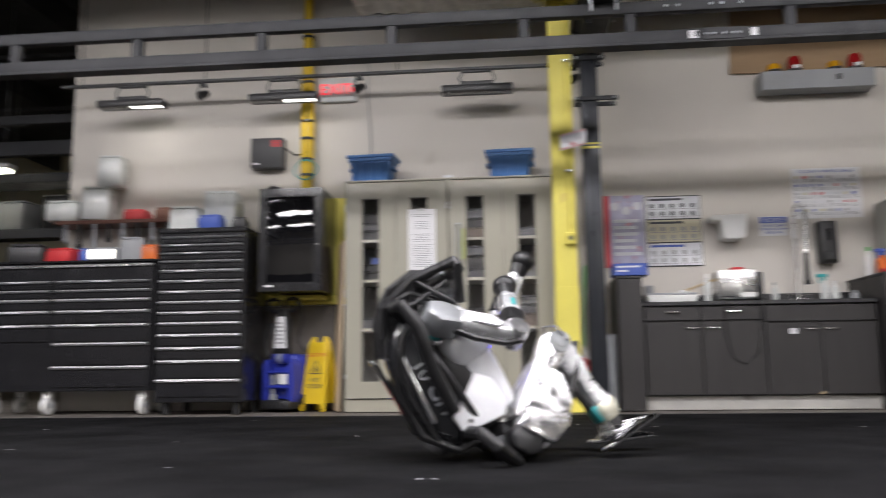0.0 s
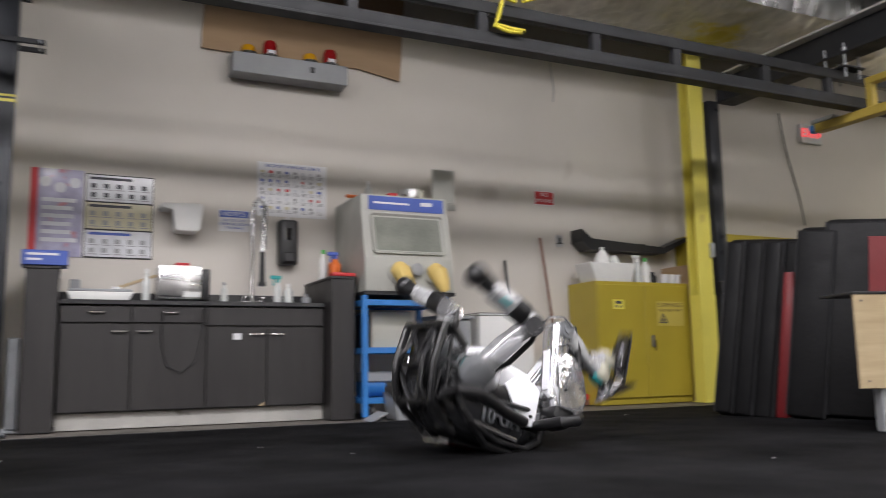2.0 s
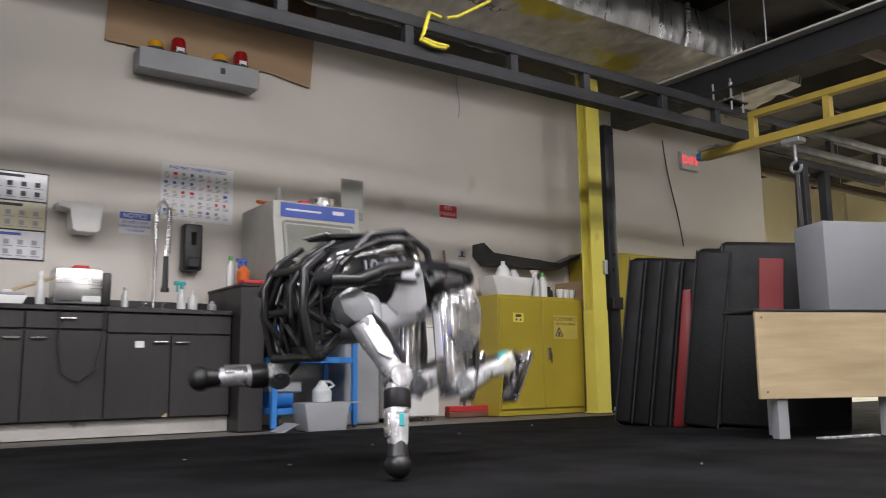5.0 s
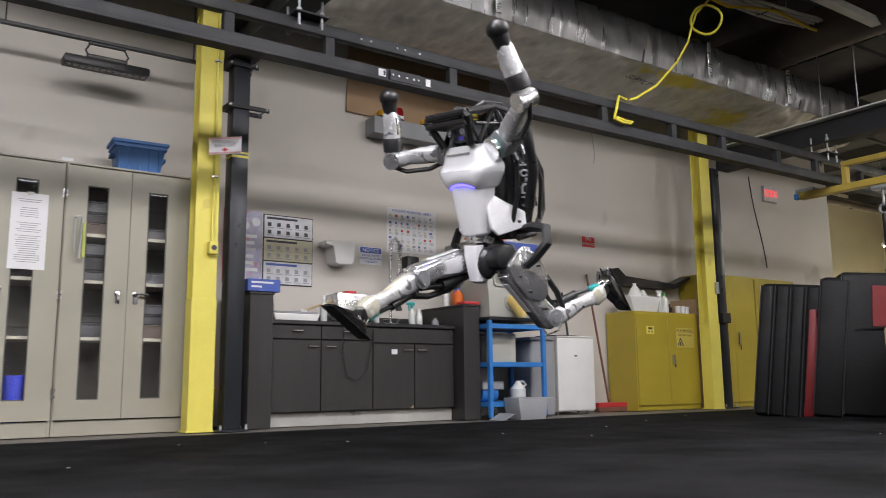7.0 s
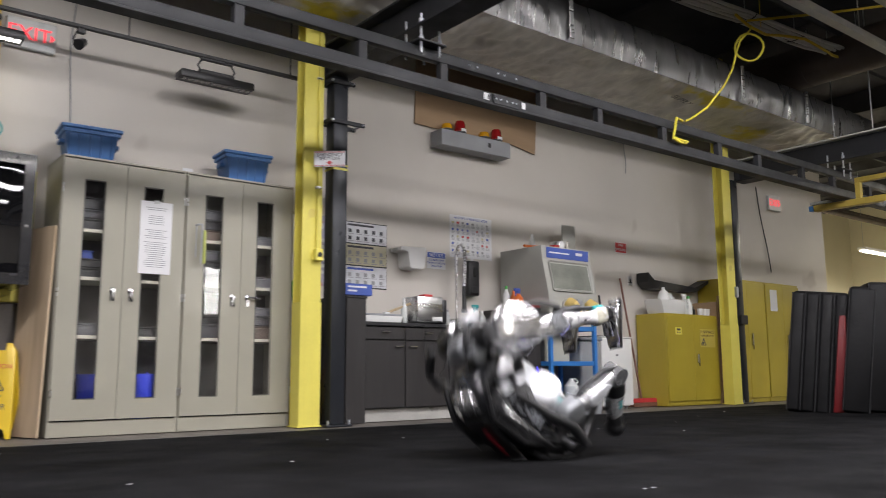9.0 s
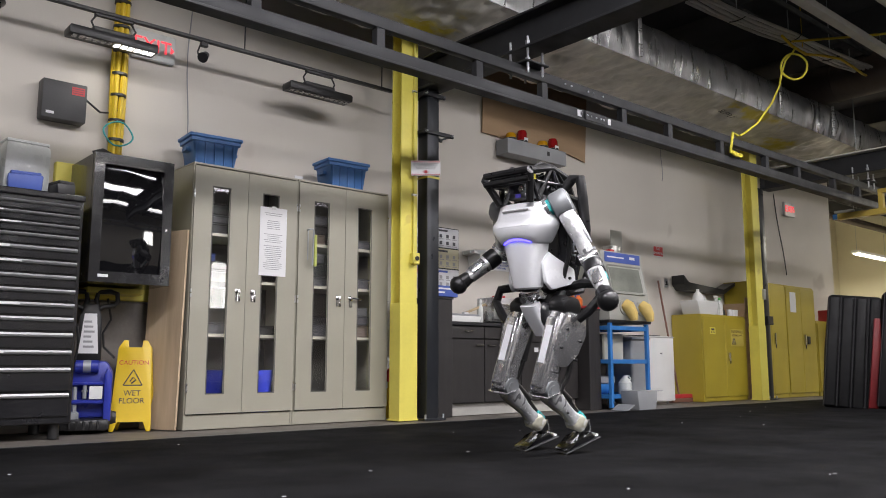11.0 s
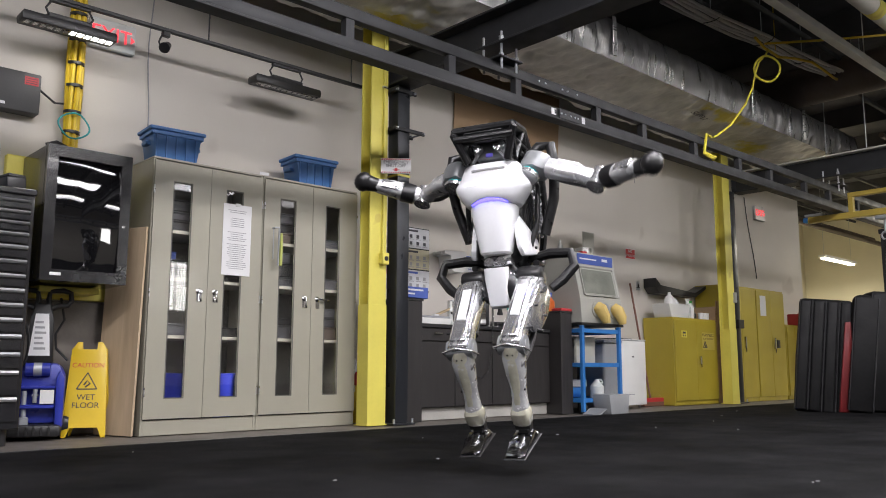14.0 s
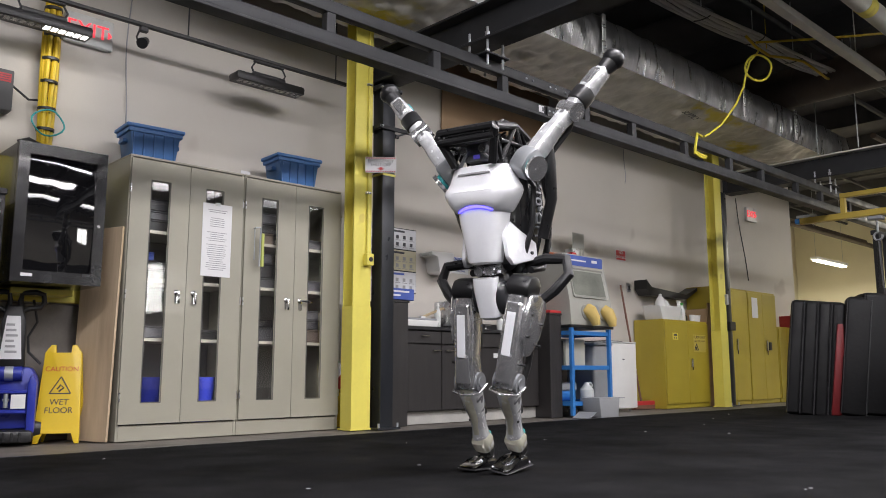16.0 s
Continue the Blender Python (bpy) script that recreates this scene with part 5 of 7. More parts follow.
part("side", Shape().box(0.3, 0.36, 0.01, 0.24, 0.01, 0.24, 0.015, seg=2), M_BLACK, uc)
part("panel", Shape().box(0.17, 0.29, -0.006, -0.0005, 0.03, 0.07, 0.002), M_WHITE, uc)
part("red_pad", Shape().box(0.12, 0.22, 0.05, 0.15, 0.262, 0.285, 0.006), M_REDINK, uc, "red pad lying on top")
for fx in (0.03, 0.27):
    part("foot", Shape().cyl((fx, 0.12, 0.0), (fx, 0.12, 0.015), 0.015), M_BLACK, uc)
tr = thing("wash_tray", at(1.2, 6.98, 0.876), "white plastic wash tray with a drying rack", "tray")
part("tray", Shape().prism([(0.0, 0.06), (0.02, 0.0), (0.4, 0.0), (0.43, 0.06)], 0, 0.3, 0.008), M_WHITE, tr)
part("rack", Shape().box(0.01, 0.42, 0.02, 0.28, 0.062, 0.08, 0.004).box(0.02, 0.09, 0.2, 0.28, 0.08, 0.16, 0.006), M_GREY, tr)
br = thing("scrub_brush", at(1.55, 7.1, 0.98), "wooden-handled scrub brush propped on the tray", "brush")
part("handle", Shape().box(-0.02, 0.26, -0.012, 0.012, -0.01, 0.012, 0.004, m=pose(0, 0, 0, 0, -20, 0)), M_PLY, br)
part("bristles", Shape().box(-0.06, 0.0, -0.02, 0.02, -0.06, 0.0, 0.004), M_PAPER, br)


def bottle(x, y, z, r, h, body, cap, label, spray=False):
    b = thing("bottle", at(x, y, z), label, "bottle")
    part("body", Shape().lathe([(r * 0.9, 0), (r, 0.01), (r, h * 0.62), (r * 0.45, h * 0.8), (r * 0.42, h * 0.86)]), body, b)
    c_ = part("cap", Shape().lathe([(r * 0.46, h * 0.86), (r * 0.46, h)], seg=14), cap, b)
    if spray:
        part("trigger", Shape().box(-0.06, 0.03, -0.012, 0.012, h, h + 0.03, 0.006).box(-0.04, -0.028, -0.008, 0.008, h - 0.05, h, 0.003), cap, c_)
    return b


bottle(2.7, 7.2, 0.876, 0.032, 0.2, M_CLEAR, M_TEAL, "clear spray bottle on the worktop", True)
bottle(2.79, 7.22, 0.876, 0.036, 0.17, M_CLEAR, M_WHITE, "clear soap bottle on the worktop")
bottle(2.28, 7.15, 0.876, 0.025, 0.16, M_CLEAR, M_GREY, "slim clear bottle on the worktop")
bottle(1.72, 7.1, 0.876, 0.03, 0.24, M_CLEAR, M_WHITE, "tall milky bottle on the worktop")
bottle(2.9, 7.1, 0.876, 0.035, 0.08, M_GREY, M_GREY, "small grey jar on the worktop")
bottle(3.045, 7.12, 1.072, 0.035, 0.24, M_WHITE, M_GREEN, "white bottle with a green cap on the end wall")
bottle(3.1, 7.0, 1.072, 0.05, 0.18, M_ORANGE, M_BLUEINK, "orange hand cleaner pump bottle on the end wall", True)
bottle(3.15, 7.12, 1.072, 0.04, 0.2, M_ORANGE, M_ORANGE, "orange cleaner bottle on the end wall")
tagged(part("cloth", Shape().box(3.02, 3.2, 6.78, 6.92, 1.071, 1.1, 0.008, seg=2).rough(0.006, 14), M_REDINK), "folded red cloth on the bench end wall", "cloth")
tagged(part("hanging_cord", Shape().tube([(1.82, 6.9, 0.87), (1.81, 6.91, 0.6), (1.85, 6.91, 0.42), (1.95, 6.91, 0.37), (2.05, 6.91, 0.45), (2.09, 6.91, 0.65), (2.1, 6.9, 0.87)], 0.0045, 6), M_BLACK), "black power cord drooping over the bench doors", "cord")

# ---- glove box on the blue cart ----
cart = thing("utility_cart", at(3.23, 6.68, 0), "blue steel utility cart with two shelves", "cart")
for z in (0.86, 0.5, 0.13):
    part("shelf", Shape().box(0, 0.66, 0, 0.5, z, z + 0.012, 0.002).box(0, 0.66, -0.006, 0.006, z - 0.015, z + 0.03, 0.003).box(0, 0.66, 0.494, 0.506, z - 0.015, z + 0.03, 0.003).box(-0.006, 0.006, 0, 0.5, z - 0.015, z + 0.03, 0.003).box(0.654, 0.666, 0, 0.5, z - 0.015, z + 0.03, 0.003), M_BLUE, cart)
for x, y in ((0, 0), (0.66, 0), (0, 0.5), (0.66, 0.5)):
    part("leg", Shape().box(x - 0.02, x + 0.02, y - 0.02, y + 0.02, 0.02, 0.92, 0.003), M_BLUE, cart)
    part("foot", Shape().cyl((x, y, 0), (x, y, 0.02), 0.016), M_BLACK, cart)
hood = thing("glove_box", at(3.24, 6.68, 0.925), "grey benchtop blasting cabinet with a sloped window and glove ports", "glove box")
prof = [(0.0, 0.03), (0.02, 0.29), (0.1, 0.66), (0.11, 0.8), (0.74, 0.8), (0.74, 0.03)]
bmh = Shape()
bmh.prism(prof, 0.0, 0.74, 0.006, m=Matrix(((0, 1, 0, 0), (1, 0, 0, 0), (0, 0, 1, 0), (0, 0, 0, 1))))
part("cabinet", bmh, M_HOOD, hood)
slope = math.degrees(math.atan2(0.08, 0.37))
win = part("window_frame", Shape().box(0.07, 0.68, -0.008, 0.0, 0.03, 0.36, 0.02, m=pose(0, 0.02, 0.29, -slope, 0, 0)), M_HOOD, hood)
part("window_pane", Shape().box(0.1, 0.65, -0.012, -0.0085, 0.06, 0.33, 0.0, m=pose(0, 0.02, 0.29, -slope, 0, 0)), mat("hood_window", (0.24, 0.25, 0.215), 0.65, var=0.25, scale=3, bump=0.02, shine=0.2), win, "dull dark window")
part("blue_label", Shape().box(0.06, 0.7, -0.004, 0.0, 0.0, 0.11, 0.001, m=pose(0, 0.099, 0.675, 0, 0, 0)), M_BLUEINK, hood, "blue maker's label")
part("label_print", Shape().box(0.1, 0.4, -0.006, -0.0045, 0.05, 0.065, 0, m=pose(0, 0.099, 0.675, 0, 0, 0)).box(0.5, 0.6, -0.006, -0.0045, 0.05, 0.08, 0, m=pose(0, 0.099, 0.675, 0, 0, 0)), M_PAPER, hood)
for x in (0.27, 0.57):
    part("glove_port", Shape().lathe([(0.085, 0), (0.085, 0.02), (0.07, 0.022)], (0, 0, 0), 22, pose(x, 0.016, 0.17, 86, 0, 0)), M_HOOD, hood)
    g = part("glove", Shape().tube([(x, 0.0, 0.2), (x + 0.01, -0.05, 0.17), (x + 0.03, -0.08, 0.1), (x + 0.05, -0.08, 0.03)], [0.07, 0.072, 0.06, 0.045], 12).rough(0.01, 16), M_GLOVE, hood, "limp yellow rubber glove")
part("knob", Shape().lathe([(0.05, 0), (0.05, 0.03), (0.03, 0.04)], (0, 0, 0), 18, pose(0.42, 0.01, 0.2, 86, 0, 0)), M_GREY, hood)
part("base_tray", Shape().box(-0.01, 0.75, 0.0, 0.72, 0.0, 0.03, 0.003), M_BLACK, hood)
tagged(part("flap", Shape().box(3.9, 3.98, 7.27, 7.3, 1.72, 1.74, 0.002).box(3.9, 4.3, 7.28, 7.29, 1.74, 1.8, 0.002).box(4.08, 4.3, 7.28, 7.29, 1.8, 2.1, 0.003), M_HOOD), "grey sheet flap standing behind the glove box", "flap")
cn = thing("tin", at(3.78, 7.05, 1.726), "round silver tin on the glove box", "tin")
part("body", Shape().lathe([(0.1, 0), (0.1, 0.09)], seg=24), M_ALU, cn)
part("lid", Shape().lathe([(0.105, 0.09), (0.105, 0.105), (0.09, 0.11)], seg=24), M_ALU, cn)
bottle(3.42, 7.1, 1.726, 0.03, 0.17, M_CLEAR, M_WHITE, "small clear bottle on the glove box")
tagged(part("hose_nozzle", Shape().tube([(3.2, 7.0, 1.74), (3.3, 7.05, 1.75), (3.42, 7.0, 1.745), (3.5, 7.0, 1.74)], 0.014), M_ORANGE), "orange air line lying on the glove box", "hose")
tagged(part("red_pad", Shape().box(3.5, 3.58, 6.85, 6.93, 1.726, 1.76, 0.005), M_REDINK), "small red pad on the glove box", "pad")
# on and under the cart
vac = thing("vacuum_unit", at(3.35, 6.85, 0.513), "beige dust collector box on the cart's middle shelf", "dust collector")
part("case", Shape().box(0.0, 0.34, 0, 0.26, 0, 0.3, 0.015, seg=2), mat("beige_steel", (0.46, 0.45, 0.38), 0.45, var=0.06), vac)
part("side_unit", Shape().box(-0.08, -0.005, 0.02, 0.24, 0, 0.28, 0.012), M_BLACK, vac)
mt = thing("blue_motor", at(3.33, 6.85, 0.15), "blue motor unit with a small wheel on the cart's lower shelf", "motor")
part("body", Shape().cyl((-0.05, 0.1, 0.09), (0.14, 0.1, 0.09), 0.085, seg=18), M_BLUE, mt)
part("cover", Shape().box(-0.06, 0.2, 0.0, 0.2, 0.12, 0.2, 0.01), M_GREY, mt)
tagged(part("caster_wheel", Shape().cyl((3.27, 6.72, 0.05), (3.3, 6.72, 0.05), 0.05), M_BLACK), "small black caster beside the cart", "caster")
crate = thing("grey_crate", at(3.55, 6.55, 0), "grey plastic crate with open flaps on the floor", "crate")
part("body", Shape().prism([(-0.15, 0), (0.15, 0), (0.18, 0.2), (-0.18, 0.2)], -0.1, 0.12, 0.006), M_GREY, crate)
part("flap", Shape().box(-0.32, -0.18, -0.1, 0.12, 0.0, 0.008, 0.002, m=pose(-0.06, 0, 0.13, 0, -25, 0)), M_GREY, crate)
part("flap", Shape().box(0.18, 0.28, -0.1, 0.12, 0.19, 0.198, 0.002), M_GREY, crate)
jug = thing("jug", at(3.7, 6.85, 0.145), "milky plastic jug on the lower shelf", "jug")
part("body", Shape().lathe([(0.07, 0), (0.075, 0.02), (0.075, 0.13), (0.03, 0.19), (0.025, 0.21)]), M_CLEAR, jug)
part("grip", Shape().tube([(0.06, 0, 0.15), (0.1, 0, 0.17), (0.07, 0, 0.2), (0.03, 0, 0.2)], 0.012), M_CLEAR, jug)
bn = thing("waste_bin", at(4.1, 7.12, 0), "tall grey plastic waste bin", "bin")
part("body", Shape().box(-0.16, 0.16, -0.2, 0.2, 0.0, 0.76, 0.03, seg=3), M_GREY, bn)
part("rim", Shape().box(-0.18, 0.18, -0.22, 0.22, 0.76, 0.79, 0.01, seg=2), M_GREY, bn)
fr = thing("mini_fridge", at(4.37, 7.0, 0), "small white refrigerator with a tray on top", "refrigerator")
part("body", Shape().box(0, 0.53, 0.05, 0.47, 0.03, 0.8, 0.008), M_WHITE, fr)
fd = part("door", Shape().box(0, 0.53, 0.0, 0.046, 0.04, 0.795, 0.01, seg=2), M_WHITE, fr)
part("badge", Shape().box(0.24, 0.28, -0.003, -0.0005, 0.6, 0.615, 0.001), M_INK, fd)
part("top", Shape().box(-0.005, 0.535, -0.004, 0.475, 0.8, 0.815, 0.004), M_WHITE, fr)
part("tray", Shape().box(0.05, 0.4, 0.1, 0.4, 0.816, 0.83, 0.003), M_BLACK, fr, "black tray lying on top")
for x, y in ((0.05, 0.08), (0.48, 0.08), (0.05, 0.42), (0.48, 0.42)):
    part("foot", Shape().cyl((x, y, 0), (x, y, 0.03), 0.016), M_GREY, fr)
b1 = thing("push_broom", at(5.36, 7.25, 0), "red push broom leaning on the wall", "broom", "brooms")
part("handle", Shape().cyl((0, 0, 0.08), (-0.08, 0.2, 1.57), 0.013), M_WOODH, b1)
part("head", Shape().box(-0.2, 0.28, -0.04, 0.04, 0.05, 0.1, 0.006), M_REDINK, b1)
part("bristles", Shape().box(-0.2, 0.28, -0.045, 0.045, 0.0, 0.05, 0.004), M_WOODH, b1)
tagged(part("pole", Shape().cyl((4.93, 7.3, 0.0), (4.9, 7.47, 1.34), 0.013), M_BLACK), "black pole leaning on the wall behind the fridge", "pole")
op = thing("outlet_plate", at(5.49, 7.488, 1.5), "steel switch plate on the wall", "switch")
part("plate", Shape().box(0, 0.075, 0, 0.011, 0, 0.115, 0.002), M_ALU, op)
part("toggle", Shape().box(0.025, 0.05, -0.008, 0.0, 0.03, 0.085, 0.003), M_BLACK, op)


# ---- flammables cabinets ----
def yellow_cabinet(x, w, h, label):
    c = thing("safety_cabinet", at(x, 7.02, 0), label, "safety cabinet", "yellow safety cabinets")
    part("body", Shape().box(0, w, 0.02, 0.46, 0.0, h, 0.004), M_YCAB, c)
    for k, (a, b) in enumerate(((0.012, w / 2 - 0.002), (w / 2 + 0.002, w - 0.012))):
        d = part("door", Shape().box(a, b, 0.0, 0.019, 0.06, h - 0.03, 0.004), M_YCAB, c)
        if k == 1:
            part("latch", Shape().box(a + 0.04, a + 0.075, -0.03, -0.0005, h * 0.46, h * 0.56, 0.006), M_CHROME, d)
            part("key_tab", Shape().box(a + 0.09, a + 0.105, -0.01, -0.0005, h * 0.43, h * 0.52, 0.003), M_BLACK, d)
    for z in (0.15, h - 0.2):
        part("hinge", Shape().cyl((0.004, -0.004, z), (0.004, -0.004, z + 0.08), 0.008, seg=8), M_YCAB, c)
    part("vent", Shape().cyl((-0.006, 0.25, 0.1), (0.0, 0.25, 0.1), 0.03), M_YCAB, c)
    return c


yc = yellow_cabinet(5.6, 1.09, 1.13, "yellow steel flammables safety cabinet")
M_OCHREINK = mat("label_brown_ink", (0.14, 0.1, 0.03), 0.6, var=0.1, bump=0)
M_OCHRE = mat("label_ochre", (0.52, 0.42, 0.09), 0.5, var=0.05, bump=0)
part("warning_label", Shape().box(0.68, 1.0, -0.004, -0.0005, 0.72, 0.95, 0), M_OCHRE, yc)
lettering("word", "FLAMMABLE", 0.056, pose(0.84, -0.005, 0.915, 90, 0, 0), M_OCHREINK, yc)
lettering("word", "KEEP FIRE AWAY", 0.036, pose(0.84, -0.005, 0.865, 90, 0, 0), M_OCHREINK, yc)
tr2 = Shape()
for a in range(3):
    a0, a1 = radians(90 + 120 * a), radians(210 + 120 * a)
    tr2.tube([(0.75 + 0.055 * math.cos(a0), -0.005, 0.775 + 0.055 * math.sin(a0)), (0.75 + 0.055 * math.cos(a1), -0.005, 0.775 + 0.055 * math.sin(a1))], 0.006, 4)
tr2.ball((0.75, -0.005, 0.77), 0.013, 0.004, 0.02)
part("flame_mark", tr2, M_INK, yc)
bars(yc, 0.84, 0.98, 0.82, 4, 0.022, 0.008, M_GREYINK, 5)
part("small_label", Shape().box(0.17, 0.3, -0.004, -0.0005, 0.87, 0.96, 0), M_YELLOW, yc)
part("small_mark", Shape().box(0.2, 0.27, -0.006, -0.0045, 0.92, 0.945, 0).box(0.2, 0.22, -0.006, -0.0045, 0.885, 0.905, 0).box(0.25, 0.27, -0.006, -0.0045, 0.885, 0.905, 0), M_INK, yc)
yt = yellow_cabinet(6.95, 0.92, 1.65, "tall yellow steel safety cabinet behind the column")
yt2 = yellow_cabinet(7.88, 0.92, 1.65, "tall yellow steel safety cabinet with a notice")
part("notice_label", Shape().box(0.12, 0.3, -0.004, -0.0005, 1.25, 1.55, 0), M_PAPER, yt2)
bars(yt2, 0.14, 0.28, 1.52, 6, 0.045, 0.015, M_REDINK, 8)
part("latch_plate", Shape().box(0.6, 0.68, -0.02, -0.0005, 0.78, 0.9, 0.005), M_BLACK, yt2)
yellow_cabinet(8.85, 0.55, 1.15, "low yellow safety cabinet at the wall's end")
tagged(part("cardboard_box", Shape().box(6.72, 6.93, 7.05, 7.45, 0, 1.32, 0.004).box(6.72, 6.93, 7.03, 7.045, 1.2, 1.4, 0.003, m=None), M_CARDBOARD), "tall brown cardboard carton beside the safety cabinet", "carton")
# on the yellow cabinet
bk = thing("bucket", at(5.84, 7.2, 1.131), "white plastic basket of cleaning jugs", "basket")
part("basket", Shape().prism([(-0.2, 0.0), (0.2, 0.0), (0.25, 0.16), (0.26, 0.18), (-0.26, 0.18), (-0.25, 0.16)], -0.13, 0.13, 0.01), M_WHITE, bk)
part("jug", Shape().lathe([(0.07, 0.15), (0.075, 0.22), (0.05, 0.28), (0.02, 0.31), (0.02, 0.34)], (-0.03, 0, 0)), M_WHITE, bk)
part("jug", Shape().lathe([(0.06, 0.15), (0.06, 0.2), (0.03, 0.26), (0.02, 0.27)], (0.12, 0.02, 0)), M_CLEAR, bk)
bottle(6.18, 7.15, 1.131, 0.04, 0.24, M_CLEAR, M_WHITE, "spray bottle on the safety cabinet", True)
bottle(6.3, 7.18, 1.131, 0.045, 0.25, M_WHITE, M_GREEN, "white jug with a green cap on the safety cabinet")
bottle(6.4, 7.2, 1.131, 0.04, 0.12, M_BLACK, M_BLACK, "small black tin on the safety cabinet")
for x in (6.5, 6.58, 6.66):
    c_ = thing("cup", at(x, 7.15, 1.131), "white paper cup on the safety cabinet", "cup", "paper cups")
    part("body", Shape().lathe([(0.028, 0), (0.036, 0.085), (0.033, 0.085)]), M_PAPER, c_)
    part("lid", Shape().lathe([(0.038, 0.085), (0.038, 0.095)]), M_WHITE, c_)
rk = thing("wall_rack", at(0, 7.3, 0), "black angular wall rack above the safety cabinet", "rack")
part("tray", Shape().prism([(5.66, 1.66), (5.78, 1.57), (6.65, 1.52), (6.98, 1.65), (6.96, 1.6), (6.66, 1.46), (5.75, 1.46), (5.66, 1.54)], 0.0, 0.19, 0.0), M_BLACK, rk)
part("brace", Shape().box(6.0, 6.5, 0.1, 0.14, 1.5, 1.56, 0.004), M_BLACK, rk)
rd = thing("red_trolley", at(9.5, 6.8, 0), "red steel tool trolley at the end of the wall", "trolley")
part("body", Shape().box(0, 0.55, 0, 0.5, 0.1, 1.35, 0.01), mat("red_enamel", (0.3, 0.02, 0.02), 0.35, var=0.1), rd)
for x_ in (0.08, 0.47):
    for y_ in (0.08, 0.42):
        part("wheel", Shape().cyl((x_ - 0.02, y_, 0.05), (x_ + 0.02, y_, 0.05), 0.05).cyl((x_, y_, 0.05), (x_, y_, 0.11), 0.012), M_BLACK, rd)
part("handle", Shape().tube([(0.05, -0.03, 1.3), (0.05, -0.06, 1.4), (0.5, -0.06, 1.4), (0.5, -0.03, 1.3)], 0.016), M_BLACK, rd)
hm = thing("helmet", at(9.75, 6.95, 1.352), "black helmet on the red trolley", "helmet")
part("shell", Shape().ball((0, 0, 0.11), 0.13, 0.16, 0.12), M_BLACK, hm)
part("visor", Shape().box(-0.1, 0.1, -0.17, -0.12, 0.04, 0.12, 0.02, seg=2), M_CHROME, hm)

# ---- gym mats and plywood table ----


M_PIPING = mat("grey_piping", (0.03, 0.03, 0.032), 0.35, var=0.15)


def gym_mat(a, rz, w, h, thick, lean_x, lean_y, ribs, label, patch=False):
    g = thing("gym_mat", at(a[0], a[1], 0, rz) @ pose(0, 0, 0, lean_x, lean_y, 0), label, "mat", "gym mats")
    part("cover", Shape().box(0, w, 0, thick, 0.012, h, 0.055, seg=4).rough(0.008, 5), M_VINYL, g)
    for k in range(ribs):
        x0, x1 = w * k / ribs + 0.012, w * (k + 1) / ribs - 0.012
        part("rib", Shape().box(x0, x1, -0.022, 0.02, 0.03, h - 0.03, 0.018, seg=3).rough(0.008, 5), M_VINYL, g)
    for k in range(ribs + 1):
        x = min(max(w * k / ribs, 0.012), w - 0.012)
        part("piping", Shape().tube([(x, -0.016, 0.03), (x, -0.018, h * 0.5), (x, -0.016, h - 0.03)], 0.006, 6), M_PIPING, g)
    part("zip_edge", Shape().tube([(0.012, thick * 0.5, 0.03), (-0.002, thick * 0.5, h * 0.5), (0.012, thick * 0.5, h - 0.03)], 0.009, 6), M_BLACK, g)
    part("base_pad", Shape().box(0.02, w - 0.02, 0.02, thick - 0.02, 0.0, 0.014, 0.003), M_BLACK, g)
    if patch:
        for x0, x1 in ((0.26, 0.42), (0.56, 0.7)):
            part("red_panel", Shape().box(x0, x1, -0.036, -0.028, h * 0.62, h * 0.9, 0.003), M_RED, g, "red vinyl panel")
    return g


gym_mat((5.43, 5.46), -66, 0.56, 1.3, 0.16, -6, 6, 4, "black ribbed folding gym mat stood on end")
gym_mat((5.55, 4.93), -64, 0.26, 1.3, 0.22, -3, 7, 1, "black folding gym mat stood on end")
gym_mat((5.68, 4.72), -50, 0.85, 1.33, 0.3, -2, 4, 1, "black gym mat with red panels stood on end", True)
tagged(part("red_mat", Shape().prism([(0.02, 0.0), (0.14, 0.0), (0.19, 0.5), (0.2, 0.98), (0.14, 0.98)], 0, 0.05, 0.01, m=pose(5.56, 5.04, 0, 0, 0, -62)), M_RED), "red gym mat wedged between the black ones", "mat")
tb = thing("plywood_table", at(5.03, 3.93, 0, -22), "plywood fronted platform on grey steel legs", "table")
part("front_panel", Shape().box(0, 2.4, 0, 0.02, 0.23, 0.735, 0.003), M_PLY, tb)
part("top", Shape().box(-0.005, 2.405, -0.005, 0.34, 0.736, 0.75, 0.002), M_BLACK, tb)
for x, y in ((0.16, 0.06), (0.9, 0.06), (2.1, 0.06), (0.3, 0.3), (2.1, 0.3)):
    part("leg", Shape().box(x - 0.035, x + 0.035, y - 0.035, y + 0.035, 0.0, 0.23, 0.003), M_GREY, tb)
for x, z in ((0.04, 0.7), (0.9, 0.6), (0.05, 0.27)):
    part("screw", Shape().cyl((x, -0.003, z), (x, 0.0, z), 0.006, seg=8), M_INK, tb)
gb = thing("foam_block", at(5.6, 3.8, 0.751, -24), "pale grey foam block on the platform", "foam block")
part("block", Shape().box(0, 0.55, 0, 0.3, 0, 0.56, 0.012, seg=2), mat("grey_foam", (0.2, 0.207, 0.22), 0.8, var=0.05, bump=0.1), gb)
part("block", Shape().box(0.56, 1.3, 0, 0.3, 0, 0.58, 0.012, seg=2), mat("grey_foam_dark", (0.18, 0.187, 0.2), 0.8, var=0.05, bump=0.1), gb)
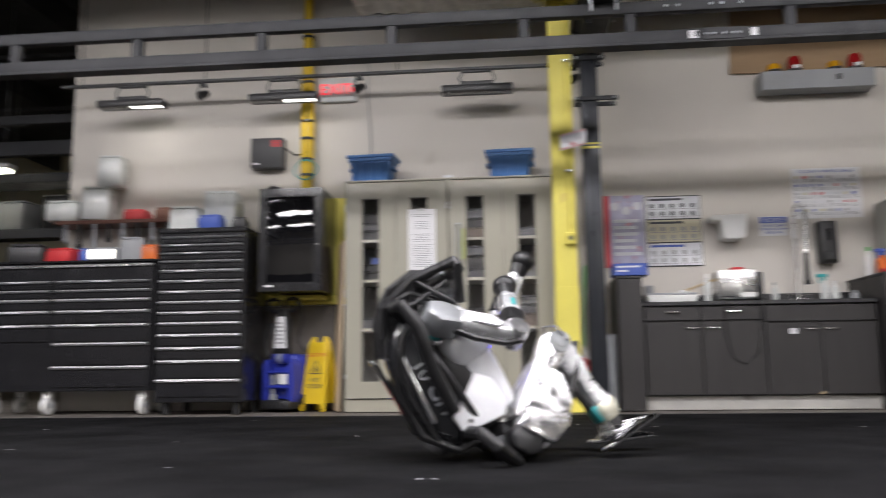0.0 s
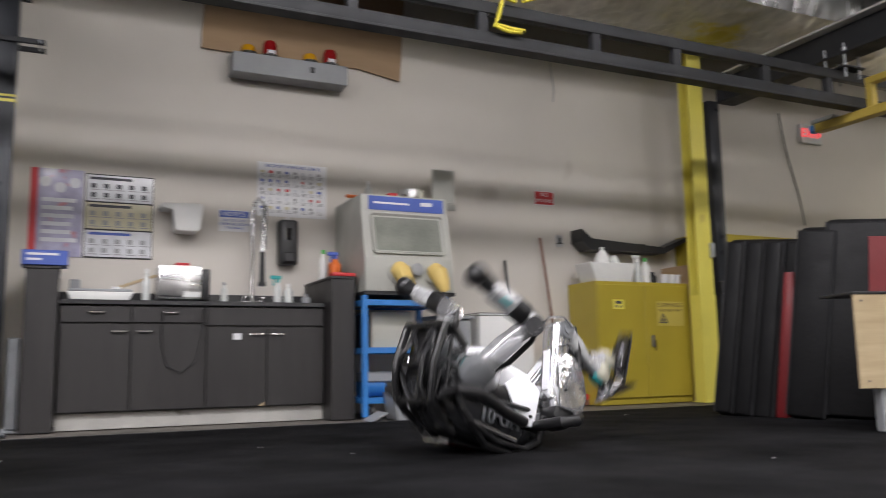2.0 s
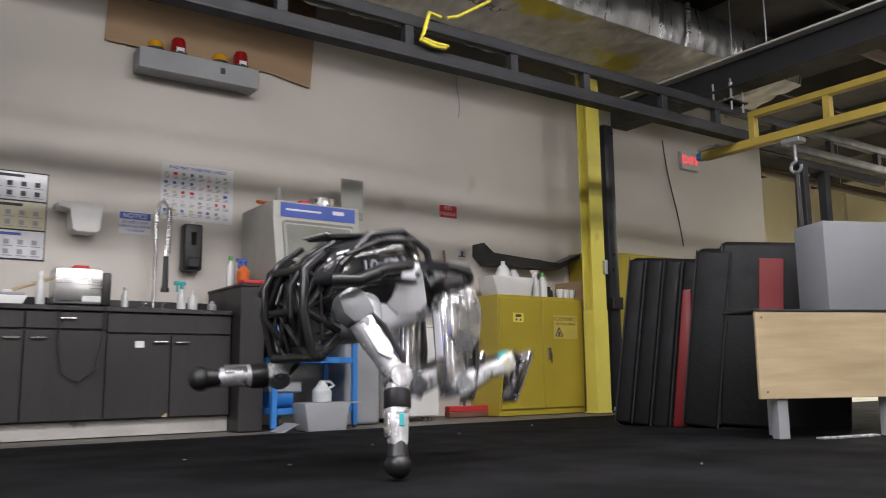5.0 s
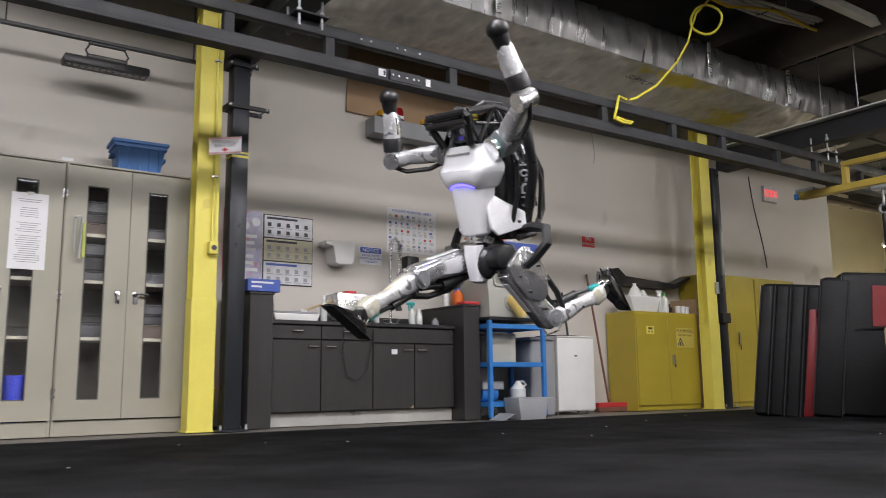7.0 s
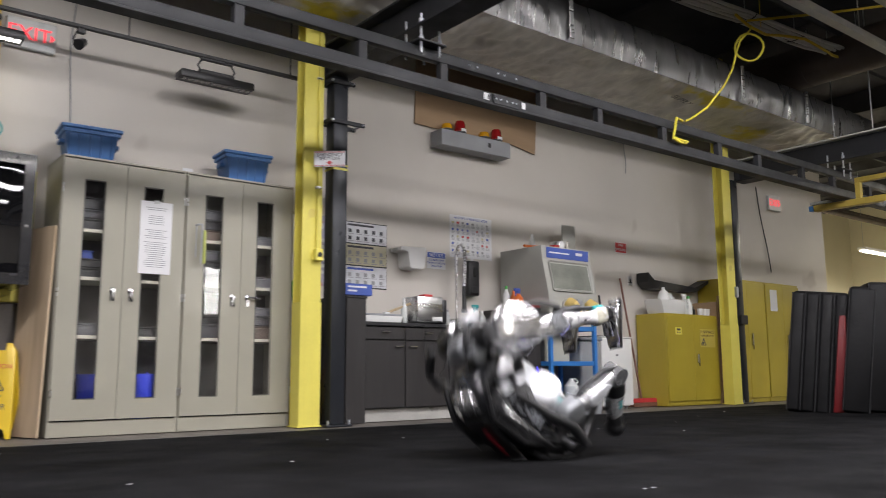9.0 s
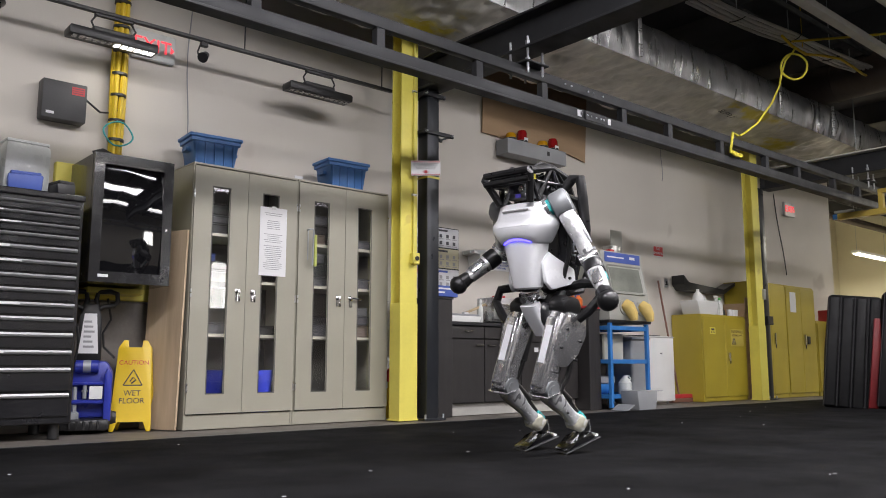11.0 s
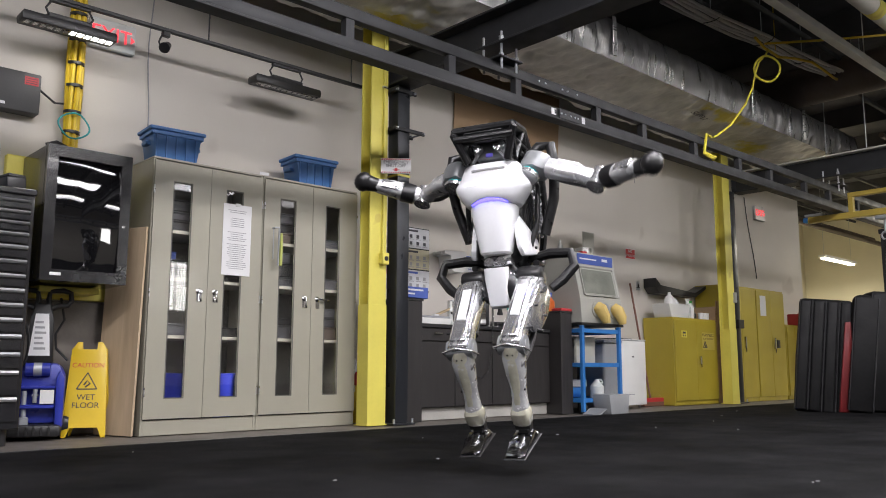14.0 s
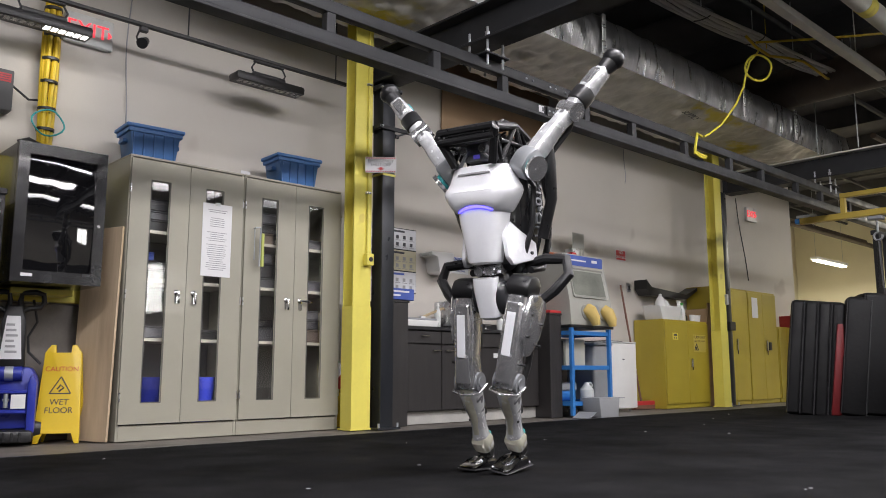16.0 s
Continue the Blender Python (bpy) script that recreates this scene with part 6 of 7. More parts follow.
gr = thing("floor_grate", at(5.3, 3.72, 0.001, -10), "strip of grey ribbed plastic on the floor", "grate")
for k in range(8):
    part("slat", Shape().box(0.06 * k, 0.06 * k + 0.045, 0, 0.06, 0, 0.012, 0.002), M_GREY, gr)
rack2 = thing("steel_rack", at(7.6, 4.2, 0), "dark steel tube rack behind the mats", "rack")
for x, y in ((0, 0), (0.35, 0.0), (0, 0.9), (0.35, 0.9)):
    part("upright", Shape().box(x - 0.04, x + 0.04, y - 0.04, y + 0.04, 0, 2.2, 0.005), M_STEEL, rack2)
part("bar", Shape().box(-0.1, 1.4, -0.04, 0.04, 2.2, 2.26, 0.005), M_STEEL, rack2)
part("bar", Shape().box(-0.1, 1.4, 0.86, 0.94, 2.2, 2.26, 0.005), M_STEEL, rack2)

# ---- neighbouring dark bay and far room ----
bay = thing("storage_rack", at(-9.0, 9.5, 0), "dark storage racking in the unlit neighbouring bay", "rack")
for x in (0, 2.0, 4.0):
    for y in (0, 0.8):
        part("upright", Shape().box(x, x + 0.08, y, y + 0.08, 0, 3.4, 0.004), M_STEEL, bay)
for z in (0.6, 1.3, 2.0, 2.7):
    part("beam", Shape().box(0, 4.1, -0.02, 0.06, z, z + 0.1, 0.004).box(0, 4.1, 0, 0.85, z + 0.1, z + 0.12, 0), M_STEEL, bay)
random.seed(9)
for z in (0.72, 1.42, 2.12):
    for k in range(6):
        clutter("storage_tub", -8.7 + 0.62 * k, 9.9, z, random.uniform(0.3, 0.5), 0.5, random.uniform(0.2, 0.45), random.choice((M_BLACK, M_GREY, M_CARDBOARD, M_YCAB, M_BLACK)), "dim storage tub on the dark racking")
batten(-7.0, 9.0, 2.75, 2.4, M_FARTUBE, "lit fluorescent batten in the dark bay")
batten(-6.4, 11.0, 2.4, 1.6, M_FARTUBE, "lit fluorescent batten in the dark bay")
tagged(part("brace_beam", Shape().box(-9.5, -4.3, 7.9, 8.0, 2.6, 2.75, 0.004, m=None).box(-9.5, -4.3, 8.4, 8.5, 3.1, 3.2, 0.004), M_STEEL), "dark steel beams across the neighbouring bay", "beam")

# lint and scraps of tape on the rubber floor
random.seed(21)
lint = Shape()
for x, y in ((-0.19, 2.88), (-0.14, 2.88), (0.94, 5.17), (2.4, 4.55), (0.04, 5.61), (-1.64, 4.28), (-0.75, 4.6), (2.1, 5.1), (0.5, 5.4), (-1.8, 6.0), (-2.3, 3.9), (3.2, 5.2), (4.1, 5.6), (-1.2, 3.2), (5.0, 5.9), (-2.9, 5.2), (3.8, 3.4)):
    lint.box(-0.008, 0.008, -0.003, 0.003, 0.0, 0.002, 0, m=pose(x, y, 0.0005, 0, 0, random.uniform(0, 180)))
tagged(part("floor_lint", lint, M_PAPER), "white lint and tape scraps on the rubber floor", "lint", kind="stuff")

# ---- the robot ----
M_RSILVER = mat("robot_silver", (0.84, 0.84, 0.85), 0.19, metal=0.85, var=0.12, scale=9, bump=0.16, grain=14, spread=0.12)
M_RFOOT = mat("robot_dark_chrome", (0.36, 0.36, 0.37), 0.18, metal=1.0, var=0.25, scale=14, bump=0.15, grain=30, spread=0.1)
M_RWHITE = mat("robot_white_shell", (0.88, 0.89, 0.92), 0.22, var=0.04, scale=4, bump=0.02, coat=0.5, spots=((0.72, 0.72, 0.74), 9.0, 0.26))
M_RCREAM = mat("robot_clear_cover", (0.55, 0.535, 0.43), 0.2, metal=0.2, var=0.2, scale=14, bump=0.3, grain=20, coat=0.5, spots=((0.72, 0.72, 0.7), 12.0, 0.42))
M_RPATCH = mat("robot_crumpled_cover", (0.72, 0.73, 0.74), 0.22, metal=0.4, var=0.25, scale=16, bump=0.5, grain=24, coat=0.3, spots=((0.22, 0.22, 0.23), 15.0, 0.36))
M_RBLACK = mat("robot_black_frame", (0.016, 0.016, 0.017), 0.35, var=0.25, scale=8, bump=0.06, grain=40)
M_RCARBON = mat("robot_carbon_shell", (0.03, 0.031, 0.034), 0.16, var=0.25, scale=5, bump=0.1, grain=9, coat=0.7, spread=0.06)
M_RGREY = mat("robot_grey", (0.26, 0.27, 0.28), 0.4, metal=0.3, var=0.12, bump=0.05)
M_RTEAL = mat("robot_teal", (0.03, 0.34, 0.35), 0.4, var=0.2)
M_RLIGHT = glow("robot_blue_light", (0.09, 0.07, 1.0), 5.0)
M_RVIOLET = glow("robot_violet_light", (0.1, 0.08, 0.5), 0.35)
M_RMARK = mat("robot_marking", (0.32, 0.33, 0.35), 0.4, var=0.05, bump=0)
M_RREDMARK = mat("robot_red_marking", (0.4, 0.03, 0.05), 0.4, var=0.05, bump=0)
HIP_W, HIP_Z, THIGH, SHANK, SHO_W, SHO_Z, UPPER, FORE = 0.145, 0.13, 0.42, 0.38, 0.20, 0.45, 0.34, 0.36


def loft(rings, seg=22, power=2.6, shape=None):
    """Rings of (z, centre x, centre y, half x, half y), joined from first to last."""
    s = shape or Shape()
    made = []
    for z, cx, cy, rx, ry in rings:
        ring = []
        for k in range(seg):
            a = 2 * math.pi * k / seg
            c_, s_ = math.cos(a), math.sin(a)
            ring.append(s.bm.verts.new((cx + rx * math.copysign(abs(c_) ** (2 / power), c_), cy + ry * math.copysign(abs(s_) ** (2 / power), s_), z)))
        made.append(ring)
    for p, q in zip(made, made[1:]):
        for k in range(seg):
            s.bm.faces.new((p[k], p[(k + 1) % seg], q[(k + 1) % seg], q[k]))
    s.bm.faces.new(made[0][::-1])
    s.bm.faces.new(made[-1])
    return s


robot = thing("humanoid_robot", at(0, 0, 0), "silver, white and black hydraulic humanoid robot on the rubber floor", "robot")

# torso, in the robot's own space: x ahead, y to its left, z up, from the waist joint
def chest_front(y, z=0.0):
    """How far ahead the chest's lower edge stands at y."""
    return 0.046 + 0.1 * (1 - min(abs(y) / 0.13, 1.0) ** 3) ** (1 / 3)


chest = loft([(0.236, 0.044, 0, 0.084, 0.112), (0.24, 0.046, 0, 0.098, 0.126), (0.25, 0.048, 0, 0.104, 0.136), (0.28, 0.051, 0, 0.11, 0.16), (0.312, 0.052, 0, 0.113, 0.181), (0.336, 0.051, 0, 0.112, 0.19), (0.356, 0.048, 0, 0.107, 0.187), (0.366, 0.045, 0, 0.1, 0.18), (0.385, 0.042, 0, 0.097, 0.168), (0.42, 0.04, 0, 0.095, 0.154), (0.447, 0.037, 0, 0.091, 0.146), (0.458, 0.034, 0, 0.083, 0.136), (0.462, 0.03, 0, 0.06, 0.11)], 48, 3.0)
for v in chest.bm.verts:
    if v.co.x > 0.06 and v.co.z < 0.3:
        v.co.z += 0.03 * max(0.0, 1 - (v.co.y / 0.105) ** 2) * (0.3 - v.co.z) / 0.064
    if v.co.x > 0.06 and 0.35 < v.co.z < 0.4:
        v.co.z -= 0.02 * max(0.0, 1 - (v.co.y / 0.15) ** 2)
part("chest_shell", chest, M_RWHITE, robot, "white chest shell")
part("belly_shell", loft([(0.0, 0.048, 0, 0.055, 0.066), (0.01, 0.05, 0, 0.066, 0.078), (0.06, 0.051, 0, 0.074, 0.086), (0.13, 0.05, 0, 0.083, 0.099), (0.2, 0.048, 0, 0.09, 0.113), (0.285, 0.046, 0, 0.092, 0.124)], 40, 3.0), M_RWHITE, robot, "white belly shell")
for sy in (1, -1):
    part("flank_plate", Shape().prism([(-0.13, 0.02), (0.05, -0.01), (0.085, 0.03), (0.09, 0.14), (0.04, 0.2), (-0.05, 0.14), (-0.135, 0.1)], -0.014, 0.014, 0.01, pose(-0.02, sy * 0.135, 0.0, sy * 7, 0, sy * -10)), M_RWHITE, robot, "white flank plate")
    part("screw", Shape().cyl((-0.1, sy * 0.14, 0.05), (-0.1, sy * 0.166, 0.05), 0.008, seg=10), M_RBLACK, robot)
part("chest_light", Shape().tube([(chest_front(y) - 0.004, y, 0.236 + 0.03 * max(0.0, 1 - (y / 0.105) ** 2)) for y in [-0.09 + 0.0075 * i for i in range(25)]], [0.003 + 0.005 * math.sin(math.pi * i / 24) for i in range(25)], 8), M_RLIGHT, robot, "glowing blue light strip")
part("brand_bar", Shape().tube([(0.04 + 0.0965 * (1 - (abs(y) / 0.16) ** 3) ** (1 / 3), y, 0.418) for y in [-0.085 + 0.017 * i for i in range(11)]], 0.006, 4), M_GREYINK, robot)
part("core", loft([(-0.03, -0.03, 0, 0.06, 0.07), (0.0, -0.04, 0, 0.09, 0.1), (0.2, -0.05, 0, 0.09, 0.13), (0.44, -0.04, 0, 0.08, 0.13), (0.5, -0.02, 0, 0.06, 0.1)], 20), M_RBLACK, robot)
pack = part("backpack", loft([(-0.04, -0.15, 0, 0.05, 0.09), (0.0, -0.16, 0, 0.09, 0.125), (0.12, -0.165, 0, 0.115, 0.155), (0.3, -0.16, 0, 0.12, 0.165), (0.44, -0.14, 0, 0.11, 0.15), (0.52, -0.11, 0, 0.08, 0.12), (0.545, -0.09, 0, 0.05, 0.09)], 26, 3.2).rough(0.006, 8), M_RCARBON, robot, "glossy dark backpack shell")
part("back_plate", Shape().box(-0.3, -0.285, -0.085, 0.085, 0.1, 0.44, 0.01), M_RBLACK, pack)
part("back_stripe", Shape().box(-0.305, -0.3005, -0.015, 0.015, 0.2, 0.36, 0.002), M_RREDMARK, pack, "red marking on the back")
part("back_bar", Shape().box(-0.31, -0.295, -0.09, 0.09, 0.43, 0.455, 0.006), M_RSILVER, pack, "silver bar")
part("rear_coupling", Shape().ball((-0.24, 0.035, 0.03), 0.05).ball((-0.24, -0.035, 0.03), 0.05).cyl((-0.24, -0.07, 0.06), (-0.24, 0.07, 0.06), 0.03), M_RSILVER, robot, "silver pump couplings")
for sy in (1, -1):
    lettering("marking", "HD-01", 0.085, pose(-0.15, sy * 0.178, 0.24, 90, 0, 0) @ pose(0, 0, 0, 0, 0, 90) if sy < 0 else pose(-0.15, 0.178, 0.24, 90, 0, 180) @ pose(0, 0, 0, 0, 0, 90), M_RMARK, robot, "pale letters on the side of the backpack", 0.006)
    part("side_strake", Shape().prism([(-0.235, 0.12), (-0.215, 0.12), (-0.185, 0.4), (-0.2, 0.4)], -0.006, 0.006, 0.003, pose(0, sy * 0.165, 0)), M_RSILVER, robot, "silver strake")
    # protective cage round the flank
    cage = Shape()
    cage.tube([(-0.02, sy * 0.12, 0.53), (-0.16, sy * 0.19, 0.47), (-0.28, sy * 0.17, 0.3), (-0.29, sy * 0.15, 0.1), (-0.2, sy * 0.16, -0.02), (-0.08, sy * 0.16, -0.03)], 0.017, 9)
    cage.tube([(-0.2, sy * 0.19, 0.44), (-0.255, sy * 0.19, 0.25), (-0.25, sy * 0.16, 0.05)], 0.012, 8)
    part("flank_cage", cage, M_RBLACK, robot, "black tubular guard")
    part("shoulder_hose", Shape().tube([(-0.1, sy * 0.13, 0.5), (-0.12, sy * 0.2, 0.58), (-0.1, sy * 0.265, 0.57), (-0.09, sy * 0.28, 0.46), (-0.13, sy * 0.26, 0.3), (-0.14, sy * 0.2, 0.12)], 0.027, 12), M_RBLACK, robot)
    part("hip_hose", Shape().tube([(-0.14, sy * 0.1, 0.0), (-0.13, sy * 0.22, 0.02), (-0.11, sy * 0.33, 0.01), (-0.09, sy * 0.35, -0.06), (-0.06, sy * 0.29, -0.13), (-0.04, sy * 0.24, -0.17)], [0.022, 0.026, 0.026, 0.026, 0.026, 0.022], 10), M_RBLACK, robot, "black sleeved hose bundle")
    part("side_hose", Shape().tube([(-0.1, sy * 0.12, 0.46), (-0.09, sy * 0.19, 0.36), (-0.08, sy * 0.18, 0.18), (-0.07, sy * 0.14, 0.05)], 0.013, 8), M_RBLACK, robot)
head = part("head_cage", Shape().tube([(0.13, 0.1, 0.46), (0.19, 0.155, 0.6), (0.185, 0.15, 0.615), (0.185, -0.15, 0.615), (0.19, -0.155, 0.6), (0.13, -0.1, 0.46)], 0.02, 9).tube([(0.19, 0.15, 0.57), (0.19, -0.15, 0.57)], 0.017, 9).tube([(0.185, 0.15, 0.615), (0.0, 0.15, 0.638), (-0.16, 0.13, 0.6), (-0.22, 0.12, 0.5)], 0.019, 9).tube([(0.185, -0.15, 0.615), (0.0, -0.15, 0.638), (-0.16, -0.13, 0.6), (-0.22, -0.12, 0.5)], 0.019, 9).tube([(0.0, 0.15, 0.638), (0.0, -0.15, 0.638)], 0.016, 9).tube([(-0.16, 0.13, 0.6), (-0.16, -0.13, 0.6)], 0.018, 9).tube([(0.0, 0.15, 0.638), (0.1, 0.13, 0.47)], 0.014, 8).tube([(0.0, -0.15, 0.638), (0.1, -0.13, 0.47)], 0.014, 8).tube([(0.0, 0.15, 0.638), (-0.12, 0.13, 0.48)], 0.014, 8).tube([(0.0, -0.15, 0.638), (-0.12, -0.13, 0.48)], 0.014, 8), M_RBLACK, robot, "black tubular head guard")
part("head_bar", Shape().box(0.176, 0.196, -0.1, 0.1, 0.588, 0.6, 0.004), M_RBLACK, head)
for y in (-0.06, 0.06):
    part("head_truss", Shape().tube([(0.185, y, 0.615), (0.0, y * 2.2, 0.638), (-0.16, y * 0.5, 0.6)], 0.012, 8).tube([(0.185, -y * 1.8, 0.615), (0.0, y * 0.6, 0.638)], 0.011, 8), M_RBLACK, head)
part("sensor_bar", Shape().box(0.135, 0.178, -0.135, 0.135, 0.55, 0.6, 0.014, seg=2).box(-0.06, 0.14, -0.1, 0.1, 0.57, 0.61, 0.015, seg=2), M_RBLACK, head, "black sensor housing")
for y in (-0.09, -0.035, 0.035, 0.09):
    part("bolt", Shape().cyl((0.176, y, 0.575), (0.182, y, 0.575), 0.007, seg=10), M_RSILVER, head)
for sy in (1, -1):
    part("side_truss", Shape().tube([(0.185, sy * 0.15, 0.6), (0.1, sy * 0.13, 0.47), (0.0, sy * 0.152, 0.635), (-0.06, sy * 0.14, 0.48), (-0.16, sy * 0.13, 0.6)], 0.011, 8).tube([(0.12, sy * 0.14, 0.56), (-0.1, sy * 0.15, 0.55)], 0.009, 8), M_RBLACK, head)
    part("top_hose", Shape().tube([(0.1, sy * 0.07, 0.62), (0.02, sy * 0.1, 0.665), (-0.1, sy * 0.1, 0.655), (-0.2, sy * 0.11, 0.57), (-0.26, sy * 0.12, 0.44)], 0.013, 9), M_RBLACK, head)
part("head_tag", Shape().box(0.06, 0.1, 0.06, 0.1, 0.575, 0.61, 0.006), M_ROPE, head, "yellow tag")
part("pump_head", loft([(0.47, -0.1, 0, 0.09, 0.12), (0.52, -0.09, 0, 0.1, 0.12), (0.57, -0.08, 0, 0.08, 0.1), (0.6, -0.08, 0, 0.05, 0.07)], 16).rough(0.02, 11), M_RCARBON, robot)
for k in range(2):
    part("cage_rib", Shape().tube([(0.165, -0.09 + 0.06 * k, 0.61), (0.05, -0.08 + 0.053 * k, 0.635), (-0.1, -0.07 + 0.046 * k, 0.58)], 0.009, 7), M_RBLACK, head)
part("sensor_block", Shape().box(-0.02, 0.1, -0.075, 0.075, 0.48, 0.57, 0.012, seg=2).cyl((0.1, -0.05, 0.53), (0.13, -0.05, 0.53), 0.022).cyl((0.1, 0.05, 0.53), (0.13, 0.05, 0.53), 0.022), M_RGREY, robot, "grey sensor block")
for sy in (1, -1):
    part("sensor_eye", Shape().cyl((0.128, sy * 0.05, 0.53), (0.136, sy * 0.05, 0.53), 0.018), M_RSILVER, robot)
part("sensor_glow", Shape().box(0.1, 0.104, -0.018, 0.018, 0.49, 0.51, 0.002), M_RVIOLET, robot, "dim violet sensor light")
for sy in (1, -1):
    part("neck_strut", Shape().tube([(0.1, sy * 0.1, 0.45), (0.12, sy * 0.04, 0.52), (0.13, sy * 0.1, 0.6)], 0.01, 7), M_RGREY, robot)
for k in range(4):
    part("hose", Shape().tube([(0.06 - 0.04 * k, -0.11 + 0.07 * k, 0.5), (-0.04, -0.15 + 0.1 * k, 0.6 + 0.03 * (k % 2)), (-0.15, -0.14 + 0.09 * k, 0.6 - 0.02 * k), (-0.2, -0.1 + 0.06 * k, 0.45)], 0.013, 8), M_RBLACK, robot)
    part("wire", Shape().tube([(0.08, -0.07 + 0.05 * k, 0.57), (0.02, -0.1 + 0.07 * k, 0.61), (-0.05, -0.05 + 0.03 * k, 0.56)], 0.006, 6), M_RSILVER if k % 2 else M_RBLACK, robot)


def limb(name, rings, material, label="", seg=18, power=2.6):
    return part(name, loft(rings, seg, power).rough(0.003, 18), material, robot, label)


# pelvis
pelvis = limb("pelvis", [(-0.2, -0.02, 0, 0.04, 0.06), (-0.16, -0.03, 0, 0.08, 0.1), (-0.1, -0.04, 0, 0.08, 0.11), (-0.04, -0.03, 0, 0.06, 0.07), (0.0, 0, 0, 0.05, 0.05)], M_RBLACK)
part("front_wedge", loft([(-0.25, 0.05, 0, 0.02, 0.035), (-0.235, 0.06, 0, 0.035, 0.05), (-0.1, 0.075, 0, 0.035, 0.06), (-0.05, 0.075, 0, 0.032, 0.06)], 22, 4.0), M_RWHITE, pelvis, "white pelvis wedge")
part("waist_joint", Shape().cyl((0.02, -0.07, -0.015), (0.02, 0.07, -0.015), 0.032).cyl((0.05, -0.03, -0.02), (0.085, -0.03, -0.02), 0.022).cyl((0.05, 0.03, -0.02), (0.085, 0.03, -0.02), 0.022).box(-0.01, 0.05, -0.045, 0.045, -0.045, 0.0, 0.008), M_RSILVER, pelvis, "silver waist joint")
part("valve_block", Shape().cyl((-0.07, -0.11, -0.1), (-0.07, 0.11, -0.1), 0.045).box(-0.12, -0.04, -0.05, 0.05, -0.19, -0.09, 0.01), M_RGREY, pelvis)
for sy in (1, -1):
    part("hip_ball", Shape().ball((0.035, sy * 0.055, -0.145), 0.06, 0.045, 0.085, None, 20), M_RCARBON, pelvis, "dark rounded hip cover")
limbs = {"pelvis": pelvis}
for side, sy in (("left", 1), ("right", -1)):
    th = limb("thigh", [(-0.44, 0.005, 0, 0.05, 0.05), (-0.4, 0.01, 0, 0.056, 0.054), (-0.3, 0.015, 0, 0.05, 0.05), (-0.15, 0.005, 0, 0.056, 0.054), (-0.04, 0.0, 0, 0.06, 0.058), (0.02, -0.01, 0, 0.055, 0.05)], M_RSILVER, "polished silver thigh", 20, 4.0)
    part("hip_cap", Shape().prism([(-0.06, -0.02), (0.055, -0.03), (0.075, 0.02), (0.04, 0.07), (-0.03, 0.078), (-0.075, 0.035)], -0.062, 0.062, 0.02), M_RBLACK, th, "black hip actuator cover")
    part("thigh_plate", Shape().prism([(-0.1, 0.0), (0.04, -0.01), (0.062, -0.1), (0.058, -0.22), (0.0, -0.3), (-0.06, -0.29), (-0.12, -0.21), (-0.14, -0.1)], -0.02, 0.02, 0.014, pose(0.0, sy * 0.06, 0.0, sy * -3, 0, 0)), M_RSILVER, th, "polished silver thigh plate")
    part("thigh_rail", Shape().box(0.045, 0.075, -0.042, 0.042, -0.43, -0.05, 0.014, seg=3), M_RSILVER, th, "chromed front rail")
    part("rail_inset", Shape().box(0.074, 0.079, -0.022, 0.022, -0.3, -0.1, 0.002), M_RWHITE, th, "white inset strip")
    part("knee_box", Shape().box(-0.03, 0.062, -0.052, 0.052, -0.455, -0.34, 0.022, seg=3), M_RSILVER, th, "polished knee box")
    part("knee_joint", Shape().cyl((0, -0.062, -0.42), (0, 0.062, -0.42), 0.046, seg=22).cyl((0, -0.068, -0.42), (0, 0.068, -0.42), 0.026, seg=16), M_RGREY, th, "grey knee joint")
    part("knee_guard", Shape().tube([(-0.03, -0.076, -0.43), (0.04, -0.07, -0.468), (0.072, 0.0, -0.475), (0.04, 0.07, -0.468), (-0.03, 0.076, -0.43)], 0.005, 8), M_RSILVER, th, "bent wire knee guard")
    part("thigh_actuator", Shape().cyl((-0.07, 0, -0.06), (-0.075, 0, -0.26), 0.03).cyl((-0.075, 0, -0.26), (-0.05, 0, -0.4), 0.014), M_RBLACK, th, "black thigh actuator")
    part("thigh_cable", Shape().tube([(-0.06, sy * 0.03, -0.02), (-0.12, sy * 0.03, -0.18), (-0.11, sy * 0.03, -0.34), (-0.07, sy * 0.03, -0.46)], 0.016, 8), M_RBLACK, th)
    for x, z in ((0.02, -0.1), (0.03, -0.2), (0.02, -0.33), (-0.1, -0.14), (-0.1, -0.24)):
        part("screw", Shape().cyl((x, sy * 0.05, z), (x, sy * 0.083, z), 0.006, seg=8), M_RBLACK, th)
    limbs[side + "_thigh"] = th
    sh = limb("shank", [(-0.385, -0.005, 0, 0.024, 0.026), (-0.365, 0.0, 0, 0.036, 0.036), (-0.3, 0.012, 0, 0.044, 0.04), (-0.25, 0.008, 0, 0.034, 0.034), (-0.19, 0.004, 0, 0.034, 0.034), (-0.12, 0.006, 0, 0.046, 0.044), (-0.05, 0.008, 0, 0.05, 0.05), (0.0, 0, 0, 0.042, 0.048)], M_RPATCH, "crumpled silver shank", 20, 3.2)
    part("shin_cover", loft([(-0.37, 0.012, 0, 0.02, 0.022), (-0.3, 0.03, 0, 0.02, 0.024), (-0.22, 0.024, 0, 0.018, 0.018), (-0.12, 0.032, 0, 0.024, 0.028), (-0.03, 0.03, 0, 0.028, 0.036), (0.0, 0.022, 0, 0.026, 0.036)], 18, 3.2).rough(0.003, 22), M_RCREAM, sh, "translucent cream shin cover")
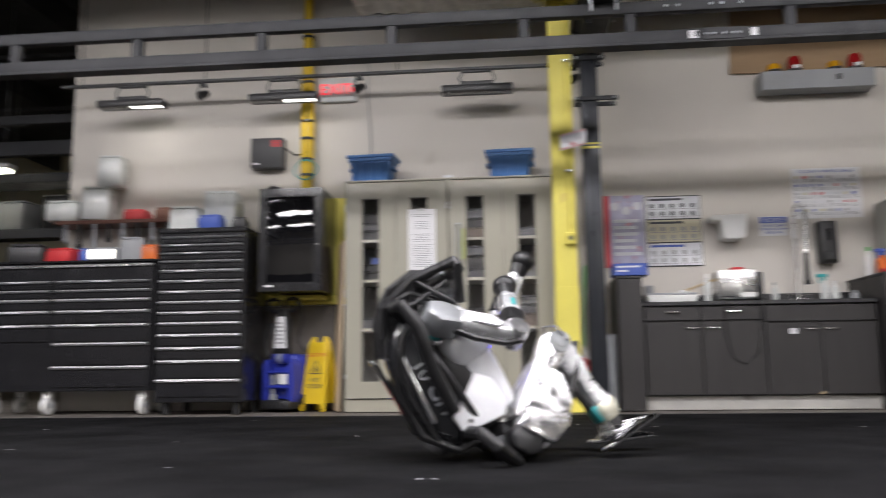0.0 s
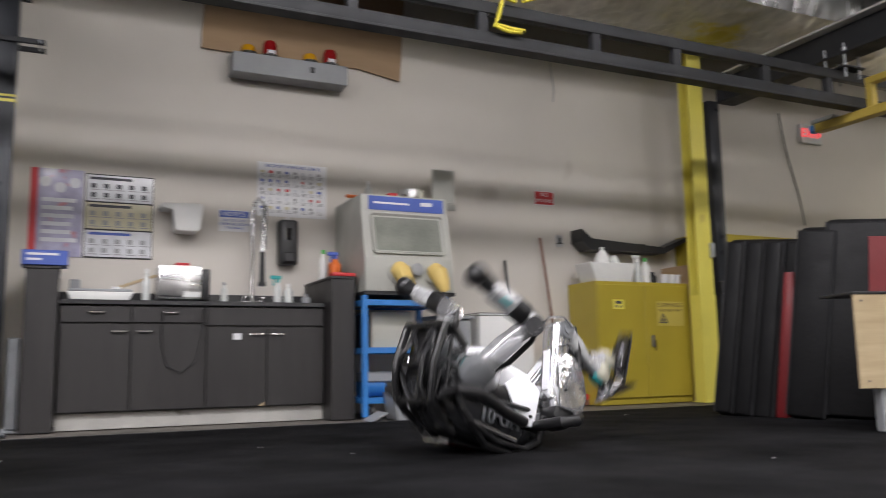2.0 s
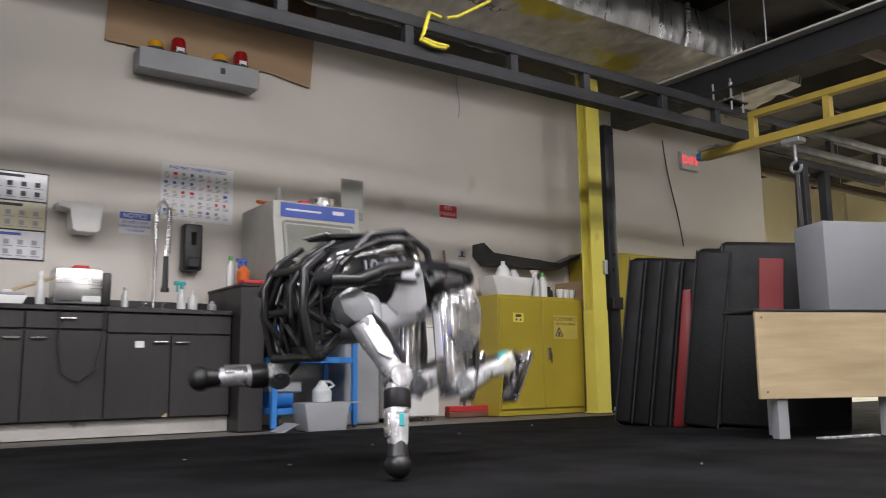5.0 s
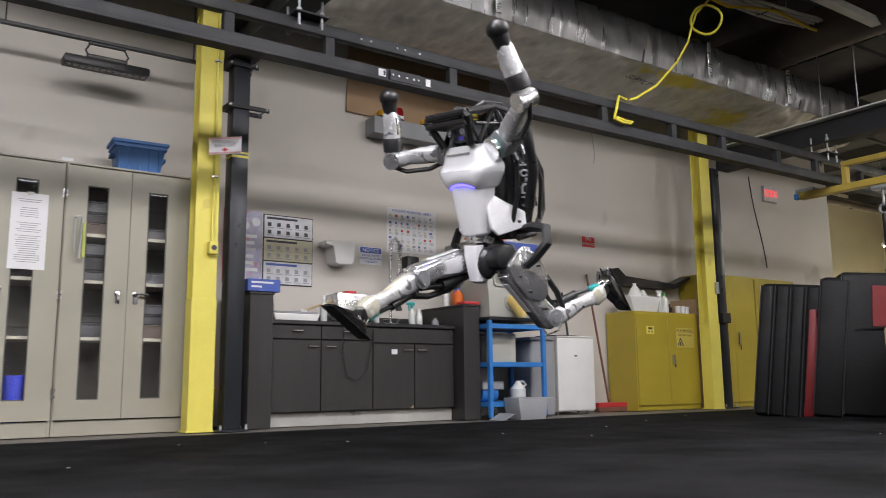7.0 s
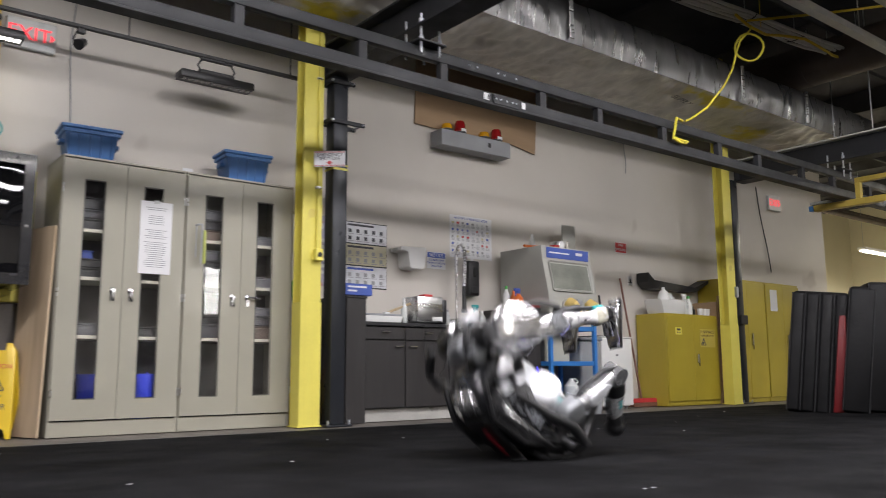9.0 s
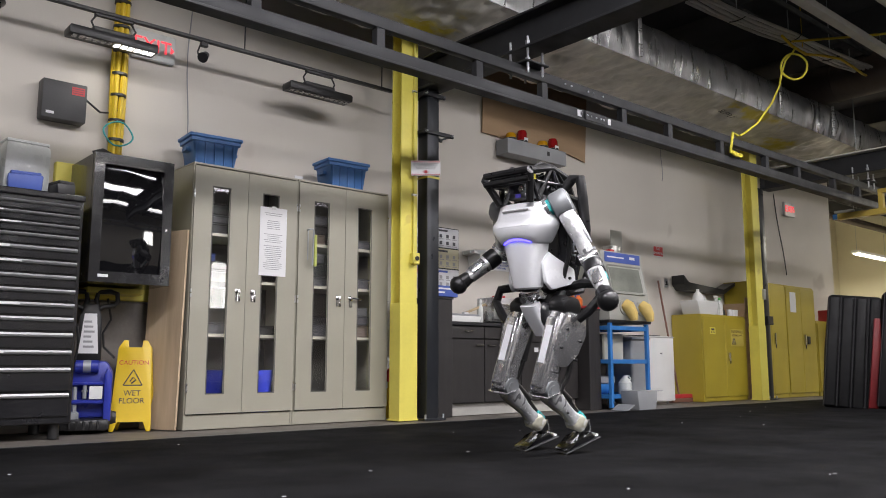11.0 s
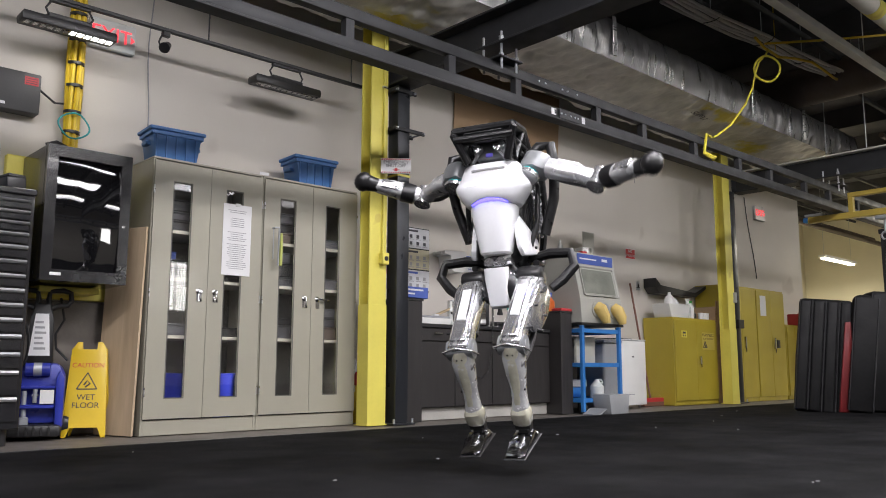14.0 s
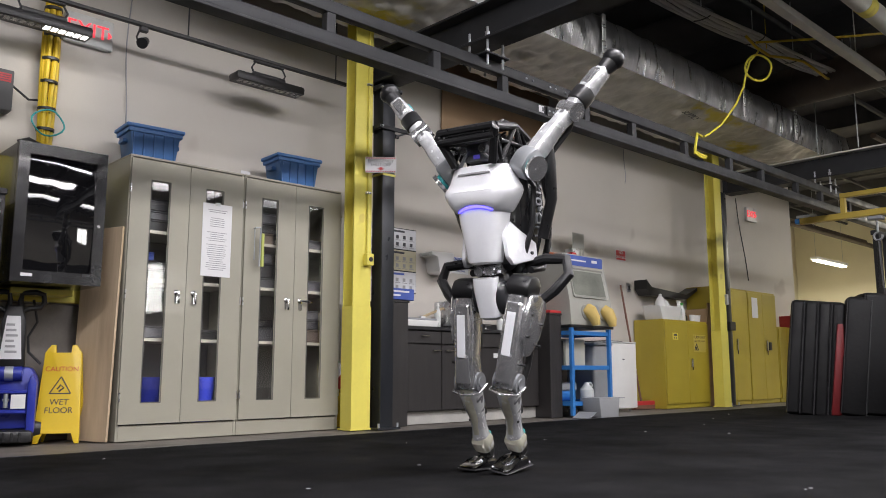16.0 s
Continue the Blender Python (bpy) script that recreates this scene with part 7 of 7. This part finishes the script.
    part("ankle_block", loft([(-0.372, 0.002, 0, 0.034, 0.036), (-0.36, 0.004, 0, 0.044, 0.042), (-0.31, 0.01, 0, 0.05, 0.044), (-0.29, 0.012, 0, 0.04, 0.038)], 18, 4.0).rough(0.002, 22), M_RCREAM, sh, "cream ankle cover")
    for y in (-0.012, 0.012):
        part("screw", Shape().cyl((0.05, y, -0.03), (0.0605, y, -0.03), 0.004, seg=8), M_RBLACK, sh)
    part("calf_actuator", Shape().cyl((-0.05, 0, -0.05), (-0.05, 0, -0.2), 0.022).cyl((-0.05, 0, -0.2), (-0.035, 0, -0.34), 0.011).ball((-0.05, 0, -0.05), 0.028), M_RBLACK, sh, "black calf actuator")
    part("ankle_cover", Shape().box(-0.05, -0.022, -0.026, 0.026, -0.36, -0.29, 0.01, seg=2), M_RTEAL, sh, "teal ankle cover")
    part("shin_mark", Shape().cyl((0.02, sy * 0.03, -0.2), (0.02, sy * 0.04, -0.2), 0.006, seg=8), M_RBLACK, sh)
    limbs[side + "_shank"] = sh
    ft = part("foot", Shape().prism([(-0.06, -0.079), (0.165, -0.079), (0.182, -0.072), (0.165, -0.064), (0.08, -0.05), (0.035, -0.03), (-0.025, -0.03), (-0.05, -0.06)], -0.048, 0.048, 0.012), M_RFOOT, robot, "dark chromed wedge foot")
    part("toe_ridge", Shape().prism([(0.03, -0.04), (0.12, -0.062), (0.12, -0.052), (0.04, -0.022)], -0.016, 0.016, 0.004), M_RFOOT, ft)
    part("heel_tab", Shape().box(-0.095, -0.045, -0.03, 0.03, -0.082, -0.07, 0.005), M_RSILVER, ft, "silver heel tab")
    part("sole", Shape().box(-0.09, 0.184, -0.05, 0.05, -0.085, -0.078, 0.003), M_RBLACK, ft, "black rubber sole")
    part("ankle_joint", Shape().cyl((0, -0.036, 0), (0, 0.036, 0), 0.024).box(-0.018, 0.018, -0.026, 0.026, -0.04, 0.01, 0.006), M_RBLACK, ft)
    for y in (-0.024, 0.024):
        part("ankle_rod", Shape().cyl((-0.035, y, -0.06), (-0.03, y, 0.03), 0.007, seg=8), M_RSILVER, ft)
    limbs[side + "_foot"] = ft
    ua = limb("upper_arm", [(-0.34, 0, 0, 0.036, 0.036), (-0.3, 0, 0, 0.042, 0.04), (-0.24, 0.004, 0, 0.038, 0.036), (-0.17, 0.004, 0, 0.046, 0.042), (-0.1, 0, 0, 0.048, 0.046), (-0.07, 0, 0, 0.045, 0.045)], M_RPATCH, "crumpled silver and white upper arm", 20, 3.0)
    part("arm_plate", Shape().prism([(-0.03, -0.12), (0.03, -0.11), (0.035, -0.22), (0.0, -0.27), (-0.03, -0.24)], -0.006, 0.006, 0.005, pose(0, sy * 0.044, 0)), M_RWHITE, ua, "white arm plate")
    part("shoulder_housing", Shape().prism([(-0.06, -0.08), (0.05, -0.08), (0.068, -0.02), (0.05, 0.055), (-0.03, 0.065), (-0.068, 0.02)], -0.052, 0.052, 0.022), M_RGREY, ua, "grey shoulder housing")
    part("shoulder_ring", Shape().cyl((0, sy * -0.05, 0), (0, sy * -0.068, 0.0), 0.046, seg=22), M_RTEAL, ua, "teal shoulder ring")
    part("shoulder_cuff", Shape().cyl((0, sy * -0.066, 0), (0, sy * -0.085, 0.0), 0.058, seg=22), M_RSILVER, ua, "silver shoulder cuff")
    part("elbow_joint", Shape().cyl((0, -0.05, -0.34), (0, 0.05, -0.34), 0.046, seg=20), M_RSILVER, ua, "silver elbow joint")
    part("arm_hose", Shape().tube([(-0.04, 0, -0.02), (-0.075, 0, -0.14), (-0.07, 0, -0.28), (-0.03, 0, -0.36)], 0.013, 8), M_RBLACK, ua)
    limbs[side + "_upper_arm"] = ua
    fa = limb("forearm", [(-0.28, 0, 0, 0.03, 0.03), (-0.25, 0, 0, 0.038, 0.036), (-0.18, 0.004, 0, 0.044, 0.042), (-0.12, 0.0, 0, 0.046, 0.044), (-0.05, 0, 0, 0.042, 0.042), (0.0, 0, 0, 0.036, 0.036)], M_RPATCH, "crumpled silver forearm", 20, 3.0)
    part("forearm_band", loft([(-0.125, 0, 0, 0.049, 0.048), (-0.12, 0, 0, 0.052, 0.051), (-0.055, 0, 0, 0.051, 0.05), (-0.05, 0, 0, 0.047, 0.046)], 18), M_RBLACK, fa, "black band")
    part("forearm_cover", Shape().box(0.032, 0.05, -0.026, 0.026, -0.24, -0.14, 0.008, seg=2), M_RSILVER, fa)
    part("teal_strip", Shape().box(-0.01, 0.01, sy * 0.042 - 0.004, sy * 0.042 + 0.004, -0.2, -0.15, 0.003), M_RTEAL, fa)
    part("wrist", Shape().cyl((0, 0, -0.25), (0, 0, -0.31), 0.036, 0.044), M_RBLACK, fa)
    part("fist", Shape().ball((0, 0, -0.34), 0.054, 0.054, 0.05).rough(0.004, 20), M_RBLACK, fa, "black ball fist")
    limbs[side + "_forearm"] = fa

# ---- movement ----
POSES = {}


def key(t, place, torso, waist, left_leg, right_leg, left_arm, right_arm):
    """A pose: waist place; torso yaw, pitch, roll; waist pitch, turn; hip, spread, knee, ankle; shoulder, lift, twist, elbow."""
    POSES[t] = np.array([*place, *torso, *waist, *left_leg, *right_leg, *left_arm, *right_arm], float)


key(0.0, (0.032, 3.508, 0.104), (13, -32, -1), (-18, 2), (97, 1, 111, -31), (105, -16, 122, -4), (60, 20, 0, 60), (48, -16, -49, 82))
key(0.5, (0.468, 3.262, 0.321), (17, 20, 4), (3, -4), (138, 0, 141, 29), (132, -12, 148, 37), (34, 12, -6, 59), (11, 33, -16, 88))
key(1.0, (0.923, 3.349, 0.503), (12, 45, 2), (-2, 4), (98, 16, 133, -34), (82, -30, 127, 53), (117, 17, -2, 63), (113, -3, -10, 71))
key(1.5, (2.231, 3.999, 0.634), (-17, 186, 8), (16, 2), (122, -12, -2, 0), (135, 30, -2, -26), (84, 56, -33, 28), (140, 47, -26, 144))
key(2.0, (3.197, 4.395, 0.183), (15, 286, -4), (22, -0), (79, -3, 46, -10), (112, -9, 116, -33), (84, -14, 72, 84), (67, 36, -2, 96))
key(2.5, (3.470, 4.185, 0.371), (30, 379, -2), (6, -3), (136, -5, 141, 33), (126, 6, 143, 44), (30, 20, 0, 60), (0, 11, 43, 84))
key(3.0, (3.776, 4.356, 0.773), (28, 342, 6), (-8, -5), (20, -4, 82, 35), (24, 1, 87, 37), (7, 65, 64, 25), (56, 20, 47, 48))
key(3.2, (3.830, 4.356, 1.020), (34, 346, 4), (-8, -5), (14, -6, 50, 22), (16, 3, 52, 22), (7, 75, 64, 20), (20, 70, 20, 20))
key(3.5, (3.880, 4.350, 1.000), (110, 366, 3), (0, -3), (30, -4, 62, 25), (30, 3, 62, 25), (5, 50, 40, 30), (10, 50, 40, 30))
key(3.8, (3.750, 4.330, 0.620), (176, 372, 0), (6, -2), (75, -4, 105, 40), (75, 1, 105, 40), (7, 35, 30, 35), (0, 35, 30, 48))
key(4.2, (3.500, 4.300, 0.875), (180, 368, -1), (27, -6), (43, -8, 67, 39), (46, 6, 66, 37), (-5, 25, 27, 38), (-45, 31, 27, 79))
key(4.9, (2.900, 4.200, 0.620), (185, 440, 0), (6, 2), (94, 3, 115, 52), (101, -7, 122, 52), (60, 20, 0, 30), (83, 38, 21, 84))
key(5.5, (2.108, 4.111, 0.386), (192, 592, -16), (-4, 4), (131, -2, 2, 10), (133, -12, 12, 0), (118, 13, -46, 99), (110, 20, -0, 60))
key(6.0, (1.556, 4.130, 0.168), (204, 721, 4), (-14, 2), (130, -9, 111, -26), (135, -5, 117, -27), (40, 20, 0, 60), (31, -3, -21, 64))
key(6.5, (1.002, 3.796, 0.478), (190, 734, -1), (15, 0), (113, -0, 131, 43), (109, -1, 134, 47), (51, 31, 0, 40), (61, 3, 1, 53))
key(7.0, (1.063, 3.919, 1.113), (184, 732, -7), (-1, -9), (-38, 2, 67, -10), (81, -13, 9, -28), (148, 53, -74, 59), (85, 61, -4, 97))
key(7.5, (0.957, 3.790, 0.545), (194, 717, 6), (16, -0), (75, -2, 124, 56), (76, -6, 133, 55), (10, 29, 3, 34), (24, -16, 22, 44))
key(8.0, (1.205, 3.990, 0.470), (200, 721, 8), (20, -2), (101, -4, 132, 52), (106, -2, 138, 52), (32, 14, -24, 63), (48, 22, 14, 34))
key(8.5, (0.996, 4.037, 0.584), (195, 761, 12), (6, 2), (94, 3, 115, 52), (101, -7, 122, 52), (60, 20, 0, 30), (83, 38, 21, 84))
key(9.0, (0.024, 4.019, 0.413), (186, 949, -11), (-10, 1), (119, 3, -2, 16), (128, -2, 21, 40), (105, 17, -27, 105), (109, 20, -0, 59))
key(9.5, (-0.172, 4.258, 0.258), (188, 1081, -2), (-8, -9), (129, 3, 115, -12), (127, 6, 106, -22), (48, 9, -13, 96), (67, 24, -7, 56))
key(10.2, (-0.550, 4.200, 0.875), (185, 1085, -1), (27, -6), (43, -8, 67, 39), (46, 6, 66, 37), (-5, 25, 27, 38), (-45, 31, 27, 79))
key(11.3, (-0.650, 4.200, 0.875), (185, 1085, -1), (27, -6), (43, -8, 67, 39), (46, 6, 66, 37), (-5, 25, 27, 38), (-45, 31, 27, 79))
key(11.8, (-0.700, 4.200, 0.780), (190, 1089, -3), (9, 1), (64, -3, 98, 52), (59, -7, 95, 52), (0, 45, 0, 30), (0, 60, 0, 30))
key(12.0, (-0.766, 4.096, 1.213), (250, 1086, 3), (1, -5), (28, -14, 37, -13), (26, 10, -0, -28), (-25, 82, -127, 130), (33, -8, -14, 63))
key(12.25, (-0.766, 4.096, 0.980), (430, 1090, 3), (1, -5), (35, -14, 60, 25), (35, 10, 60, 25), (20, 20, 0, 60), (20, -8, -14, 63))
key(12.5, (-0.450, 4.269, 0.535), (548, 1107, -1), (24, -3), (130, -1, 117, 40), (133, -5, 112, 32), (36, 44, 12, 52), (-15, 32, 22, 81))
key(13.0, (-0.721, 4.211, 0.875), (554, 1078, -1), (27, -6), (43, -8, 67, 39), (46, 6, 66, 37), (-5, 25, 27, 38), (-45, 31, 27, 79))
key(13.6, (-0.721, 4.211, 0.875), (554, 1078, -1), (27, -6), (43, -8, 67, 39), (46, 6, 66, 37), (-5, 25, 27, 38), (-45, 31, 27, 79))
key(14.0, (-0.805, 4.089, 1.015), (566, 1078, 3), (9, -2), (48, -3, 59, -3), (47, -2, 63, 5), (10, 68, 16, 37), (-80, 54, 102, 65))
key(14.5, (-0.703, 4.150, 0.728), (552, 1089, -3), (9, 1), (64, -3, 98, 52), (59, -7, 95, 52), (13, 110, 24, -3), (2, 92, 1, -0))
key(15.0, (-0.769, 4.076, 0.943), (550, 1084, -2), (10, 2), (24, -8, 42, 29), (18, 1, 35, 31), (-21, 118, 5, -1), (6, 126, 0, 0))
key(15.5, (-0.818, 4.015, 0.953), (552, 1085, -1), (8, 2), (13, -10, 32, 27), (7, 2, 22, 30), (32, 152, 4, -1), (15, 138, 10, 6))
key(16.0, (-0.818, 4.015, 0.953), (552, 1085, -1), (8, 2), (13, -10, 32, 27), (7, 2, 22, 30), (32, 152, 4, -1), (15, 138, 10, 6))


def pose_at(t):
    """The pose at t, eased between the keyed poses without overshoot."""
    ts = sorted(POSES)
    t = min(max(t, ts[0]), ts[-1])
    i = max(k for k in range(len(ts) - 1) if ts[k] <= t)

    def slope(k):
        if k in (0, len(ts) - 1):
            return np.zeros(24)
        a = (POSES[ts[k]] - POSES[ts[k - 1]]) / (ts[k] - ts[k - 1])
        b = (POSES[ts[k + 1]] - POSES[ts[k]]) / (ts[k + 1] - ts[k])
        both = a * b > 0
        return np.where(both, 2 * a * b / np.where(both, a + b, 1.0), 0)

    h = ts[i + 1] - ts[i]
    f = (t - ts[i]) / h
    p, q, m0, m1 = POSES[ts[i]], POSES[ts[i + 1]], slope(i), slope(i + 1)
    return (2 * f**3 - 3 * f**2 + 1) * p + (f**3 - 2 * f**2 + f) * h * m0 + (3 * f**2 - 2 * f**3) * q + (f**3 - f**2) * h * m1


def turn(axis, degrees):
    return Matrix.Rotation(radians(degrees), 4, axis)


def joint_poses(v):
    """The robot's pose, and each limb's pose in the robot's space."""
    out = {"pelvis": turn("Z", v[7]) @ turn("Y", v[6])}
    for n, (side, s) in enumerate((("left", 1), ("right", -1))):
        hf, ha, kn, an = v[8 + 4 * n:12 + 4 * n]
        th = out["pelvis"] @ pose(0, s * HIP_W, -HIP_Z) @ turn("Y", -hf) @ turn("X", s * ha)
        sh = th @ pose(0, 0, -THIGH) @ turn("Y", kn)
        out[side + "_thigh"], out[side + "_shank"], out[side + "_foot"] = th, sh, sh @ pose(0, 0, -SHANK) @ turn("Y", -an)
        sf, sa, st, el = v[16 + 4 * n:20 + 4 * n]
        ua = pose(0, s * SHO_W, SHO_Z) @ turn("Y", -sf) @ turn("X", s * sa) @ turn("Z", s * st)
        out[side + "_upper_arm"], out[side + "_forearm"] = ua, ua @ pose(0, 0, -UPPER) @ turn("Y", -el)
    root = Matrix.Translation(v[0:3]) @ turn("Z", v[3]) @ turn("Y", v[4]) @ turn("X", v[5])
    return root, out


def lowest(root, out):
    """How low the robot reaches."""
    zs = []
    for side in ("left", "right"):
        for p in ((0.18, 0, -0.085), (-0.09, 0, -0.085)):
            zs.append((root @ out[side + "_foot"] @ Vector(p)).z)
        zs.append((root @ out[side + "_forearm"] @ Vector((0, 0, -0.34))).z - 0.055)
        zs.append((root @ out[side + "_thigh"] @ Vector((0, 0, -0.42))).z - 0.055)
        zs.append((root @ out[side + "_thigh"] @ Vector((0, 0, 0))).z - 0.08)
    for p in ((-0.29, 0.0, 0.3), (-0.25, 0.12, 0.05), (-0.25, -0.12, 0.05), (-0.22, 0.12, 0.48), (-0.22, -0.12, 0.48), (-0.05, 0.13, 0.66), (-0.05, -0.13, 0.66), (0.17, 0.13, 0.64), (0.17, -0.13, 0.64)):
        zs.append((root @ Vector(p)).z)
    return min(zs)


def motions():
    rows = {name: [] for name in limbs}
    roots = []
    for k in range(161):
        t = k / 10
        root, out = joint_poses(pose_at(t))
        lift = max(0.0, 0.002 - lowest(root, out))
        roots.append((t, Matrix.Translation((0, 0, lift)) @ root))
        for name in limbs:
            rows[name].append((t, out[name]))
    walk(robot, roots)
    for name, ob in limbs.items():
        walk(ob, rows[name])


motions()
